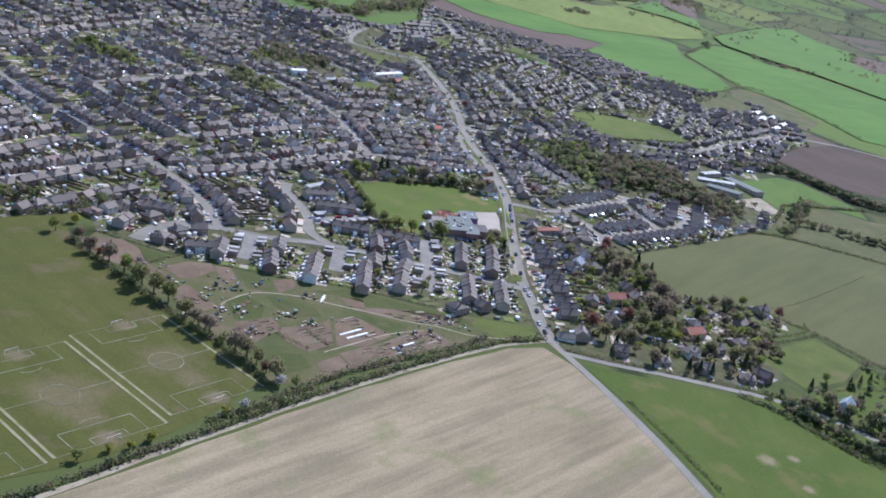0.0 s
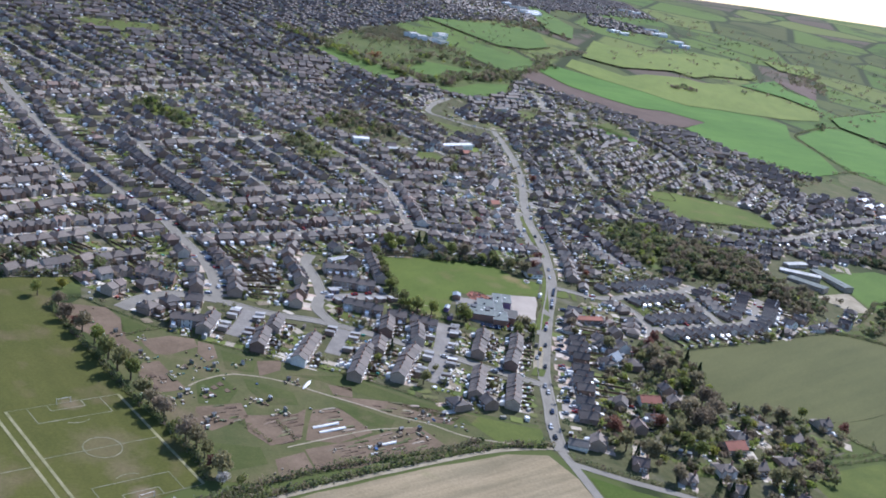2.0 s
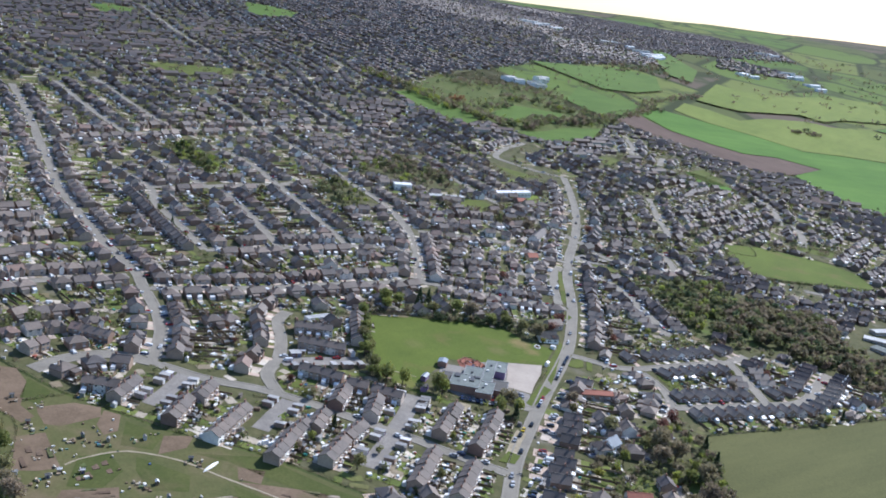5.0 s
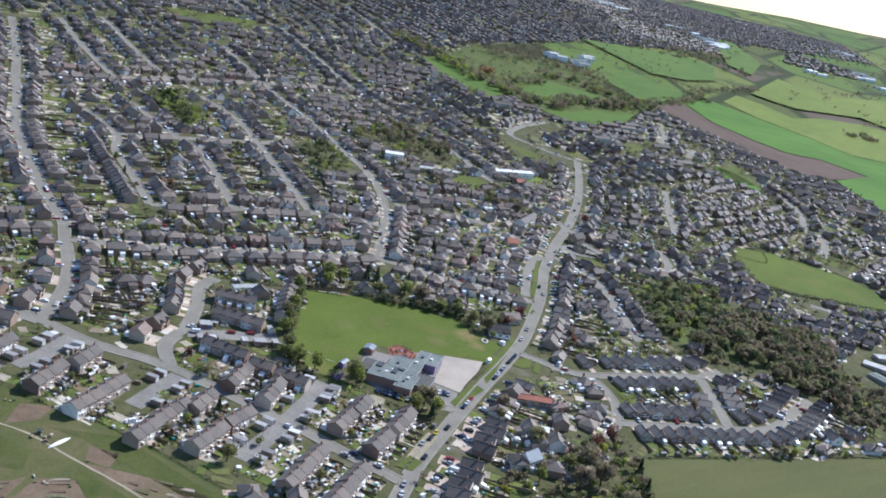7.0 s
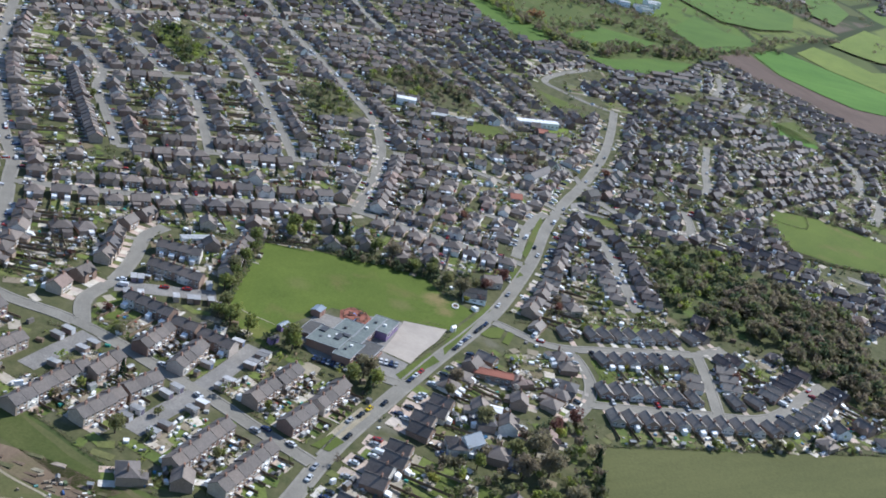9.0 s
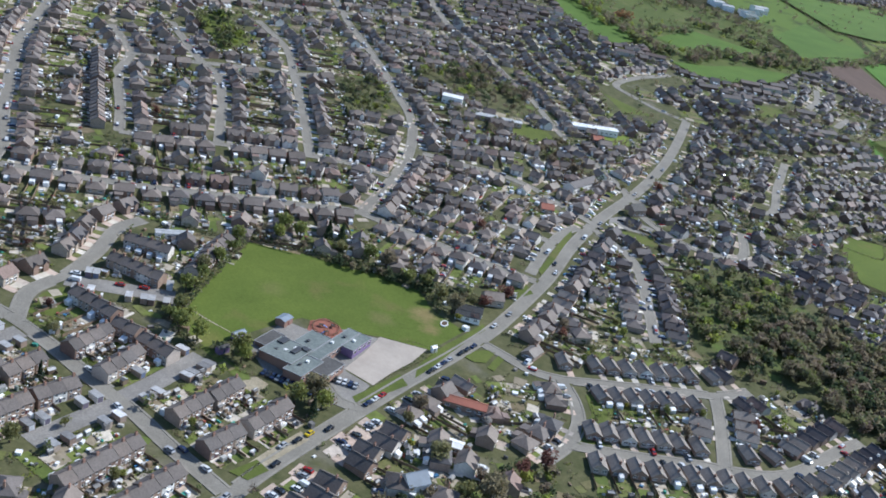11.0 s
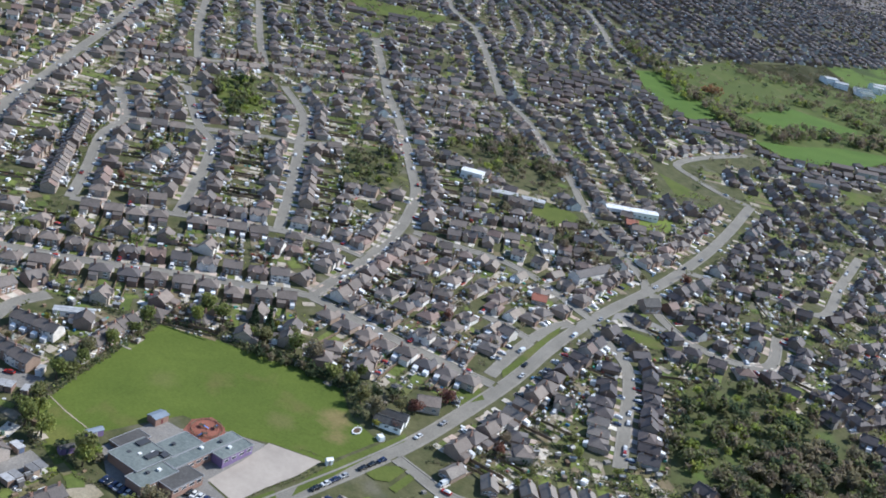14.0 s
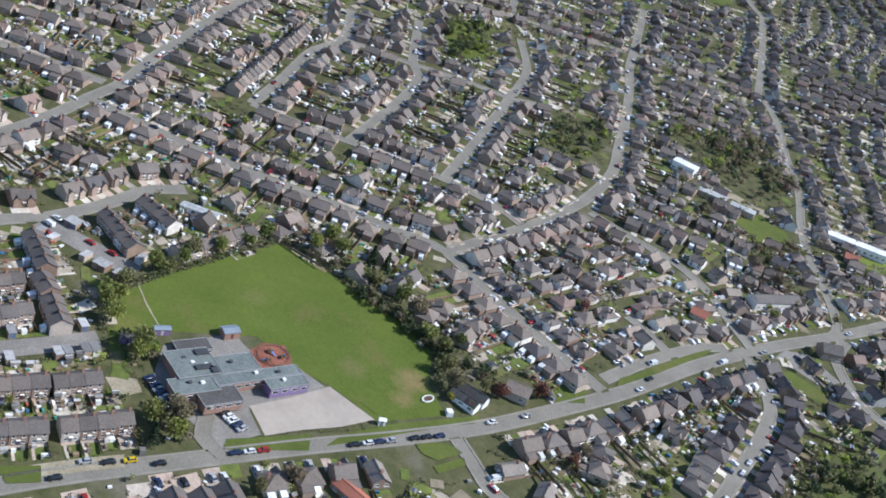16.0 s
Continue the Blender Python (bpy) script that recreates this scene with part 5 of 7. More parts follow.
def garden(kind, x, y, ang, far):
    """The plot of one house: lawn behind, drive in front, fences, shed, glasshouse, shrubs."""
    lx, ly = KINDS[kind][:2]
    c, s = math.cos(ang), math.sin(ang)

    def at(u, v):
        return x + c * u - s * v, y + s * u + c * v
    depth = 0.0
    while depth < 23:
        p = at(0, ly / 2 + depth + 2.0)
        if (int(p[0] // 1.8), int(p[1] // 1.8)) in CELLS or road_gap(*p) < 2 or blocked(*p):
            break
        depth += 2.0
    if depth > 3:
        y0, y1 = ly / 2 + 0.6, ly / 2 + depth
        halves = [(-lx / 2, 0), (0, lx / 2)] if lx > 8 else [(-lx / 2, lx / 2)]
        for u0, u1 in halves:
            cuts = sorted(rnd.uniform(0.12, 0.9) for _ in range(1 if far else 2))
            vs = [y0, *(y0 + (y1 - y0) * k for k in cuts), y1]
            if not far and rnd.random() < 0.75:
                v = y0 + rnd.uniform(0.5, 3.0)
                r0 = rnd.uniform(0.45, 0.75)
                while v < y1:
                    if rnd.random() < 0.85:
                        BUSHES.append((*at(u0 + rnd.uniform(-0.15, 0.25), v), r0 * rnd.uniform(0.8, 1.2), far))
                    v += 0.95
            for v0, v1 in zip(vs, vs[1:]):
                q = [at(u0 + 0.2, v0), at(u1 - 0.2, v0), at(u1 - 0.2, v1), at(u0 + 0.2, v1)]
                FAR["lawn"].face([(px, py, gz(px, py) + 0.15) for px, py in q])
            if not far and rnd.random() < 0.7:
                FAR["fence"].solid(place(box_pts(u1 - 0.05, u1 + 0.05, y0, y0 + (y1 - y0) * rnd.uniform(0.5, 1.0), -0.3, rnd.uniform(0.7, 1.15)), x, y, ang), BOX)
            if rnd.random() < (0.55 if not far else 0.35):
                px, py = at(rnd.uniform(u0 + 1.2, u1 - 1.2), y1 - rnd.uniform(0.8, 3.0))
                sw, sd, sh = rnd.uniform(1.6, 2.8), rnd.uniform(1.3, 2.2), rnd.uniform(1.7, 2.2)
                FAR["shed"].solid(place(box_pts(-sw / 2, sw / 2, -sd / 2, sd / 2, -0.4, sh), px, py, ang), BOX)
                g = Acc()
                roof_gable(g, sw, sd, sh, 0.45, ov=0.1, th=0.07)
                FAR["shed_roof"].solid(place(g.v, px, py, ang), g.f)
            if not far:
                for _ in range(rnd.choice((2, 3, 4, 6))):
                    px, py = at(rnd.uniform(u0 + 0.5, u1 - 0.5), rnd.uniform(y0 + 0.5, y1))
                    bw, bd = rnd.uniform(0.25, 1.0), rnd.uniform(0.25, 0.7)
                    FAR["clutter"].solid(place(box_pts(-bw, bw, -bd, bd, -0.2, rnd.uniform(0.4, 1.1)), px, py, ang + rnd.uniform(-0.5, 0.5)), BOX)
                for k in range(int((u1 - u0) / 1.5)):
                    if rnd.random() < 0.7:
                        BUSHES.append((*at(u0 + 0.7 + 1.5 * k, y1 + 0.6), rnd.uniform(0.7, 1.3), far))
            if rnd.random() < 0.5:
                px, py = at(rnd.uniform(u0 + 1.4, u1 - 1.4), y0 + 0.9)
                cw, cd, ch = rnd.uniform(0.9, 1.4), rnd.uniform(0.8, 1.3), rnd.uniform(1.7, 2.0)
                FAR["white"].solid(place(box_pts(-cw, cw, -cd, cd, -0.3, ch), px, py, ang), BOX)
                FAR["white"].solid(place([(-cw, -cd, ch), (cw, -cd, ch), (cw, cd, ch), (-cw, cd, ch), (-cw, -cd, ch + 0.6), (cw, -cd, ch + 0.6)], px, py, ang), [(0, 1, 5, 4), (1, 2, 5), (2, 3, 4, 5), (3, 0, 4)])
            for _ in range(6 if not far else 3):
                if rnd.random() < 0.75:
                    BUSHES.append((*at(rnd.choice((u0, u1, rnd.uniform(u0, u1))), rnd.uniform(y0 + 1, y1 + 1)), rnd.uniform(0.5, 1.6), far))
            if rnd.random() < 0.26:
                TREE_SPOTS.append((*at(rnd.uniform(u0, u1), y1 - rnd.uniform(0, 2)), rnd.uniform(0.55, 0.95), far))
    if kind == "row":
        q = [at(-lx / 2 + 0.2, -ly / 2 - 9.5), at(lx / 2 - 0.2, -ly / 2 - 9.5), at(lx / 2 - 0.2, -ly / 2 - 0.1), at(-lx / 2 + 0.2, -ly / 2 - 0.1)]
        FAR["drive"].face([(px, py, gz(px, py) + 0.16) for px, py in q])
        for u in rnd.choice(((-1.9,), (1.6,), (-1.9, 1.6), ())):
            CAR_SPOTS.append((*at(u, -ly / 2 - rnd.uniform(3.5, 6.5)), ang + math.pi / 2 + rnd.uniform(-0.08, 0.08), far))
        for _ in range(3):
            BUSHES.append((*at(rnd.choice((-lx / 2, lx / 2)), -ly / 2 - rnd.uniform(2, 9.5)), rnd.uniform(0.5, 0.9), far))
    if kind == "terrace":
        p = at(0, -ly / 2 - 4)
        if (int(p[0] // 1.8), int(p[1] // 1.8)) not in CELLS and road_gap(*p) > 2.5 and not blocked(*p):
            v1 = -ly / 2 - rnd.uniform(4.5, 7.0)
            q = [at(-lx / 2 + 0.15, v1), at(lx / 2 - 0.15, v1), at(lx / 2 - 0.15, -ly / 2 - 1.2), at(-lx / 2 + 0.15, -ly / 2 - 1.2)]
            FAR["lawn"].face([(px, py, gz(px, py) + 0.15) for px, py in q])
            q = [at(-lx / 2, -ly / 2 - 1.2), at(lx / 2, -ly / 2 - 1.2), at(lx / 2, -ly / 2), at(-lx / 2, -ly / 2)]
            FAR["drive"].face([(px, py, gz(px, py) + 0.17) for px, py in q])
            q = [at(-lx / 2 + 0.5, v1), at(-lx / 2 + 1.4, v1), at(-lx / 2 + 1.4, -ly / 2 - 1.2), at(-lx / 2 + 0.5, -ly / 2 - 1.2)]
            FAR["drive"].face([(px, py, gz(px, py) + 0.19) for px, py in q])
            FAR["fence"].solid(place(box_pts(lx / 2 - 0.05, lx / 2 + 0.05, v1, -ly / 2, -0.3, 0.8), x, y, ang), BOX)
            for _ in range(rnd.choice((1, 2, 3))):
                px, py = at(rnd.uniform(-lx / 2 + 0.6, lx / 2 - 0.6), rnd.uniform(v1 + 0.5, -ly / 2 - 0.8))
                bw, bd = rnd.uniform(0.3, 1.1), rnd.uniform(0.3, 0.9)
                FAR[rnd.choice(("clutter", "clutter", "white", "shed"))].solid(place(box_pts(-bw, bw, -bd, bd, -0.2, rnd.uniform(0.6, 1.9)), px, py, ang), BOX)
            for _ in range(3):
                BUSHES.append((*at(rnd.uniform(-lx / 2, lx / 2), v1 + rnd.uniform(-0.3, 0.8)), rnd.uniform(0.4, 0.9), far))
    for u in ([-lx / 2 + 1.0, lx / 2 - 1.0] if lx > 8 else [lx / 2 - 1.2]):
        if kind == "terrace" or (far and rnd.random() < 0.45):
            continue
        q = [at(u - 1.6, -ly / 2 - 5.2), at(u + 1.6, -ly / 2 - 5.2), at(u + 1.6, -ly / 2 + 0.2), at(u - 1.6, -ly / 2 + 0.2)]
        FAR["drive"].face([(px, py, gz(px, py) + 0.17) for px, py in q])
        if rnd.random() < 0.36:
            CAR_SPOTS.append((*at(u, -ly / 2 - 2.6), ang + math.pi / 2 + rnd.uniform(-0.06, 0.06), far))
    q = [at(-lx / 2 + 2.4, -ly / 2 - 4.6), at(lx / 2 - 2.4, -ly / 2 - 4.6), at(lx / 2 - 2.4, -ly / 2 - 0.6), at(-lx / 2 + 2.4, -ly / 2 - 0.6)]
    if kind != "terrace" and lx > 7:
        FAR["lawn"].face([(px, py, gz(px, py) + 0.15) for px, py in q])
        for _ in range(2):
            BUSHES.append((*at(rnd.uniform(-4, 4), -ly / 2 - 4.4), rnd.uniform(0.5, 1.0), far))


def infill():
    """Odd corners between the plots: grass, shrubs, small trees and sheds."""
    g = random.Random(61)
    for i in range(-62, 56):
        for j in range(0, 112):
            x, y = i * 6 + g.uniform(-2.5, 2.5), 405 + j * 6 + g.uniform(-2.5, 2.5)
            if not inside(x, y, TOWN) or blocked(x, y) or road_gap(x, y) < 2.2:
                continue
            if any((int(x // 1.8) + a, int(y // 1.8) + b) in CELLS for a in (-2, -1, 0, 1, 2) for b in (-2, -1, 0, 1, 2)):
                continue
            k = g.random()
            t = g.uniform(0, 3)
            if inside(x, y, GROVES[0]) and k > 0.25:
                k = 0.5 if k < 0.55 else 0.65
            if k < 0.34:
                w, d = g.uniform(1.5, 3.2), g.uniform(1.5, 4.0)
                q = [(x + math.cos(t) * a * w - math.sin(t) * b * d, y + math.sin(t) * a * w + math.cos(t) * b * d) for a, b in ((-1, -1), (1, -1), (1, 1), (-1, 1))]
                if min(road_gap(*p) for p in q) > 0.5:
                    FAR["lawn"].face([(a, b, gz(a, b) + 0.20 + 0.01 * (i % 3)) for a, b in q])
            elif k < 0.62:
                for _ in range(3):
                    BUSHES.append((x + g.uniform(-2, 2), y + g.uniform(-2, 2), g.uniform(0.5, 1.5), y > 800))
            elif k < 0.74:
                TREE_SPOTS.append((x, y, g.uniform(0.5, 0.95), True))
            elif k < 0.86:
                w, d, h = g.uniform(0.8, 1.5), g.uniform(0.6, 1.2), g.uniform(0.8, 2.0)
                FAR["white" if k < 0.79 else "shed"].solid(place(box_pts(-w, w, -d, d, -0.3, h), x, y, t), BOX)
            else:
                w, d = g.uniform(0.4, 1.0), g.uniform(0.3, 0.6)
                FAR["clutter"].solid(place(box_pts(-w, w, -d, d, -0.2, g.uniform(0.4, 1.2)), x, y, t), BOX)


infill()
order = sorted(range(len(HOUSES)), key=lambda i: (HOUSES[i][1] - 70) ** 2 + ((HOUSES[i][2] - 500) * 0.9) ** 2)
ranks = {i: k for k, i in enumerate(order)}
for i, (kind, x, y, ang, far) in enumerate(HOUSES):
    if ranks[i] < 280:
        style = (i * 7 + i // 3) % 3
        if (kind, style) not in PROTO:
            PROTO[kind, style] = make_house(kind, style)
            PROTO[kind, style].matrix_basis = pose(x, y, gz(x, y), 0, 0, math.degrees(ang))
        else:
            copy_thing(PROTO[kind, style], pose(x, y, gz(x, y), 0, 0, math.degrees(ang)))
    else:
        far_house(kind, x, y, ang, ranks[i] < 1500, (i * 7 + i // 3) % 3)
    if ranks[i] < 3500:
        garden(kind, x, y, ang, ranks[i] > 900)
    elif rnd.random() < 0.55:
        BUSHES.append((x + rnd.uniform(-9, 9), y + rnd.uniform(-9, 9), rnd.uniform(1.5, 3.6), True))
        # added white boxes stand in for sun glints off far glass
        if rnd.random() < 0.9:
            e = rnd.choice((6, -7))
            FAR["white"].solid(place(box_pts(-1.5, 1.5, -1.3, 1.3, -0.3, 2.2), x + e * math.sin(ang), y - e * math.cos(ang), ang), BOX)
rnd = random.Random(77)
for _ in range(260):
    u, v = rnd.random(), rnd.random()
    far_house("semi_gable", 560 + 190 * u + 60 * v, 2700 + 90 * u + 330 * v - 200 * u * v, rnd.choice((0.4, 1.9)) + rnd.uniform(-0.2, 0.2), False)
whole("house_walls", FAR["wall"], M["wall_dimmed"], "brick and rendered walls of countless town houses", "houses", "stuff")
whole("house_walls", FAR["wall_mid"], M["wall_mid"], "brick and rendered walls of countless town houses", "houses", "stuff")
whole("house_roofs", FAR["roof_mid"], M["roof_mid"], "brown tiled roofs of countless town houses", "houses", "stuff")
whole("house_roofs", FAR["roof_light"], M["roof_light"], "light brown tiled roofs of many bungalows", "houses", "stuff")
whole("house_roofs", FAR["roof"], M["roof_dim"], "dark tiled roofs of countless town houses, eastern shade in the colour", "houses", "stuff")
whole("white_outbuildings", FAR["white"], M["white_far"], "white conservatories and outbuildings of houses, with white boxes for far glints", "conservatories", "stuff")
whole("house_windows", FAR["pane"], M["pane_far"], "windows of countless town houses", "windows", "stuff")
whole("garden_lawns", FAR["lawn"], M["lawn"], "small lawns, beds and patios behind houses", "gardens", "stuff")
whole("driveways", FAR["drive"], M["drive"], "paved and gravel front drives of houses", "driveways", "stuff")
whole("garden_clutter", FAR["clutter"], M["clutter"], "tables, planters, bins and toys in back gardens", "clutter", "stuff")
whole("garden_fences", FAR["fence"], M["fence"], "weathered timber fences between gardens", "fences", "stuff")
whole("garden_sheds", FAR["shed"], M["shed"], "small timber garden sheds", "sheds", "stuff")
whole("garden_shed_roofs", FAR["shed_roof"], M["shed_roof"], "felt and sheet roofs of garden sheds", "sheds", "stuff")

# ---------------------------------------------------------------- trees, shrubs and hedges
def leaf_quads(centers, sizes, seed, slim=0.7):
    """Small leaf clumps: one bent pair of faces at each centre, turned at random."""
    g = np.random.default_rng(seed)
    n = len(centers)
    c = np.asarray(centers, float).reshape(n, 3)
    u = g.normal(size=(n, 3))
    u /= np.linalg.norm(u, axis=1)[:, None]
    w = np.cross(u, g.normal(size=(n, 3)))
    w /= np.linalg.norm(w, axis=1)[:, None]
    s = np.asarray(sizes, float).reshape(n, 1)
    b = np.cross(u, w) * s * 0.3
    q = np.stack([c - u * s, c - w * s * slim + b, c + u * s, c + w * s * slim + b], 1)
    return q.reshape(-1, 3)


def quads_mesh(name, verts, mat, per=4):
    me = bpy.data.meshes.new(name)
    n = len(verts)
    me.vertices.add(n)
    me.vertices.foreach_set("co", np.asarray(verts, np.float32).ravel())
    me.loops.add(n)
    me.loops.foreach_set("vertex_index", np.arange(n, dtype=np.int32))
    me.polygons.add(n // per)
    me.polygons.foreach_set("loop_start", np.arange(0, n, per, dtype=np.int32))
    me.polygons.foreach_set("loop_total", np.full(n // per, per, np.int32))
    me.materials.append(mat)
    me.update(calc_edges=True)
    return me


def crown_points(g, n, r, h0, h1, lobes=7, cone=False):
    """Points on and in an uneven crown of several lobes."""
    pts = []
    if cone:
        z = g.uniform(0, 1, n) ** 0.8
        a = g.uniform(0, 2 * np.pi, n)
        rr = r * (1 - z) * np.sqrt(g.uniform(0.35, 1, n)) * (1 + 0.2 * np.sin(a * 3 + z * 9))
        return np.stack([rr * np.cos(a), rr * np.sin(a), h0 + (h1 - h0) * z], 1)
    for k in range(lobes):
        a = g.uniform(0, 2 * np.pi)
        d = r * g.uniform(0.1, 0.58)
        c = np.array([d * np.cos(a), d * np.sin(a), h0 + (h1 - h0) * g.uniform(0.3, 0.72)])
        lr = r * g.uniform(0.42, 0.66)
        m = n // lobes
        v = g.normal(size=(m, 3))
        v /= np.linalg.norm(v, axis=1)[:, None]
        v *= (g.uniform(0.55, 1.08, m) * lr)[:, None]
        v[:, 2] *= 0.8
        pts.append(c + v)
    return np.concatenate(pts)


def trunk_acc(h, r):
    a = Acc()

    def limb(p, q, r0, r1):
        p, q = Vector(p), Vector(q)
        t = (q - p).to_track_quat("Z", "Y").to_matrix()
        pts = [tuple(o + t @ Vector((rr * math.cos(k * math.pi / 3), rr * math.sin(k * math.pi / 3), 0))) for o, rr in ((p, r0), (q, r1)) for k in range(6)]
        a.solid(pts, [(i, (i + 1) % 6, 6 + (i + 1) % 6, 6 + i) for i in range(6)])
    limb((0, 0, -0.6), (0.1, 0, h * 0.55), r, r * 0.6)
    for k in range(5):
        t = k * 1.3
        limb((0.1, 0, h * (0.35 + 0.04 * k)), (h * 0.3 * math.cos(t), h * 0.3 * math.sin(t), h * (0.7 + 0.05 * k)), r * 0.45, r * 0.12)
    return a


def tree_kind(name, mat, r, h0, h1, n, leaf, seed, label, cone=False):
    g = np.random.default_rng(seed)
    root = new(name)
    root.empty_display_size = 1
    part("trunk", trunk_acc(h1 * 0.9, 0.09 * r if not cone else 0.12), M["bark"], root, "dark bark trunk with limbs")
    p = crown_points(g, n, r, h0, h1, cone=cone)
    me = quads_mesh("crown", leaf_quads(p, g.uniform(0.6, 1.25, len(p)) * leaf, seed, 0.32 if mat == M["twig"] else 0.7), mat)
    part("crown", me, None, root)
    return tagged(root, label, "tree", "garden and hedge trees")


TREES = [tree_kind("broadleaf_tree", M["leaf"], 2.9, 1.2, 6.8, 420, 0.42, 21, "broad tree in thin olive-green spring leaf"), tree_kind("broadleaf_tree", M["leaf"], 2.4, 1.0, 6.0, 360, 0.40, 22, "small rounded tree in thin spring leaf"),
         tree_kind("bare_tree", M["twig"], 3.4, 1.6, 8.2, 620, 0.62, 23, "tall spreading tree with bare brownish twigs"), tree_kind("conifer", M["conifer"], 1.7, 0.2, 7.4, 420, 0.36, 24, "dark narrow conifer tree beside gardens", True),
         tree_kind("copper_tree", M["copper"], 2.8, 1.2, 6.6, 400, 0.42, 25, "round tree in dark copper-red leaf"), tree_kind("gorse_tree", M["gorse"], 2.0, 0.4, 3.8, 320, 0.36, 26, "low bushy tree in yellow-green leaf"),
         tree_kind("blossom_tree", M["blossom"], 2.2, 0.8, 4.8, 340, 0.34, 27, "small tree covered with pale blossom")]
USED = set()


def tree(kind, x, y, size=1.0):
    size *= 1.22
    m = pose(x, y, gz(x, y), 0, 0, (x * 37 + y * 91) % 360) @ Matrix.Diagonal((size, size, size * (0.9 + 0.2 * ((x * 13 + y * 7) % 1)), 1))
    if kind not in USED:
        USED.add(kind)
        TREES[kind].matrix_basis = m
        return TREES[kind]
    o = copy_thing(TREES[kind], m)
    o.matrix_basis = m
    return o


EDGE_TREES = []
EDGE_TREES += [(0, -147, 413, 1.2), (1, -141, 405, 1.4), (0, -138, 400, 1.5), (0, -132, 391, 1.5), (0, -125, 385, 1.3), (2, -155, 423, 1.1), (2, -165, 432, 0.9), (4, -160, 428, 0.7), (2, -117, 371, 1.1), (2, -111, 364, 1.0), (2, -106, 358, 1.1), (1, -100, 350, 0.9), (2, -95, 343, 1.2), (2, -90, 339, 1.1), (0, -86, 333, 1.0), (4, -82, 327, 0.8), (2, -78, 322, 1.1), (6, -77, 317, 1.1), (1, -70, 318, 0.8), (6, -92, 296, 0.9), (5, -99, 291, 1.0), (5, -126, 268, 1.0)]
EDGE_TREES += [(5, -133, 262, 0.8), (5, -140, 260, 0.8), (1, -150, 253, 0.8), (0, -184, 454, 1.0), (5, -176, 468, 1.2), (2, -172, 446, 0.8), (0, 6, 518, 1.2), (1, 4, 525, 1.3), (0, 14, 518, 1.2), (1, -2, 523, 1.1), (0, -1, 530, 1.1), (0, -9, 544, 1.1), (1, -7, 550, 1.2), (0, -12, 562, 1.2), (0, -13, 573, 1.1), (1, -15, 588, 1.1), (0, -19, 598, 1.1), (0, -10, 556, 1.0), (0, 31, 522, 1.3), (0, 34, 518, 1.1), (2, 66, 516, 1.2), (0, 71, 514, 1.1)]
EDGE_TREES += [(3, 71, 507, 1.0), (0, 62, 510, 1.2), (0, -7, 614, 1.1), (0, -9, 625, 1.3), (0, 0, 624, 1.2), (3, 11, 631, 1.4), (3, 16, 635, 1.3), (1, 20, 628, 1.2), (0, 33, 632, 1.2), (2, 42, 632, 1.1), (1, 55, 629, 1.2), (0, 64, 629, 1.0), (0, 73, 624, 1.1), (2, 82, 620, 1.0), (4, 92, 636, 0.9), (0, 88, 632, 0.8), (5, 86, 616, 0.8), (1, 26, 640, 1.0), (5, 45, 640, 0.9)]
for k, x, y, s in EDGE_TREES:
    tree(k, x, y, s * (1.1 if x < -75 else 1.12))
EAST_TREES = []
EAST_TREES += [(2, 144, 441, 1.5), (2, 146, 431, 1.5), (2, 143, 416, 1.3), (2, 158, 446, 1.5), (2, 131, 421, 1.2), (2, 141, 508, 1.5), (2, 139, 490, 1.3), (2, 158, 462, 1.4), (2, 151, 436, 1.5), (2, 148, 498, 1.4), (0, 134, 502, 1.2), (0, 175, 441, 1.2), (5, 180, 444, 1.3), (0, 197, 436, 1.3), (5, 147, 408, 1.3), (5, 109, 468, 1.2), (0, 122, 404, 1.3), (0, 132, 407, 1.4), (0, 138, 403, 1.3), (3, 177, 459, 0.9), (2, 194, 463, 0.9), (0, 218, 469, 1.0)]
EAST_TREES += [(2, 200, 457, 1.2), (0, 100, 397, 1.4), (3, 104, 392, 0.9), (2, 110, 391, 1.3), (4, 98, 413, 1.3), (4, 124, 427, 1.2), (4, 237, 457, 1.1), (4, 152, 541, 1.2), (4, 146, 530, 1.1), (3, 168, 500, 1.2), (3, 165, 515, 1.2), (2, 160, 482, 1.3), (0, 152, 478, 1.2), (2, 172, 388, 1.3), (2, 182, 392, 1.2), (3, 176, 383, 1.1), (3, 137, 371, 1.0), (3, 143, 370, 1.0), (3, 149, 368, 1.0), (0, 160, 392, 1.3), (5, 190, 425, 1.1), (2, 196, 402, 1.2)]
EAST_TREES += [(2, 120, 376, 1.1), (0, 222, 376, 0.8), (3, 236, 374, 0.7), (3, 245, 378, 0.7), (3, 254, 382, 0.7), (2, 205, 345, 1.2), (0, 212, 338, 1.1), (2, 222, 330, 1.2), (0, 232, 318, 1.2), (3, 207, 366, 0.8), (3, 214, 364, 0.8), (2, 118, 515, 1.1), (0, 122, 486, 1.0)]
for k, x, y, s in EAST_TREES:
    tree(k, x, y, s)
GARDEN_TREES = [(4, 97, 652, 1.2), (0, 5, 430, 1.1), (1, 12, 447, 0.7), (1, 44, 430, 0.6), (2, 100, 540, 0.9), (0, 100, 527, 0.9), (5, 106, 517, 0.9), (4, 92, 620, 0.7), (3, 186, 760, 1.0), (4, 128, 880, 1.1), (1, 108, 860, 0.9), (0, 62, 640, 0.9), (1, 40, 640, 0.8), (0, 96, 818, 1.0), (1, 88, 826, 0.8), (2, 60, 850, 1.0), (2, 76, 848, 1.1)]
for k, x, y, s in GARDEN_TREES:
    tree(k, x, y, s)
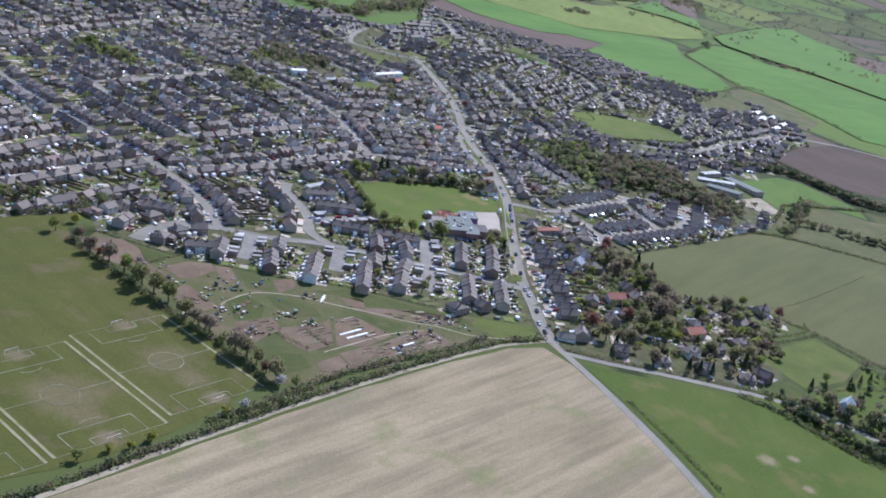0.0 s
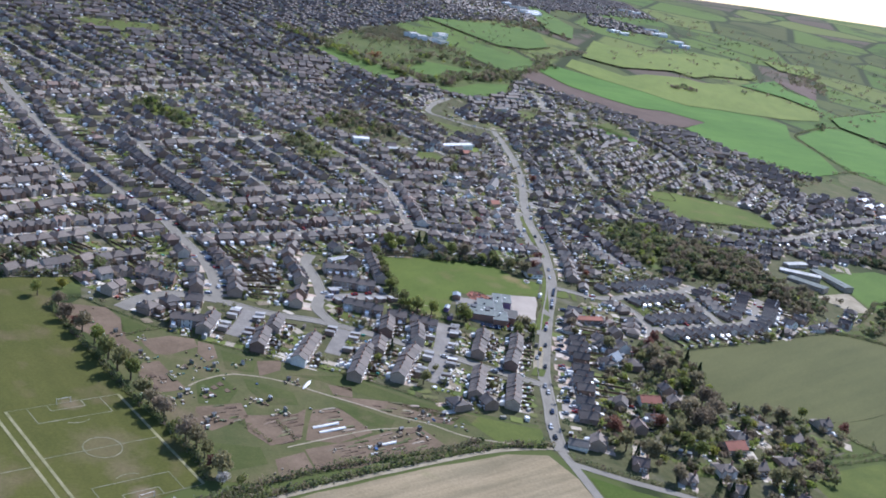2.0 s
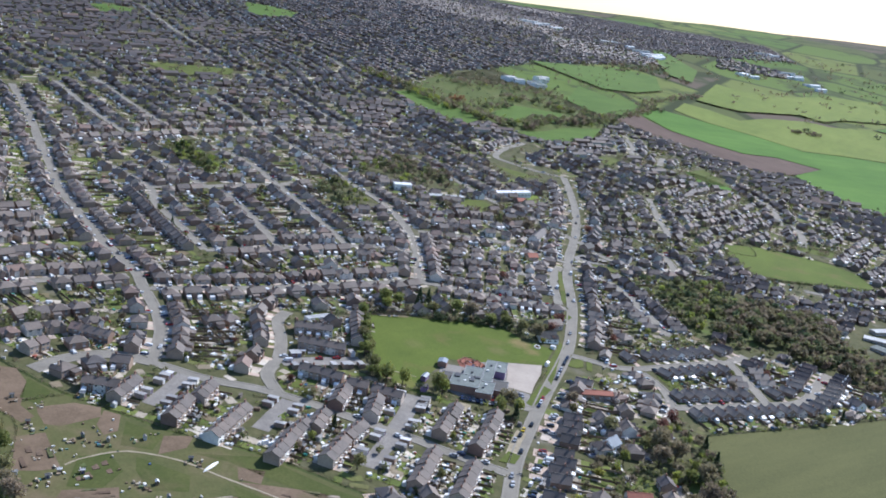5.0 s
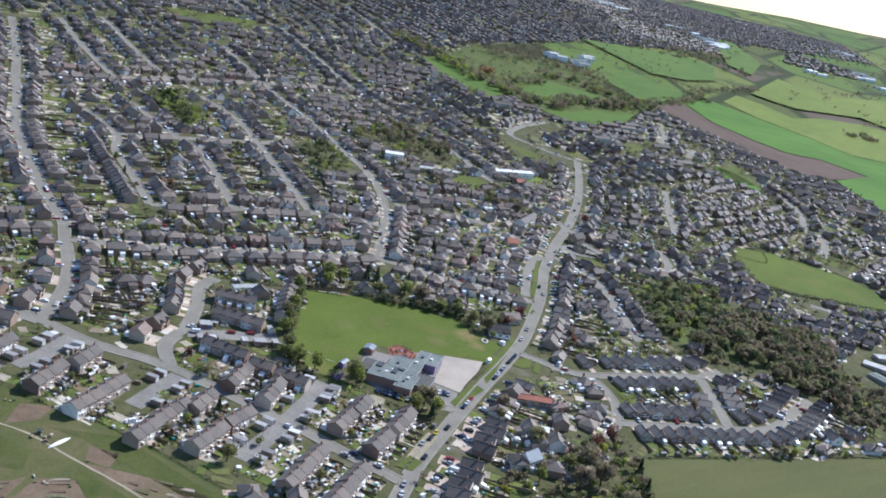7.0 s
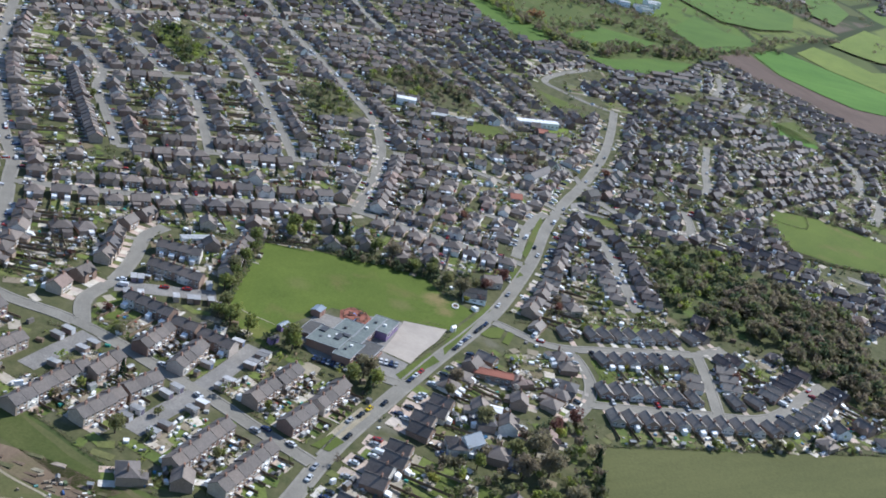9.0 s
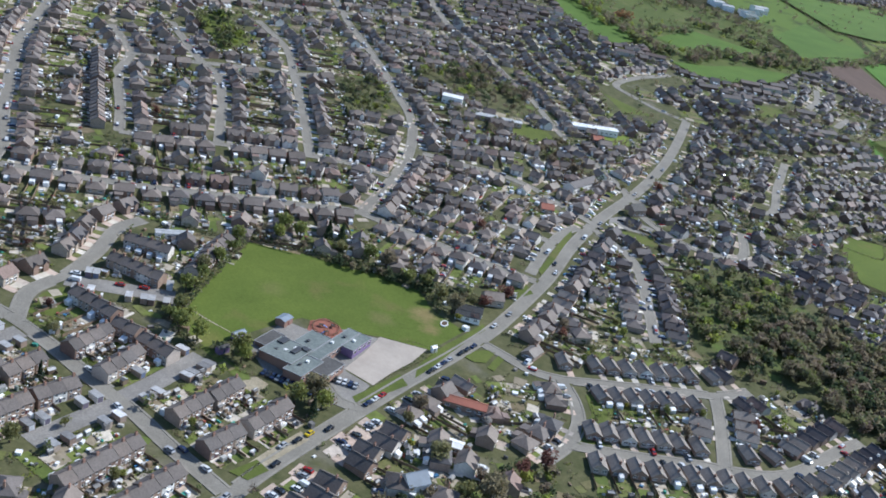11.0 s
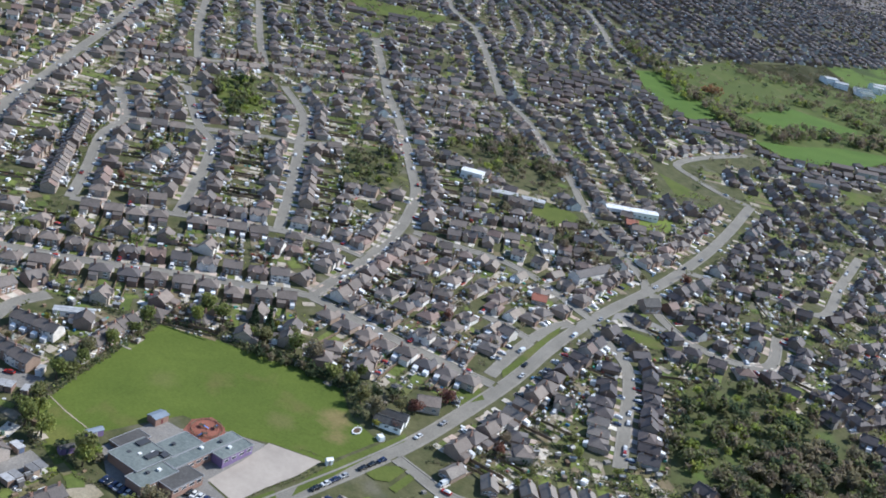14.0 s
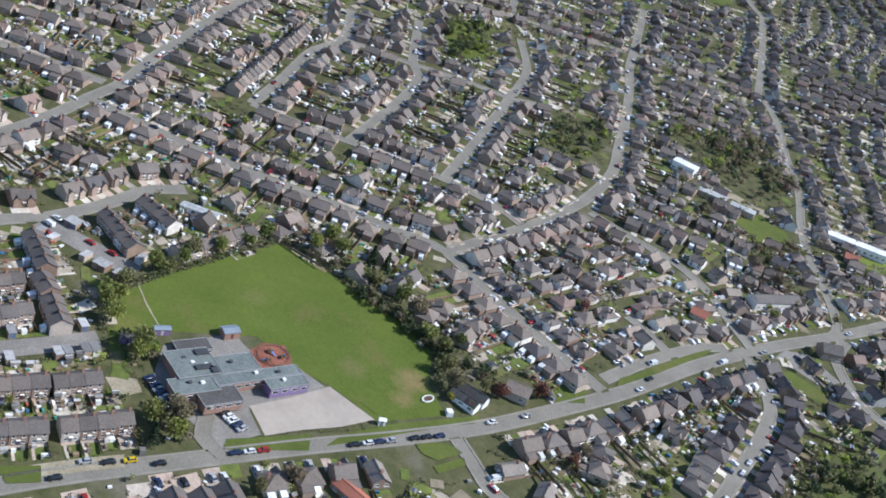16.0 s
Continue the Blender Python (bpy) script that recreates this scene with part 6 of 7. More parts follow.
near_spots = [q for q in TREE_SPOTS if not q[3] and 395 < q[1] < 820][:130]
for i, (x, y, s, far) in enumerate(near_spots):
    tree((0, 1, 1, 2, 0, 3, 5, 1, 4, 6)[i % 10], x, y, s * 0.85)

LEAVES, LEAF_SIZE, LEAF_KIND = [], [], []
SPECIES = random.Random(91)
rng = np.random.default_rng(5)


MIX = ("leaf", "leaf", "leaf", "twig", "twig", "dark", "bright")


def shrub(x, y, r, n, h=None, kind=None):
    LEAF_KIND.append(kind or SPECIES.choice(MIX))
    v = rng.normal(size=(n, 3))
    v /= np.linalg.norm(v, axis=1)[:, None]
    v *= rng.uniform(0.5, 1.0, (n, 1)) * r
    h = r if h is None else h
    v[:, 2] = np.abs(v[:, 2]) / r * h
    LEAVES.append(v + np.array([x, y, gz(x, y)]))
    LEAF_SIZE.append(rng.uniform(0.18, 0.34, n) * r * (1.25 if n < 12 else 1.0))


def massed_tree(x, y, r, h, n, kinds=MIX):
    LEAF_KIND.append(SPECIES.choice(kinds))
    n = int(n * 0.78)
    p = crown_points(rng, n, r, h * 0.12, h, 5)
    LEAVES.append(p + np.array([x, y, gz(x, y)]))
    LEAF_SIZE.append(rng.uniform(0.16, 0.30, len(p)) * r * 1.1 * min(1.0, math.sqrt(72 / n)))


def hedgerow(pts, h, w, gap=1.15, n=15, kinds=("leaf", "leaf", "twig", "dark")):
    for q in curve_points(pts, gap):
        if road_gap(q.x, q.y) > 0.4:
            shrub(q.x + rng.uniform(-0.3, 0.3), q.y + rng.uniform(-0.3, 0.3), w * rng.uniform(0.7, 1.2), n, h * rng.uniform(0.6, 1.15), SPECIES.choice(kinds))


for x, y, r, far in BUSHES:
    if not blocked(x, y) and road_gap(x, y) > 0.8:
        shrub(x, y, r, 5 if far else (9 if r < 0.9 else 14), r * rng.uniform(0.8, 1.4))
for x, y, s, far in TREE_SPOTS:
    if (x, y, s, far) not in near_spots and not blocked(x, y) and road_gap(x, y) > 1.5:
        massed_tree(x, y, 3.0 * s, 6.5 * s, 40)
HEDGES = [([(108, 622), (126, 636), (146, 646), (164, 656), (181, 666), (200, 680)], 3.8, 1.9), ([(112, 614), (128, 624), (147, 640), (166, 653), (184, 663)], 2.0, 1.1), ([(134, 646), (140, 662), (150, 668)], 2.8, 1.5), ([(174, 676), (172, 710), (168, 742), (163, 764)], 3.0, 1.6), ([(118, 640), (124, 680), (128, 715)], 2.2, 1.1), ([(251, 437), (258, 422), (271, 391), (300, 340)], 2.6, 1.1), ([(203, 364), (222, 366), (240, 372), (268, 372)], 1.8, 0.9), ([(203, 413), (229, 426), (250, 436)], 2.4, 1.2)]
HEDGES += [([(468, 884), (505, 925), (541, 963)], 2.0, 1.2), ([(379, 811), (415, 824), (447, 826), (468, 795), (488, 754), (511, 747), (560, 730)], 5.0, 3.0), ([(209, 461), (235, 470), (261, 482), (303, 511), (364, 557)], 0.5, 0.6), ([(-77, 367), (-62, 353)], 1.9, 1.1), ([(-61, 370), (-52, 358)], 1.9, 1.1), ([(-31, 371), (-12, 353)], 1.3, 0.7), ([(-150, 421), (-130, 409), (-118, 374)], 1.2, 0.8), ([(-136, 428), (-124, 440)], 1.8, 1.0), ([(121, 480), (120, 457)], 2.0, 0.9), ([(151, 502), (159, 496), (164, 474)], 2.4, 1.3)]
HEDGES += [([(195, 418), (220, 428), (246, 440), (254, 455)], 2.2, 1.0), ([(107, 407), (125, 400), (135, 397)], 2.4, 1.2), ([(253, 917), (277, 922), (279, 953)], 1.8, 1.0), ([(84, 560), (89, 580)], 1.0, 0.7), ([(123, 780), (150, 788)], 1.4, 0.9), ([(17, 514), (36, 517)], 1.4, 0.8), ([(66, 391), (50, 386), (34, 379), (-6, 353), (-41, 328), (-77, 301), (-99, 283), (-129, 259), (-156, 237), (-240, 172)], 3.6, 2.3), ([(30, 384), (10, 368), (-22, 350), (-50, 331), (-80, 306)], 3.8, 2.0)]
HEDGES += [([(-176, 447), (-158, 421), (-138, 395), (-121, 371), (-104, 353), (-89, 332), (-83, 318)], 3.4, 2.1), ([(-62, 318), (-82, 302), (-105, 284)], 4.5, 2.4), ([(-171, 443), (-166, 460), (-127, 443), (-75, 430), (-34, 427), (26, 409)], 1.6, 0.8), ([(165, 533), (200, 556), (250, 588), (305, 621)], 1.8, 1.0), ([(165, 533), (168, 500), (174, 469), (232, 466)], 2.4, 1.3), ([(233, 466), (243, 450), (253, 441), (277, 401), (300, 370)], 2.2, 1.2), ([(70, 382), (93, 374), (122, 368), (156, 360), (170, 356)], 2.6, 1.3)]
HEDGES += [([(156, 351), (171, 337), (188, 311), (204, 289), (260, 222)], 3.0, 2.0), ([(172, 356), (196, 345), (222, 316), (280, 246)], 3.0, 2.0), ([(104, 262), (98, 295), (89, 333)], 2.0, 1.2), ([(-16, 605), (-3, 613), (22, 619), (44, 626), (62, 628), (78, 617)], 4.2, 2.3), ([(-16, 600), (-11, 572), (-6, 546), (1, 522), (19, 514)], 3.6, 2.1), ([(-170, 492), (-215, 466), (-330, 432)], 4.5, 2.6), ([(253, 847), (254, 946), (300, 975), (384, 993), (378, 892)], 2.0, 1.4), ([(378, 892), (297, 862), (253, 846)], 2.6, 2.0)]
HEDGES += [([(463, 876), (489, 809), (525, 768), (600, 690)], 3.0, 2.4), ([(305, 622), (337, 620), (405, 591), (520, 541)], 2.6, 2.0), ([(480, 735), (392, 715), (371, 694), (345, 660)], 3.5, 2.4), ([(20, 513), (28, 516), (40, 519)], 1.6, 0.8), ([(76, 582), (88, 586)], 1.0, 0.6), ([(80, 546), (87, 580)], 1.0, 0.6), ([(36, 513), (47, 516)], 1.8, 1.0), ([(5, 676), (30, 683)], 1.2, 0.7), ([(-62, 590), (-40, 592), (-20, 600)], 2.6, 1.5)]
for pts, h, w in HEDGES:
    hedgerow(pts, h, w)
FAR_HEDGES = [[(389, 1947), (422, 1928), (464, 1920), (602, 2050), (638, 2012), (710, 2118), (838, 2226), (884, 2330)], [(262, 1680), (299, 1736)], [(640, 1300), (640, 1394), (645, 1510), (700, 1600), (775, 1692), (830, 1740)], [(690, 1064), (690, 1159), (676, 1236), (638, 1300)], [(596, 1262), (657, 1302), (672, 1236)], [(848, 1668), (844, 1600), (913, 1570), (968, 1440), (1040, 1425)], [(848, 1836), (1000, 2020), (1157, 2202), (1280, 2292)], [(133, 1564), (174, 1520), (210, 1600), (256, 1684), (269, 1819), (170, 1830)], [(-96, 1374), (-59, 1308), (-8, 1254)]]
FAR_HEDGES += [[(88, 1252), (118, 1258), (163, 1330), (180, 1420)], [(82, 2025), (147, 1930), (210, 1830), (270, 1870), (330, 1976)], [(205, 1525), (246, 1460), (309, 1403), (343, 1365), (379, 1342), (422, 1370)], [(585, 1005), (625, 1008), (667, 988), (780, 940)], [(856, 1905), (745, 2053)], [(886, 2150), (923, 2070)], [(1043, 2590), (1129, 2556)]]
FAR_TREES = [[(745, 1640), (760, 1680), (775, 1700)], [(837, 1650), (850, 1600), (913, 1566)], [(1160, 1860), (1230, 1850)], [(262, 1720), (300, 1690)]]
for pts in FAR_TREES:
    for q in curve_points(pts, 7):
        massed_tree(q.x + rng.uniform(-6, 6), q.y + rng.uniform(-6, 6), rng.uniform(3.5, 6), rng.uniform(6, 9), 40, ("twig", "dark", "leaf"))
for pts in FAR_HEDGES:
    hedgerow(pts, 4.5, 3.0, 4.5, 12)


OPEN_GREENS = [FIELDS[k] for k in ("golf", "park_green", "park_glade", "green_far", "garden_green", "close_green", "rise_green", "band_green", "hall_green", "pub_green", "east_park")]
BARE = ("twig", "twig", "twig", "twig", "leaf", "leaf", "dark")
GREEN = ("leaf", "leaf", "leaf", "bright", "twig", "dark")


def wood(poly, spacing, r, h, n, seed, kinds=MIX):
    g = random.Random(seed)
    x0, x1, y0, y1 = min(p[0] for p in poly), max(p[0] for p in poly), min(p[1] for p in poly), max(p[1] for p in poly)
    for _ in range(int((x1 - x0) * (y1 - y0) / spacing ** 2)):
        x, y = g.uniform(x0, x1), g.uniform(y0, y1)
        if inside(x, y, poly) and road_gap(x, y) > 3 and (int(x // 1.8), int(y // 1.8)) not in CELLS and not any(inside(x, y, q) for q in OPEN_GREENS):
            massed_tree(x, y, r * g.uniform(0.6, 1.2), h * g.uniform(0.6, 1.2), n, kinds)


def tree_band(pts, width, step, r, h, n, seed, kinds):
    """A belt of trees along a line, thicker and thinner by turns."""
    g = random.Random(seed)
    for q in curve_points(pts, step):
        for _ in range(g.choice((1, 2, 2, 3))):
            x, y = q.x + g.uniform(-0.5, 0.5) * width, q.y + g.uniform(-0.5, 0.5) * width
            if road_gap(x, y) > 3:
                massed_tree(x, y, r * g.uniform(0.6, 1.15), h * g.uniform(0.7, 1.15), n, kinds)


wood([(200, 690), (215, 720), (225, 760), (259, 775), (285, 770), (298, 759), (295, 713), (299, 672), (285, 662), (253, 677), (228, 692)], 4.9, 4.6, 9.5, 120, 1, ("twig", "twig", "twig", "leaf", "dark"))
wood([(168, 760), (188, 797), (230, 800), (222, 750), (210, 715), (205, 687), (188, 686), (176, 716)], 6.2, 3.8, 7.5, 100, 2, ("leaf", "leaf", "bright", "leaf", "twig", "dark"))
wood([(160, 690), (190, 675), (300, 660), (320, 720), (300, 790), (240, 820), (200, 820), (160, 780)], 13, 3.0, 6.0, 70, 20, MIX)
wood([(270, 786), (288, 776), (287, 751), (277, 767)], 6.0, 3.2, 6.0, 80, 21, ("bright",))
wood([(-60, 958), (-65, 989), (-50, 1011), (-28, 1012), (9, 968), (4, 951), (-21, 971), (-36, 947)], 5.5, 4.2, 8.0, 70, 3, BARE)
wood([(-74, 930), (-65, 974), (-6, 979), (19, 944), (4, 918), (-34, 924)], 9.0, 3.6, 7.0, 70, 29, MIX)
wood([(-72, 921), (-87, 961), (-71, 958), (-58, 928)], 7.0, 4.0, 8.0, 80, 22, GREEN)
wood([(-94, 844), (-91, 882), (-63, 866), (-47, 832), (-64, 800)], 5.6, 3.4, 7.0, 70, 4, GREEN)
wood([(270, 672), (300, 640), (345, 690), (300, 722), (285, 720)], 7.0, 3.6, 7.0, 80, 5, BARE)
wood([(-170, 494), (-215, 468), (-330, 436), (-300, 470), (-200, 510), (-150, 500)], 7.0, 3.2, 7.0, 80, 6, GREEN)
wood([(-6, 871), (25, 878), (59, 907), (80, 890), (100, 850), (96, 835), (70, 858), (34, 863)], 6.0, 3.2, 6.5, 70, 7, BARE)
tree_band([(-145, 1490), (-64, 1395), (-10, 1342), (34, 1306), (62, 1300)], 30, 4.0, 5.6, 11.0, 60, 8, GREEN + ("twig", "twig"))
tree_band([(74, 1300), (92, 1366), (122, 1398), (165, 1455), (196, 1500)], 26, 4.0, 5.6, 11.0, 60, 30, BARE + GREEN)
tree_band([(40, 1500), (95, 1522), (137, 1500), (170, 1520)], 22, 4.5, 5.4, 10.5, 50, 31, BARE + GREEN)
tree_band([(17, 1392), (32, 1415), (50, 1444)], 20, 5.0, 5.0, 9.0, 50, 32, ("dark", "leaf", "twig"))
tree_band([(-40, 1560), (20, 1600), (90, 1620), (130, 1600)], 40, 6.0, 5.4, 10.0, 44, 33, BARE)
wood(FIELDS["park"], 27, 3.8, 7.0, 44, 34, GREEN + ("dark",))
massed_tree(-11, 1396, 9.0, 12.0, 190, ("rust",))
massed_tree(-20, 1388, 6.0, 9.0, 110, ("rust",))
wood(FIELDS["hill_grove"], 5.6, 3.6, 7.5, 90, 9, ("bright", "leaf", "leaf", "dark", "leaf"))
wood([(92, 392), (160, 362), (208, 400), (235, 452), (174, 466), (165, 530), (150, 542), (125, 515), (104, 470), (98, 430)], 8.0, 3.2, 5.5, 90, 10, BARE + ("bright",))
wood([(-12, 612), (20, 622), (44, 630), (64, 634), (84, 626), (80, 640), (50, 642), (15, 634), (-18, 616)], 7.5, 2.6, 5.0, 80, 16)
tree_band([(22, 619), (42, 624), (58, 627), (72, 633), (82, 640)], 7, 2.6, 2.6, 5.0, 80, 35, ("dark", "twig", "dark", "leaf"))
wood([(22, 514), (34, 514), (40, 520), (32, 528), (22, 524)], 6, 2.4, 4.5, 80, 17, GREEN)
wood([(166, 350), (176, 338), (200, 304), (262, 226), (285, 262), (230, 332), (196, 352), (176, 360)], 4.6, 2.8, 5.5, 80, 19, BARE + ("dark",))
wood(FIELDS["lane_ground"], 9.0, 3.0, 5.5, 80, 36, BARE + ("bright", "dark"))
tree_band([(379, 811), (415, 826), (447, 828), (468, 797), (488, 758), (515, 747), (570, 726)], 9, 2.6, 4.0, 7.5, 70, 37, ("dark", "twig", "leaf", "dark"))
tree_band([(371, 674), (392, 702), (412, 722)], 14, 3.0, 4.0, 7.5, 70, 38, ("dark", "twig", "leaf"))
tree_band([(337, 628), (352, 646), (372, 660), (420, 640), (500, 600)], 10, 3.4, 3.6, 6.5, 60, 39, ("dark", "twig", "leaf"))
tree_band([(170, 350), (186, 332), (202, 306), (226, 274), (258, 232)], 7, 2.2, 2.8, 5.5, 80, 40, ("dark", "twig", "dark", "leaf"))
wood([(600, 700), (900, 600), (1100, 900), (800, 1000)], 40, 8.0, 9.0, 50, 12, BARE)
wood([(100, 2100), (420, 2200), (380, 2500), (200, 2300)], 26, 7.0, 9.0, 40, 13, BARE)
wood([(520, 1780), (580, 1790), (560, 1830), (515, 1825)], 10, 5.0, 8.0, 40, 23, BARE)
wood([(-900, 900), (200, 900), (300, 2600), (-1200, 2600)], 28, 3.8, 7.0, 24, 14, BARE)
wood([(-450, 880), (130, 880), (110, 1250), (-100, 1370), (-200, 1700), (-800, 1700)], 18, 3.4, 6.0, 22, 24, BARE + GREEN)
wood([(130, 860), (260, 860), (560, 1190), (250, 1430), (130, 1100)], 9.5, 3.0, 6.0, 34, 15, BARE + ("dark", "leaf"))
wood([(180, 1513), (253, 1656), (278, 1805), (395, 2019), (410, 2010), (300, 1800), (270, 1650), (200, 1510)], 9, 5.0, 7.0, 30, 25, BARE)
wood([(1018, 2791), (1090, 2655), (956, 2308), (1050, 2300), (1200, 2700)], 18, 8.0, 9.0, 24, 26, BARE)
wood([(450, 2000), (1300, 1500), (2200, 3000), (900, 3600), (520, 2900)], 62, 9.0, 9.0, 16, 27, BARE)
wood([(-40, 2100), (420, 2400), (560, 3200), (-200, 3300)], 40, 8.0, 8.0, 16, 28, BARE)
for kind, slim, text in (("leaf", 0.7, "massed olive-green leaves of hedges, shrubs and trees"), ("twig", 0.34, "massed purple-brown bare twigs of trees"), ("dark", 0.7, "massed dark evergreen shrubs and trees"), ("bright", 0.7, "massed bright fresh spring leaves"), ("rust", 0.6, "rust-brown leaves of large park trees")):
    at_kind = [i for i, k in enumerate(LEAF_KIND) if k == kind]
    grow = 1.35 if kind == "twig" else 1.0
    spots = np.concatenate([LEAVES[i] for i in at_kind])
    tagged(new("foliage", quads_mesh("foliage", leaf_quads(spots, grow * np.concatenate([LEAF_SIZE[i] for i in at_kind]), 77, slim), M[kind + "_stuff"])), text, "foliage", "", "stuff")

# ---------------------------------------------------------------- school
def flat_block(root, x0, x1, y0, y1, h, roof_mat, wall_mat, bands=True):
    """A flat-roofed wing: walls, window bands, roof slab with an upstand."""
    w = Acc()
    abox(w, x0, x1, y0, y1, -1.2, h)
    part("wall", w, wall_mat, root)
    r = Acc()
    abox(r, x0 - 0.3, x1 + 0.3, y0 - 0.3, y1 + 0.3, h, h + 0.22)
    part("roof", r, roof_mat, root)
    u = Acc()
    for b in ((x0 - 0.34, x1 + 0.34, y0 - 0.34, y0 - 0.12), (x0 - 0.34, x1 + 0.34, y1 + 0.12, y1 + 0.34), (x0 - 0.34, x0 - 0.12, y0 - 0.12, y1 + 0.12), (x1 + 0.12, x1 + 0.34, y0 - 0.12, y1 + 0.12)):
        abox(u, *b, h + 0.1, h + 0.36)
    part("roof_edge", u, M["grey"], root)
    if bands:
        for fx in (x0 - 0.03, x1 + 0.03):
            n = max(1, int((y1 - y0) / 3))
            for i in range(n):
                c = y0 + (i + 0.5) * (y1 - y0) / n
                g = Acc()
                abox(g, fx - 0.04, fx + 0.04, c - 1.1, c + 1.1, 0.7, 1.9, 0)
                s = 1 if fx > x0 + 1 else -1
                p = [(fx + s * 0.045, c - 1.0, 0.8), (fx + s * 0.045, c + 1.0, 0.8), (fx + s * 0.045, c + 1.0, 1.8), (fx + s * 0.045, c - 1.0, 1.8)]
                g.face(p if s > 0 else p[::-1], 1)
                part("window", g, [M["white"], M["glass"]], root)


def school():
    root = new("school")
    root.matrix_basis = pose(45, 540, gz(45, 540) + 0.2, 0, 0, -5.0)
    brick = M["chimney"]
    flat_block(root, -7, 7.5, -14.5, 0.5, 3.2, M["flat_roof"], brick)
    flat_block(root, 7.0, 15.0, -18.5, -3.5, 2.7, M["flat_roof"], brick)
    flat_block(root, -2, 7.6, 0.6, 15, 2.6, M["flat_roof"], brick)
    flat_block(root, 7.7, 13.0, -3.4, 28, 2.7, M["flat_roof"], brick)
    flat_block(root, 13.0, 18.5, 13.5, 28, 2.65, M["flat_roof"], M["purple"])
    flat_block(root, 13.6, 21.5, -11.5, 1.8, 2.3, M["dark_roof"], brick)
    flat_block(root, -13.5, -7.3, -8.5, 3.5, 2.2, M["dark_roof"], brick)
    for x, y in ((-3, -9), (0, -7), (2, -3), (10, -12), (11, -8), (2, 6), (9.5, 12), (10.5, 20), (15, 20)):
        v = Acc()
        abox(v, x - 0.5, x + 0.5, y - 0.5, y + 0.5, 2.6, 3.55)
        abox(v, x - 0.65, x + 0.65, y - 0.65, y + 0.65, 3.5, 3.62)
        part("roof_vent", v, M["white"] if (x + y) % 2 > 0.6 else M["gutter"], root)
    for x, y, lx, ly in ((3.5, -4.5, 1.2, 3.0), (5.5, -1.5, 1.6, 1.2), (-4.5, -2.0, 1.4, 2.4)):
        v = Acc()
        abox(v, x - lx, x + lx, y - ly, y + ly, 3.2, 4.0)
        part("roof_plant", v, M["gutter"], root)
    tagged(root, "low school with grey-blue flat roofs and a purple wing", "school")


school()


def hut(x, y, ang, lx, ly, h, label, wall=None, roof=None, rise=0.6, name="hut", category="shed"):
    root = new(name)
    root.matrix_basis = pose(x, y, gz(x, y) + 0.1, 0, 0, ang)
    w, r = Acc(), Acc()
    walls_gable(w, lx, ly, h, rise)
    roof_gable(r, lx, ly, h, rise, ov=0.2, th=0.1)
    part("wall", w, wall or M["shed"], root)
    part("roof", r, roof or M["shed_roof"], root)
    d = Acc()
    abox(d, -0.45, 0.45, -ly / 2 - 0.05, -ly / 2 + 0.01, 0, min(1.9, h - 0.1))
    part("door", d, M["door"], root)
    return tagged(root, label, category)


hut(31.5, 554.5, 85, 6.0, 4.6, 2.6, "grey classroom hut with a pale sheet roof", M["chimney"], M["roof_blue"])
hut(24, 532, 75, 5.6, 2.6, 2.3, "narrow purple-grey hut beside the field", M["purple"], M["roof_blue"])
hut(25, 519, 70, 5.0, 2.4, 2.3, "narrow dark hut beside trees", M["purple"], M["dark_roof"])
hut(88, 583, 60, 2.4, 1.6, 2.2, "small white hut at the playground corner", M["white"], M["white"])


def play_fence(pts, h=1.1):
    """A low ring fence of posts and two rails."""
    root = new("play_fence")
    cx, cy = sum(p[0] for p in pts) / len(pts), sum(p[1] for p in pts) / len(pts)
    for (x0, y0), (x1, y1) in zip(pts, pts[1:] + pts[:1]):
        l, ang = math.hypot(x1 - x0, y1 - y0), math.atan2(y1 - y0, x1 - x0)
        for z in (0.35, 0.95):
            a = Acc()
            a.solid(place(box_pts(-l / 2, l / 2, -0.05, 0.05, z, z + 0.14), (x0 + x1) / 2, (y0 + y1) / 2, ang), BOX)
            part("rail", a, M["fence"], root)
        a = Acc()
        a.solid(place(box_pts(-0.08, 0.08, -0.08, 0.08, -0.2, h), x0, y0, ang), BOX)
        part("post", a, M["fence"], root)
    return tagged(root, "low dark timber fence round a red play area", "fence")


PLAY_RING = [(46 + 5.6 * math.cos(t * math.pi / 7), 564.5 + 6.0 * math.sin(t * math.pi / 7)) for t in range(14)]
play_fence(PLAY_RING)


def play_frame(x, y, ang):
    root = new("climbing_frame")
    root.matrix_basis = pose(x, y, gz(x, y) + 0.2, 0, 0, ang)
    for u in (-0.8, 0.8):
        for v in (-0.6, 0.6):
            a = Acc()
            abox(a, u - 0.07, u + 0.07, v - 0.07, v + 0.07, 0, 1.7)
            part("post", a, M["fence"], root)
    a = Acc()
    abox(a, -0.9, 0.9, -0.7, 0.7, 0.9, 1.02)
    part("deck", a, M["bark"], root)
    a = Acc()
    slab(a, (0.9, -0.3, 0.9), (2.6, -0.3, 0.1), (2.6, 0.3, 0.1), (0.9, 0.3, 0.9), 0.08)
    part("slide", a, M["blue"], root, "blue plastic slide")
    tagged(root, "small timber climbing frame with a slide", "climbing frame", "play frames")


for x, y, a in ((44, 564, 20), (48, 567, 120), (48, 561, 240)):
    play_frame(x, y, a)


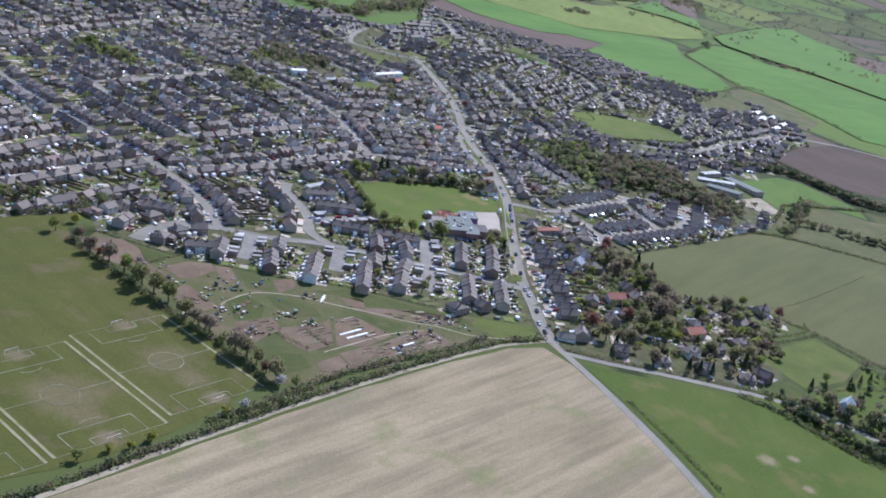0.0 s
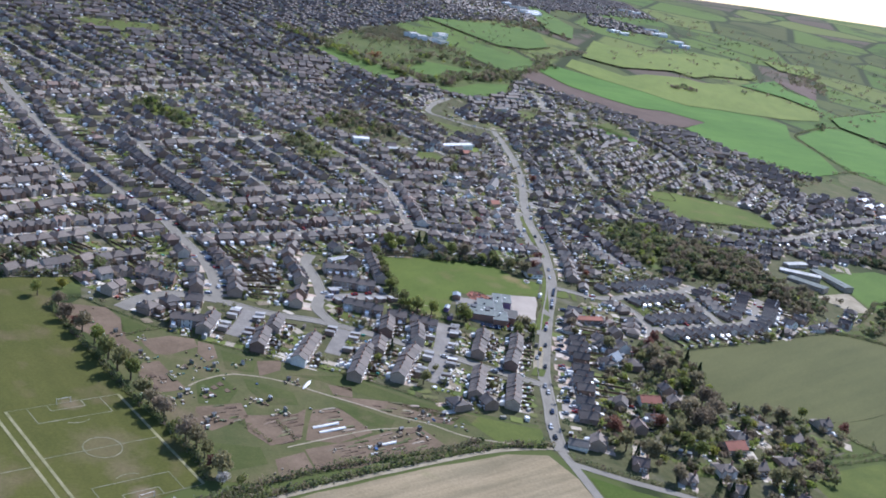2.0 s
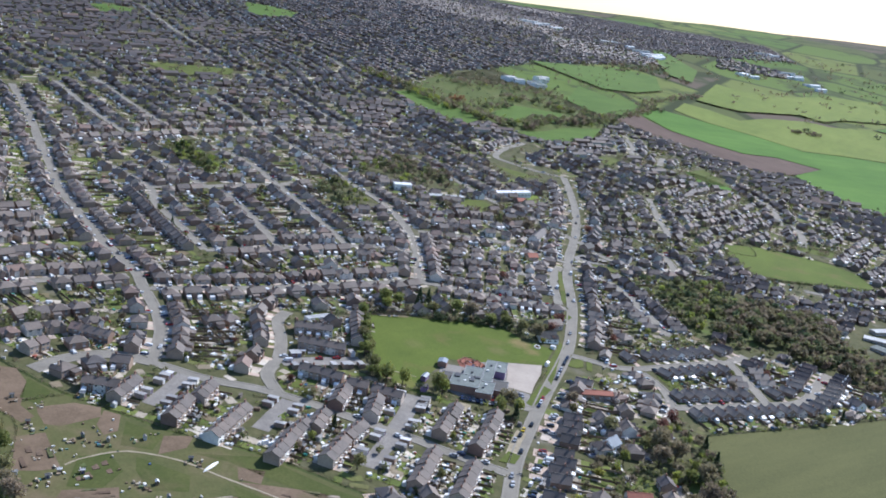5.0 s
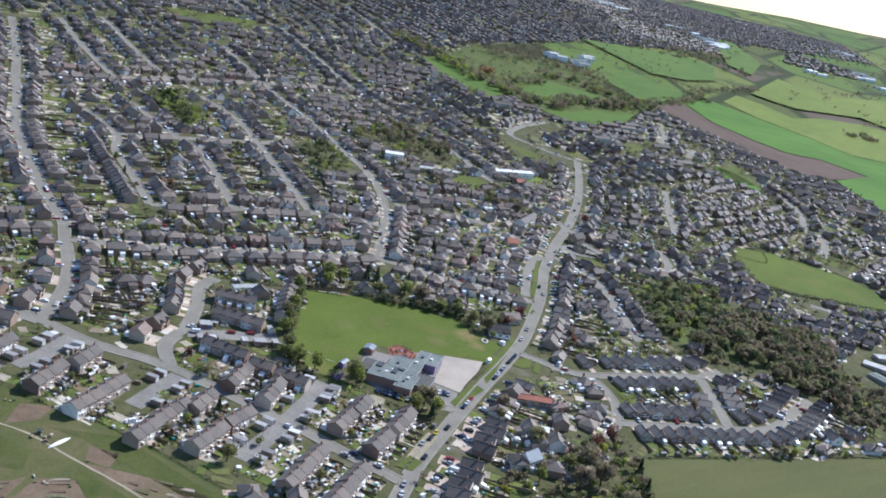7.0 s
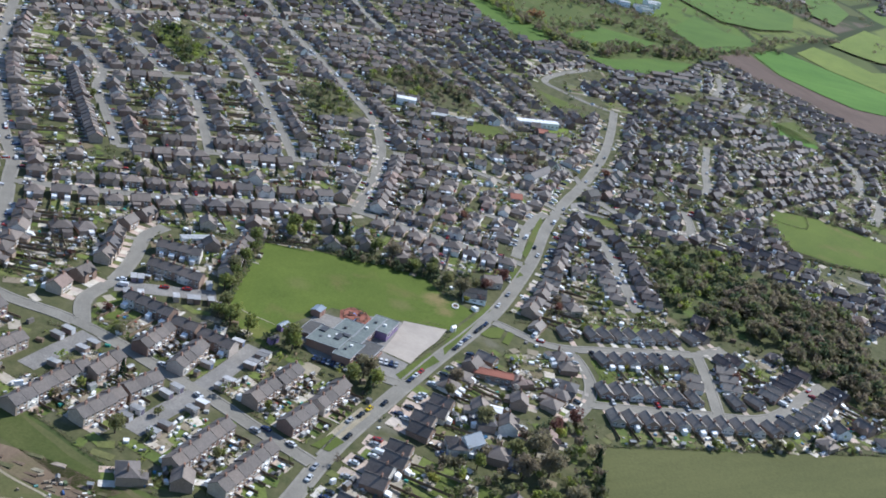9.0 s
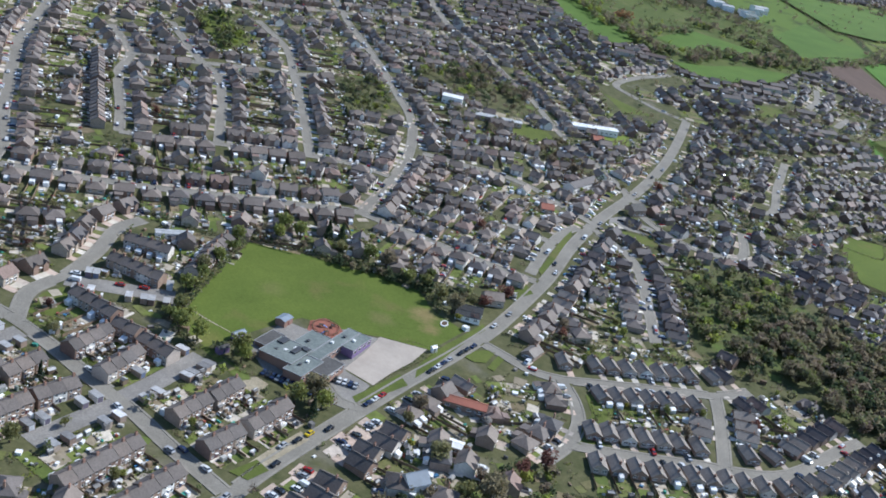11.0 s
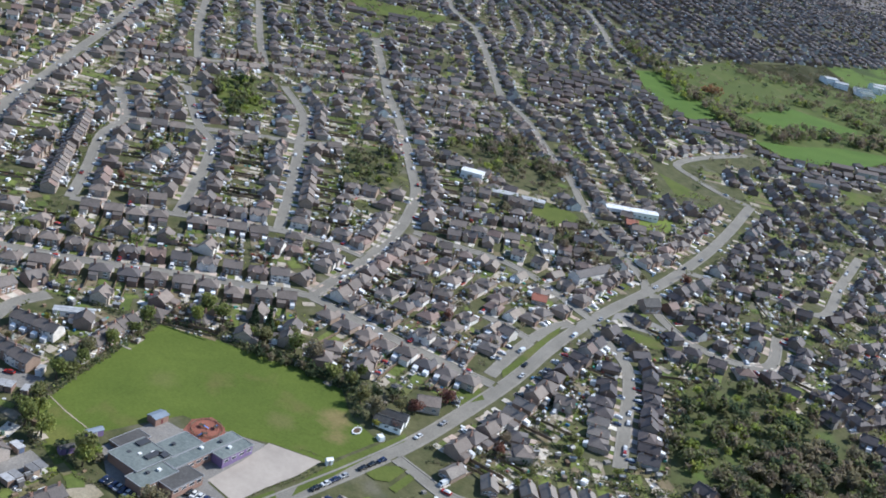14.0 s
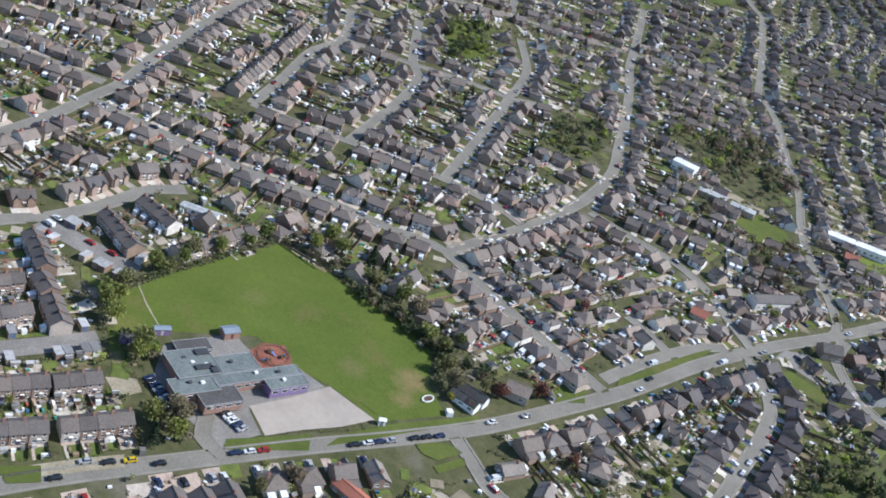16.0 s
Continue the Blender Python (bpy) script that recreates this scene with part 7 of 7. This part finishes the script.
def ring_bed(x, y):
    a = Acc()
    n = 24
    prof = [(0.78, 0.0), (0.78, 0.4), (1.0, 0.4), (1.0, 0.0)]
    for i in range(n):
        for (r0, z0), (r1, z1) in zip(prof, prof[1:]):
            q = []
            for k, (r, z) in ((i, (r0, z0)), (i + 1, (r0, z0)), (i + 1, (r1, z1)), (i, (r1, z1))):
                t = 2 * math.pi * k / n
                q.append((3.0 * r * math.cos(t), 1.7 * r * math.sin(t), z))
            a.face(q)
    root = new("oval_bed")
    root.matrix_basis = pose(x, y, gz(x, y) + 0.1, 0, 0, 100)
    part("rim", a, M["white"], root, "white oval stone rim")
    s = Acc()
    s.face([(2.4 * math.cos(2 * math.pi * i / n), 1.35 * math.sin(2 * math.pi * i / n), 0.2) for i in range(n)])
    part("soil", s, M["plot"], root, "dark soil")
    tagged(root, "oval bed with a white rim on grass", "flower bed")


ring_bed(83, 608)


def boat(x, y, ang):
    """A long pale hull lying keel up."""
    a = Acc()
    n, m = 14, 6
    pts = []
    for i in range(n + 1):
        t = i / n * 2 - 1
        w, h = 0.85 * (1 - abs(t) ** 2.4) + 0.03, 0.75 * (1 - abs(t) ** 3) + 0.05
        for k in range(m + 1):
            s = math.pi * k / m
            pts.append((5.4 * t, w * math.cos(s), h * math.sin(s)))
    a.solid(pts, [(i * (m + 1) + k, (i + 1) * (m + 1) + k, (i + 1) * (m + 1) + k + 1, i * (m + 1) + k + 1) for i in range(n) for k in range(m)])
    o = whole("boat_hull", a, M["white"], "long white upturned hull lying on rough grass", "boat")
    o.matrix_basis = pose(x, y, gz(x, y) + 0.15, 0, 0, ang)


boat(-50.5, 408.5, 72)

# ---------------------------------------------------------------- allotments
clutter = Acc()
rnd = random.Random(3)
ALLOT = FIELDS["allotments"]
MEADOW = [(-60, 415), (-33, 424), (0, 411), (26, 405), (56, 404), (54, 392), (20, 397), (-22, 407), (-44, 415)]
BEDS = new("allotment_plots")
tagged(BEDS, "dug brown and weedy green allotment beds in rough rows", "allotment beds", "", "structure")


def bed(x, y, ang, lx, ly):
    a = Acc()
    lift = rnd.uniform(0.17, 0.24)
    pts = [(-lx / 2, -ly / 2), (lx / 2, -ly / 2 + rnd.uniform(-0.2, 0.2)), (lx / 2 + rnd.uniform(-0.4, 0.2), ly / 2), (-lx / 2, ly / 2 + rnd.uniform(-0.2, 0.2))]
    a.solid(place([(u, v, -0.2) for u, v in pts] + [(u * 0.985, v * 0.85, lift) for u, v in pts], x, y, ang), BOX)
    part("bed", a, M["plot"], BEDS)


def strips(x0, y0, ang, rows, along, gap, poly, lo=3.0, hi=7.5):
    """Rows of narrow beds, broken by gaps, inside one plot."""
    c, s = math.cos(ang), math.sin(ang)
    for i in range(-rows, rows + 1):
        u = -along + rnd.uniform(0, 3)
        while u < along:
            l = rnd.uniform(lo, hi)
            x, y = x0 + c * (u + l / 2) - s * i * gap, y0 + s * (u + l / 2) + c * i * gap
            ends = [(x + e * c * l / 2, y + e * s * l / 2) for e in (-1, 1)]
            if all(inside(*q, poly) for q in ends) and rnd.random() < 0.85:
                bed(x, y, ang + rnd.uniform(-0.05, 0.05), l, gap * rnd.uniform(0.5, 0.8))
            u += l + rnd.uniform(0.5, 2.0)


strips(-34, 374, radians(27), 9, 22, 2.3, NORTH_BEDS, 8, 17)
strips(-16, 362, radians(34), 12, 36, 1.9, SOUTH_BEDS, 5, 13)
strips(-84, 368, radians(30), 7, 16, 2.6, WEST_BEDS, 4, 9)
strips(-60, 368, radians(36), 8, 18, 2.6, MID_BEDS, 5, 11)
strips(-8, 400, radians(2), 4, 32, 2.8, LONG_STRIP, 4, 10)
strips(-114, 394, radians(-55), 4, 16, 3.6, DARK_PLOT, 6, 14)
strips(-88, 388, radians(-52), 4, 16, 4.0, GREEN_PLOTS[0], 4, 9)
HEAPS = [(-157, 436), (-138, 426), (-142, 418), (-124, 407), (-105, 406), (-96, 407), (-83, 415), (-56, 407), (-104, 373), (-101, 380), (-68, 385), (-92, 381), (-59, 377), (-92, 356), (-86, 363), (-10, 376), (-20, 361), (4, 396), (14, 399), (-116, 372), (2, 380)]
for hx, hy in HEAPS:
    for _ in range(rnd.choice((5, 8, 11))):
        cx, cy = hx + rnd.gauss(0, 2.6), hy + rnd.gauss(0, 1.9)
        sx, sy = rnd.uniform(0.25, 1.0), rnd.uniform(0.2, 0.6)
        clutter.solid(place(box_pts(-sx, sx, -sy, sy, -0.1, rnd.uniform(0.3, 1.1)), cx, cy, rnd.choice((0.5, 2.1)) + rnd.uniform(-0.4, 0.4)), BOX)
for _ in range(120):
    x, y = rnd.uniform(-165, 52), rnd.uniform(325, 455)
    if not inside(x, y, ALLOT) or inside(x, y, MEADOW) or any(inside(x, y, q) for q in GREEN_PLOTS[2:]):
        continue
    for _ in range(rnd.choice((1, 1, 2, 4))):
        cx, cy = x + rnd.gauss(0, 2.2), y + rnd.gauss(0, 2.2)
        if inside(cx, cy, ALLOT):
            sx, sy = rnd.uniform(0.2, 0.8), rnd.uniform(0.15, 0.4)
            clutter.solid(place(box_pts(-sx, sx, -sy, sy, -0.1, rnd.uniform(0.35, 0.9)), cx, cy, rnd.choice((0.6, 2.2)) + rnd.uniform(-0.3, 0.3)), BOX)
whole("allotment_clutter", clutter, M["bits"], "water butts, frames, pallets and cloches on allotments", "clutter", "stuff")


def prototype_shed():
    root = new("allotment_shed")
    w, r, d = Acc(), Acc(), Acc()
    walls_gable(w, 1.7, 1.3, 1.5, 0.35)
    roof_gable(r, 1.7, 1.3, 1.5, 0.35, ov=0.1, th=0.05)
    abox(d, -0.3, 0.3, -0.7, -0.64, 0, 1.4)
    part("wall", w, varied("old_boards", [(0, (0.15, 0.10, 0.07)), (0.4, (0.26, 0.21, 0.16)), (0.7, (0.12, 0.17, 0.13)), (0.85, (0.45, 0.45, 0.44)), (1, (0.6, 0.6, 0.6))], 0.85), root)
    part("roof", r, varied("old_felt", [(0, (0.12, 0.12, 0.12)), (0.5, (0.24, 0.235, 0.23)), (0.8, (0.40, 0.40, 0.40)), (1, (0.75, 0.75, 0.76))], 0.8), root)
    part("door", d, M["door"], root)
    return tagged(root, "small weathered shed beside allotment beds", "shed", "allotment sheds")


rnd = random.Random(8)
SHED = prototype_shed()
for i, (hx, hy) in enumerate(HEAPS):
    x, y = hx + rnd.uniform(-3.5, 3.5), hy + rnd.uniform(2.5, 4.5)
    m = pose(x, y, gz(x, y) + 0.15, 0, 0, rnd.choice((20, 33, 110, 123)) + rnd.uniform(-6, 6))
    if i == 0:
        SHED.matrix_basis = m
    else:
        copy_thing(SHED, m)


def cloche(p, q, w=0.75, h=0.7):
    p, q = Vector(p), Vector(q)
    l = (q - p).length
    a = Acc()
    pts, n, m = [], 6, 6
    for i in range(n + 1):
        for k in range(m + 1):
            s = math.pi * k / m
            pts.append((l * (i / n - 0.5), w * math.cos(s), h * math.sin(s) * (1 + 0.06 * (i % 2))))
    a.solid(pts, [(i * (m + 1) + k, (i + 1) * (m + 1) + k, (i + 1) * (m + 1) + k + 1, i * (m + 1) + k + 1) for i in range(n) for k in range(m)])
    o = whole("cloche_tunnel", a, M["white"], "long white plastic cloche over a bed", "cloche", group="cloches")
    c = (p + q) / 2
    o.matrix_basis = pose(c.x, c.y, gz(c.x, c.y) + 0.2, 0, 0, math.degrees(math.atan2(q.y - p.y, q.x - p.x)))


for p, q in (((-46, 370), (-35, 377)), ((-43, 367), (-32, 374)), ((-18, 364), (-10, 369))):
    cloche(p, q)

# ---------------------------------------------------------------- garages, larger buildings
def make_garage():
    root = new("garage")
    w, r, d = Acc(), Acc(), Acc()
    abox(w, -1.25, 1.25, -2.4, 2.4, -0.8, 2.1)
    slab(r, (-1.4, -2.55, 2.1), (1.4, -2.55, 2.1), (1.4, 2.55, 2.22), (-1.4, 2.55, 2.22), 0.12)
    abox(d, -1.0, 1.0, -2.45, -2.39, 0, 1.9)
    part("wall", w, M["wall"], root)
    part("roof", r, varied("garage_sheet", [(0, (0.24, 0.24, 0.245)), (0.4, (0.42, 0.42, 0.42)), (0.75, (0.17, 0.165, 0.165)), (1, (0.7, 0.7, 0.71))], 0.7), root)
    part("door", d, varied("garage_doors", [(0, (0.7, 0.7, 0.7)), (0.5, (0.12, 0.16, 0.25)), (1, (0.2, 0.1, 0.08))], 0.5), root)
    return tagged(root, "small garage with a pale flat roof in a yard", "garage", "yard garages")


GARAGE = make_garage()
first = True
for key, sides in (("court_a", (1, -1)), ("court_b", (1, -1)), ("court_d", (1, -1)), ("court_e", (1, -1)), ("court_c", (1, -1))):
    line, w = LINES[key], ROADS[key][1]
    total = sum((b - a).length for a, b in zip(line, line[1:]))
    tan = tangents(line)
    for side in sides:
        s = 5.0
        while s < total - 2:
            i = min(len(line) - 2, int(s / total * (len(line) - 1)))
            t = tan[i]
            n = Vector((-t.y, t.x)) * side
            p = line[0] + (line[-1] - line[0]) * (s / total) + n * (w / 2 + 2.2)
            ang = math.atan2(t.y, t.x) + (0 if side > 0 else math.pi)
            cells = [(int(a // 1.8), int(b // 1.8)) for a, b in cells_of(p.x, p.y, ang, 2.2, 4.4)]
            if not any(c in CELLS for c in cells) and (int(s * 7) % 4) and road_gap(p.x, p.y, key) > 2.6:
                CELLS.update(cells)
                m = pose(p.x, p.y, gz(p.x, p.y) + 0.1, 0, 0, math.degrees(ang))
                if first:
                    GARAGE.matrix_basis, first = m, False
                else:
                    copy_thing(GARAGE, m)
            s += 2.9


def hall(name, p, q, depth, h, rise, wall, roof, label, category="building"):
    p, q = Vector(p), Vector(q)
    l, c = (q - p).length, (p + q) / 2
    root = new(name)
    root.matrix_basis = pose(c.x, c.y, gz(c.x, c.y), 0, 0, math.degrees(math.atan2(q.y - p.y, q.x - p.x)))
    w, r = Acc(), Acc()
    walls_gable(w, l, depth, h, rise)
    roof_gable(r, l, depth, h, rise, ov=0.3)
    part("wall", w, wall, root)
    part("roof", r, roof, root)
    n = max(2, int(l / 3.5))
    for i in range(n):
        for f in (-1, 1):
            o = part("window", WIN_L, None, root)
            o.location = (l * ((i + 0.5) / n - 0.5), f * depth / 2, 0.9)
            o.rotation_euler.z = 0 if f < 0 else math.pi
    return tagged(root, label, category)


hall("detached_house", (120, 451), (131, 452), 8.0, 3.2, 2.4, M["wall"], M["roof_red"], "detached house with a dull red tiled roof among trees", "house")
hall("detached_house", (154, 414), (165, 417), 8.5, 3.2, 2.6, M["wall"], M["roof_red"], "large house with a red-brown roof among trees", "house")
hall("bungalow", (84, 618.5), (95, 621.5), 4.6, 2.6, 1.7, M["white"], M["dark_roof"], "low bungalow with twin dark grey roofs behind a hedge", "house")
hall("bungalow", (83, 624), (94, 627), 4.6, 2.6, 1.7, M["white"], M["dark_roof"], "low bungalow with twin dark grey roofs behind a hedge", "house")
hall("detached_house", (89, 642), (97, 647), 8.0, 3.2, 2.4, M["wall"], M["roof"], "detached house with a broad brown roof beside the road", "house")
hall("bungalow", (68, 934), (75, 938), 7.0, 2.6, 2.2, M["wall"], M["roof_red"], "bungalow with an orange-red tiled roof", "house")
hall("bungalow", (77, 775), (84, 778), 7.0, 2.6, 2.2, M["wall"], M["roof_red"], "bungalow with an orange-red tiled roof", "house")
hall("pavilion", (356, 962), (368, 958), 6.0, 2.6, 0.8, M["white"], M["white"], "white pavilion at the edge of a recreation field", "pavilion")
for x0, y0, x1, y1, d in ((548, 1066, 560, 1084, 8), (566, 1052, 578, 1064, 7), (556, 1100, 568, 1112, 8), (572, 1086, 580, 1098, 7), (540, 1022, 552, 1034, 8)):
    hall("site_building", (x0, y0), (x1, y1), d, 4.0, 1.6, M["chimney"], M["white_far"], "half-finished building with a pale roof on bare ground")["group"] = "building site"
hall("long_hall", (105, 553), (122, 556), 5.5, 2.8, 1.3, M["wall"], M["roof_red"], "long low hall with an orange-red roof")
hall("detached_house", (212, 343), (219, 349), 7.0, 3.6, 3.0, M["white"], M["roof_blue"], "tall house with a steep pale slate roof beside a lane", "house")
hall("bungalow", (232, 336), (240, 340), 6.0, 2.6, 1.8, M["white"], M["roof"], "small bungalow among trees beside a lane", "house")
hall("workshop", (110, 526), (123, 527), 5.0, 2.6, 0.5, M["wall"], M["white"], "long low workshop with a white roof")
hall("slate_house", (114, 493), (119, 500), 7.0, 4.2, 3.0, M["white"], M["roof_blue"], "house with a steep blue-grey slate roof")
hall("long_depot", (48, 946), (78, 966), 9.0, 4.0, 0.8, M["white"], M["white_far"], "long depot with a pale blue-white roof")
hall("store", (-37, 897), (-23, 901), 9.0, 5.0, 0.6, M["white"], M["white"], "white flat-topped store building")
hall("long_hall", (82, 818), (90, 848), 8.0, 4.0, 2.4, M["wall"], M["roof"], "long brown-roofed hall beside a green bank")
hall("inn", (121, 823), (127, 832), 8.0, 4.0, 2.8, M["wall"], M["dark_roof"], "large inn with a dark hipped roof")
hall("flats", (-46, 574), (-34, 584), 4.5, 2.6, 0.3, M["white"], M["pale_roof"], "low row of stores with a pale flat roof")
for x0, y0, x1, y1, d in ((319, 755, 349, 743, 8), (356, 771, 367, 728, 9), (320, 737, 341, 714, 9), (330, 770, 350, 778, 7), (-10, 888, 6, 896, 8), (8, 898, 22, 904, 7)):
    hall("college_block", (x0, y0), (x1, y1), d, 3.0, 0.35, M["wall_mid"], M["pale_roof"] if d < 9 else M["flat_roof"], "low block with a pale grey flat roof")
rnd = random.Random(4)
SHED_LINES = [((40, 2925), (205, 2890)), ((280, 2810), (390, 2610)), ((575, 2615), (640, 2675)), ((775, 2900), (795, 2640)), ((777, 3353), (835, 3391)), ((50, 1680), (118, 1768))]
for i in range(36):
    (xa, ya), (xb, yb) = SHED_LINES[(0, 0, 1, 1, 2, 3, 4, 0, 1, 3, 5, 5)[i % 12]]
    t = rnd.random()
    x, y = xa + (xb - xa) * t + rnd.uniform(-22, 22), ya + (yb - ya) * t + rnd.uniform(-22, 22)
    a = rnd.uniform(0.2, 0.8)
    l = rnd.uniform(18, 50) if y > 2000 else rnd.uniform(12, 24)
    hall("warehouse", (x, y), (x + l * math.cos(a), y + l * math.sin(a)), rnd.uniform(10, 20), rnd.uniform(5, 8), 1.2, M["white_far"], rnd.choice((M["pale_roof"], M["white_far"], M["flat_roof"])), "large pale warehouse at the edge of town", "warehouse")["group"] = "warehouses"

# ---------------------------------------------------------------- vehicles
def make_car(name, colour, label, van=False):
    root = new(name)
    root.empty_display_size = 0.5
    paint = plain("car_paint", colour, 0.25, 0.2)
    b = Acc()
    prof = [(-2.0, 0.25), (-2.05, 0.65), (-1.95, 0.85), (-0.95, 0.92), (0.9, 0.95), (1.85, 0.9), (2.0, 0.7), (2.0, 0.25)]
    if van:
        prof = [(-2.3, 0.25), (-2.3, 0.8), (-1.9, 1.0), (-1.4, 1.75), (2.2, 1.8), (2.3, 1.7), (2.3, 0.25)]
    n = len(prof)
    pts = [(x, s * (0.82 if 0.3 < z < 0.88 or van else 0.76), z) for s in (-1, 1) for x, z in prof]
    b.solid(pts, [tuple(range(n))[::-1], tuple(range(n, 2 * n))] + [(i, (i + 1) % n, n + (i + 1) % n, n + i) for i in range(n)])
    part("body", b, paint, root)
    c = Acc()
    if not van:
        lo, hi = [(-1.05, 0.72, 0.92), (1.65, 0.72, 0.92)], [(-0.45, 0.56, 1.38), (1.2, 0.56, 1.38)]
        pts = [(x, s * y, z) for s in (-1, 1) for x, y, z in (*lo, *reversed(hi))]
        c.solid(pts, [(0, 1, 2, 3), (7, 6, 5, 4), (0, 3, 7, 4), (1, 5, 6, 2)])
        part("window_band", c, M["glass"], root)
        r = Acc()
        abox(r, -0.45, 1.2, -0.57, 0.57, 1.38, 1.42)
        part("roof", r, paint, root)
    else:
        c.face([(-1.86, -0.7, 1.08), (-1.44, -0.7, 1.7), (-1.44, 0.7, 1.7), (-1.86, 0.7, 1.08)])
        part("windscreen", c, M["glass"], root)
    for x in (-1.25, 1.25):
        for s in (-1, 1):
            w = Acc()
            pts = [(x + 0.3 * math.cos(k * math.pi / 4), s * 0.82 + o, 0.3 + 0.3 * math.sin(k * math.pi / 4)) for o in (-0.1, 0.1) for k in range(8)]
            w.solid(pts, [tuple(range(8))[::-1], tuple(range(8, 16))] + [(i, (i + 1) % 8, 8 + (i + 1) % 8, 8 + i) for i in range(8)])
            part("wheel", w, M["tyre"], root)
    return tagged(root, label, "van" if van else "car", "vehicles along the streets")


CARS = [make_car("car", (0.72, 0.73, 0.74), "white hatchback car with dark windows"), make_car("car", (0.42, 0.43, 0.45), "silver hatchback car with dark windows"), make_car("car", (0.025, 0.027, 0.03), "black hatchback car on asphalt"),
        make_car("car", (0.025, 0.04, 0.10), "dark blue hatchback car with dark windows"), make_car("car", (0.38, 0.03, 0.025), "red hatchback car with dark windows"), make_car("van", (0.76, 0.77, 0.78), "white panel van with dark windscreen", True), make_car("car", (0.70, 0.50, 0.02), "yellow hatchback car with dark windows")]
CAR_USED = set()


def car(k, x, y, ang):
    m = pose(x, y, gz(x, y) + 0.2, 0, 0, math.degrees(ang))
    if k not in CAR_USED:
        CAR_USED.add(k)
        CARS[k].matrix_basis = m
    else:
        copy_thing(CARS[k], m)


ROAD_CARS = [(1, 71, 486), (2, 73.5, 492), (6, 75, 498), (2, 79, 505.5), (3, 83, 529), (0, 84, 533.5), (4, 85, 538), (2, 93.2, 568), (0, 94.2, 573), (3, 95, 577), (1, 96, 581.5), (2, 98, 590.5), (2, 99, 595), (3, 100.2, 600), (0, 70.5, 445), (2, 74, 476), (1, 103.5, 640), (0, 108.5, 702), (2, 105, 712), (5, 109, 760), (1, 111, 790),
             (0, 117, 860), (2, 119.5, 905), (1, 122.5, 930), (0, 101.5, 624), (3, 69, 424), (0, 65.5, 408), (1, 70, 452), (2, 66, 398)]
for k, x, y in ROAD_CARS:
    line = LINES["main"]
    i = min(range(len(line)), key=lambda j: (line[j].x - x) ** 2 + (line[j].y - y) ** 2)
    t = tangents(line)[i]
    car(k, x, y, math.atan2(t.y, t.x))
for i in range(11):
    car((3, 2, 3, 1, 3, 0, 3, 1, 2, 0, 3)[i], 44.0 + i * 1.95, 518.4 + i * 0.12, radians(96))
for i in range(5):
    car((2, 0, 0, 3, 1)[i], 66 + i * 2.1, 534 + i * 0.5, radians(100))
for k, x, y, a in ((4, 60, 524.5, 1.2), (0, 59.5, 528, 1.3), (4, 59, 531.5, 1.2), (4, -40, 516, 0.5), (3, -37, 514, 0.5), (4, -34, 515, 0.5), (0, -47, 523, 0.4), (4, -30, 529, 0.4), (4, -22, 534, 0.4), (5, -44, 519, 0.3), (3, 5, 477, -0.35), (0, -2, 476, -0.3), (0, 18, 466, 2.8), (1, 44, 459, -0.3), (3, 47, 462, -0.3), (0, 58, 459, -0.3), (0, 92, 705, 1.5), (5, 98, 722, 1.5)):
    car(k, x, y, a)
shown, massed = 0, Acc()
for i, (x, y, a, far) in enumerate(CAR_SPOTS):
    if road_gap(x, y) < 0.3 or blocked(x, y):
        continue
    if not far and shown < 90 and 395 < y < 760:
        car((0, 1, 2, 3, 0, 4, 1, 5, 0, 2)[i % 10], x, y, a)
        shown += 1
    else:
        massed.solid(place(box_pts(-2.0, 2.0, -0.82, 0.82, 0.2, 0.95), x, y, a), BOX)
        massed.solid(place([(-1.1, -0.74, 0.95), (1.6, -0.74, 0.95), (1.6, 0.74, 0.95), (-1.1, 0.74, 0.95), (-0.5, -0.58, 1.42), (1.2, -0.58, 1.42), (1.2, 0.58, 1.42), (-0.5, 0.58, 1.42)], x, y, a), BOX[1:])
for key in ("north", "west", "cross", "second", "spur_a", "spur_b", "spur_c", "middle", "bend_street", "hill", "east_close", "loop_south", "loop_north", "winding", "back_street"):
    line, w = LINES[key], ROADS[key][1]
    tan = tangents(line)
    for i in range(2, len(line) - 2):
        if rnd.random() < 0.09:
            s = rnd.choice((-1, 1))
            n = Vector((-tan[i].y, tan[i].x)) * s * (w / 2 - 1.0)
            p, a = line[i] + n, math.atan2(tan[i].y, tan[i].x)
            if road_gap(p.x, p.y, key) > 1:
                massed.solid(place(box_pts(-2.0, 2.0, -0.82, 0.82, 0.3, 1.05), p.x, p.y, a), BOX)
                massed.solid(place([(-1.1, -0.74, 1.05), (1.6, -0.74, 1.05), (1.6, 0.74, 1.05), (-1.1, 0.74, 1.05), (-0.5, -0.58, 1.5), (1.2, -0.58, 1.5), (1.2, 0.58, 1.5), (-0.5, 0.58, 1.5)], p.x, p.y, a), BOX[1:])
whole("parked_cars", massed, varied("car_paints", [(0, (0.75, 0.76, 0.77)), (0.3, (0.45, 0.46, 0.48)), (0.5, (0.03, 0.03, 0.035)), (0.66, (0.04, 0.055, 0.11)), (0.78, (0.35, 0.04, 0.03)), (0.86, (0.7, 0.71, 0.72))], 0.25, True, spec=0.6, constant=True), "parked cars of many colours along streets and drives", "cars", "stuff")
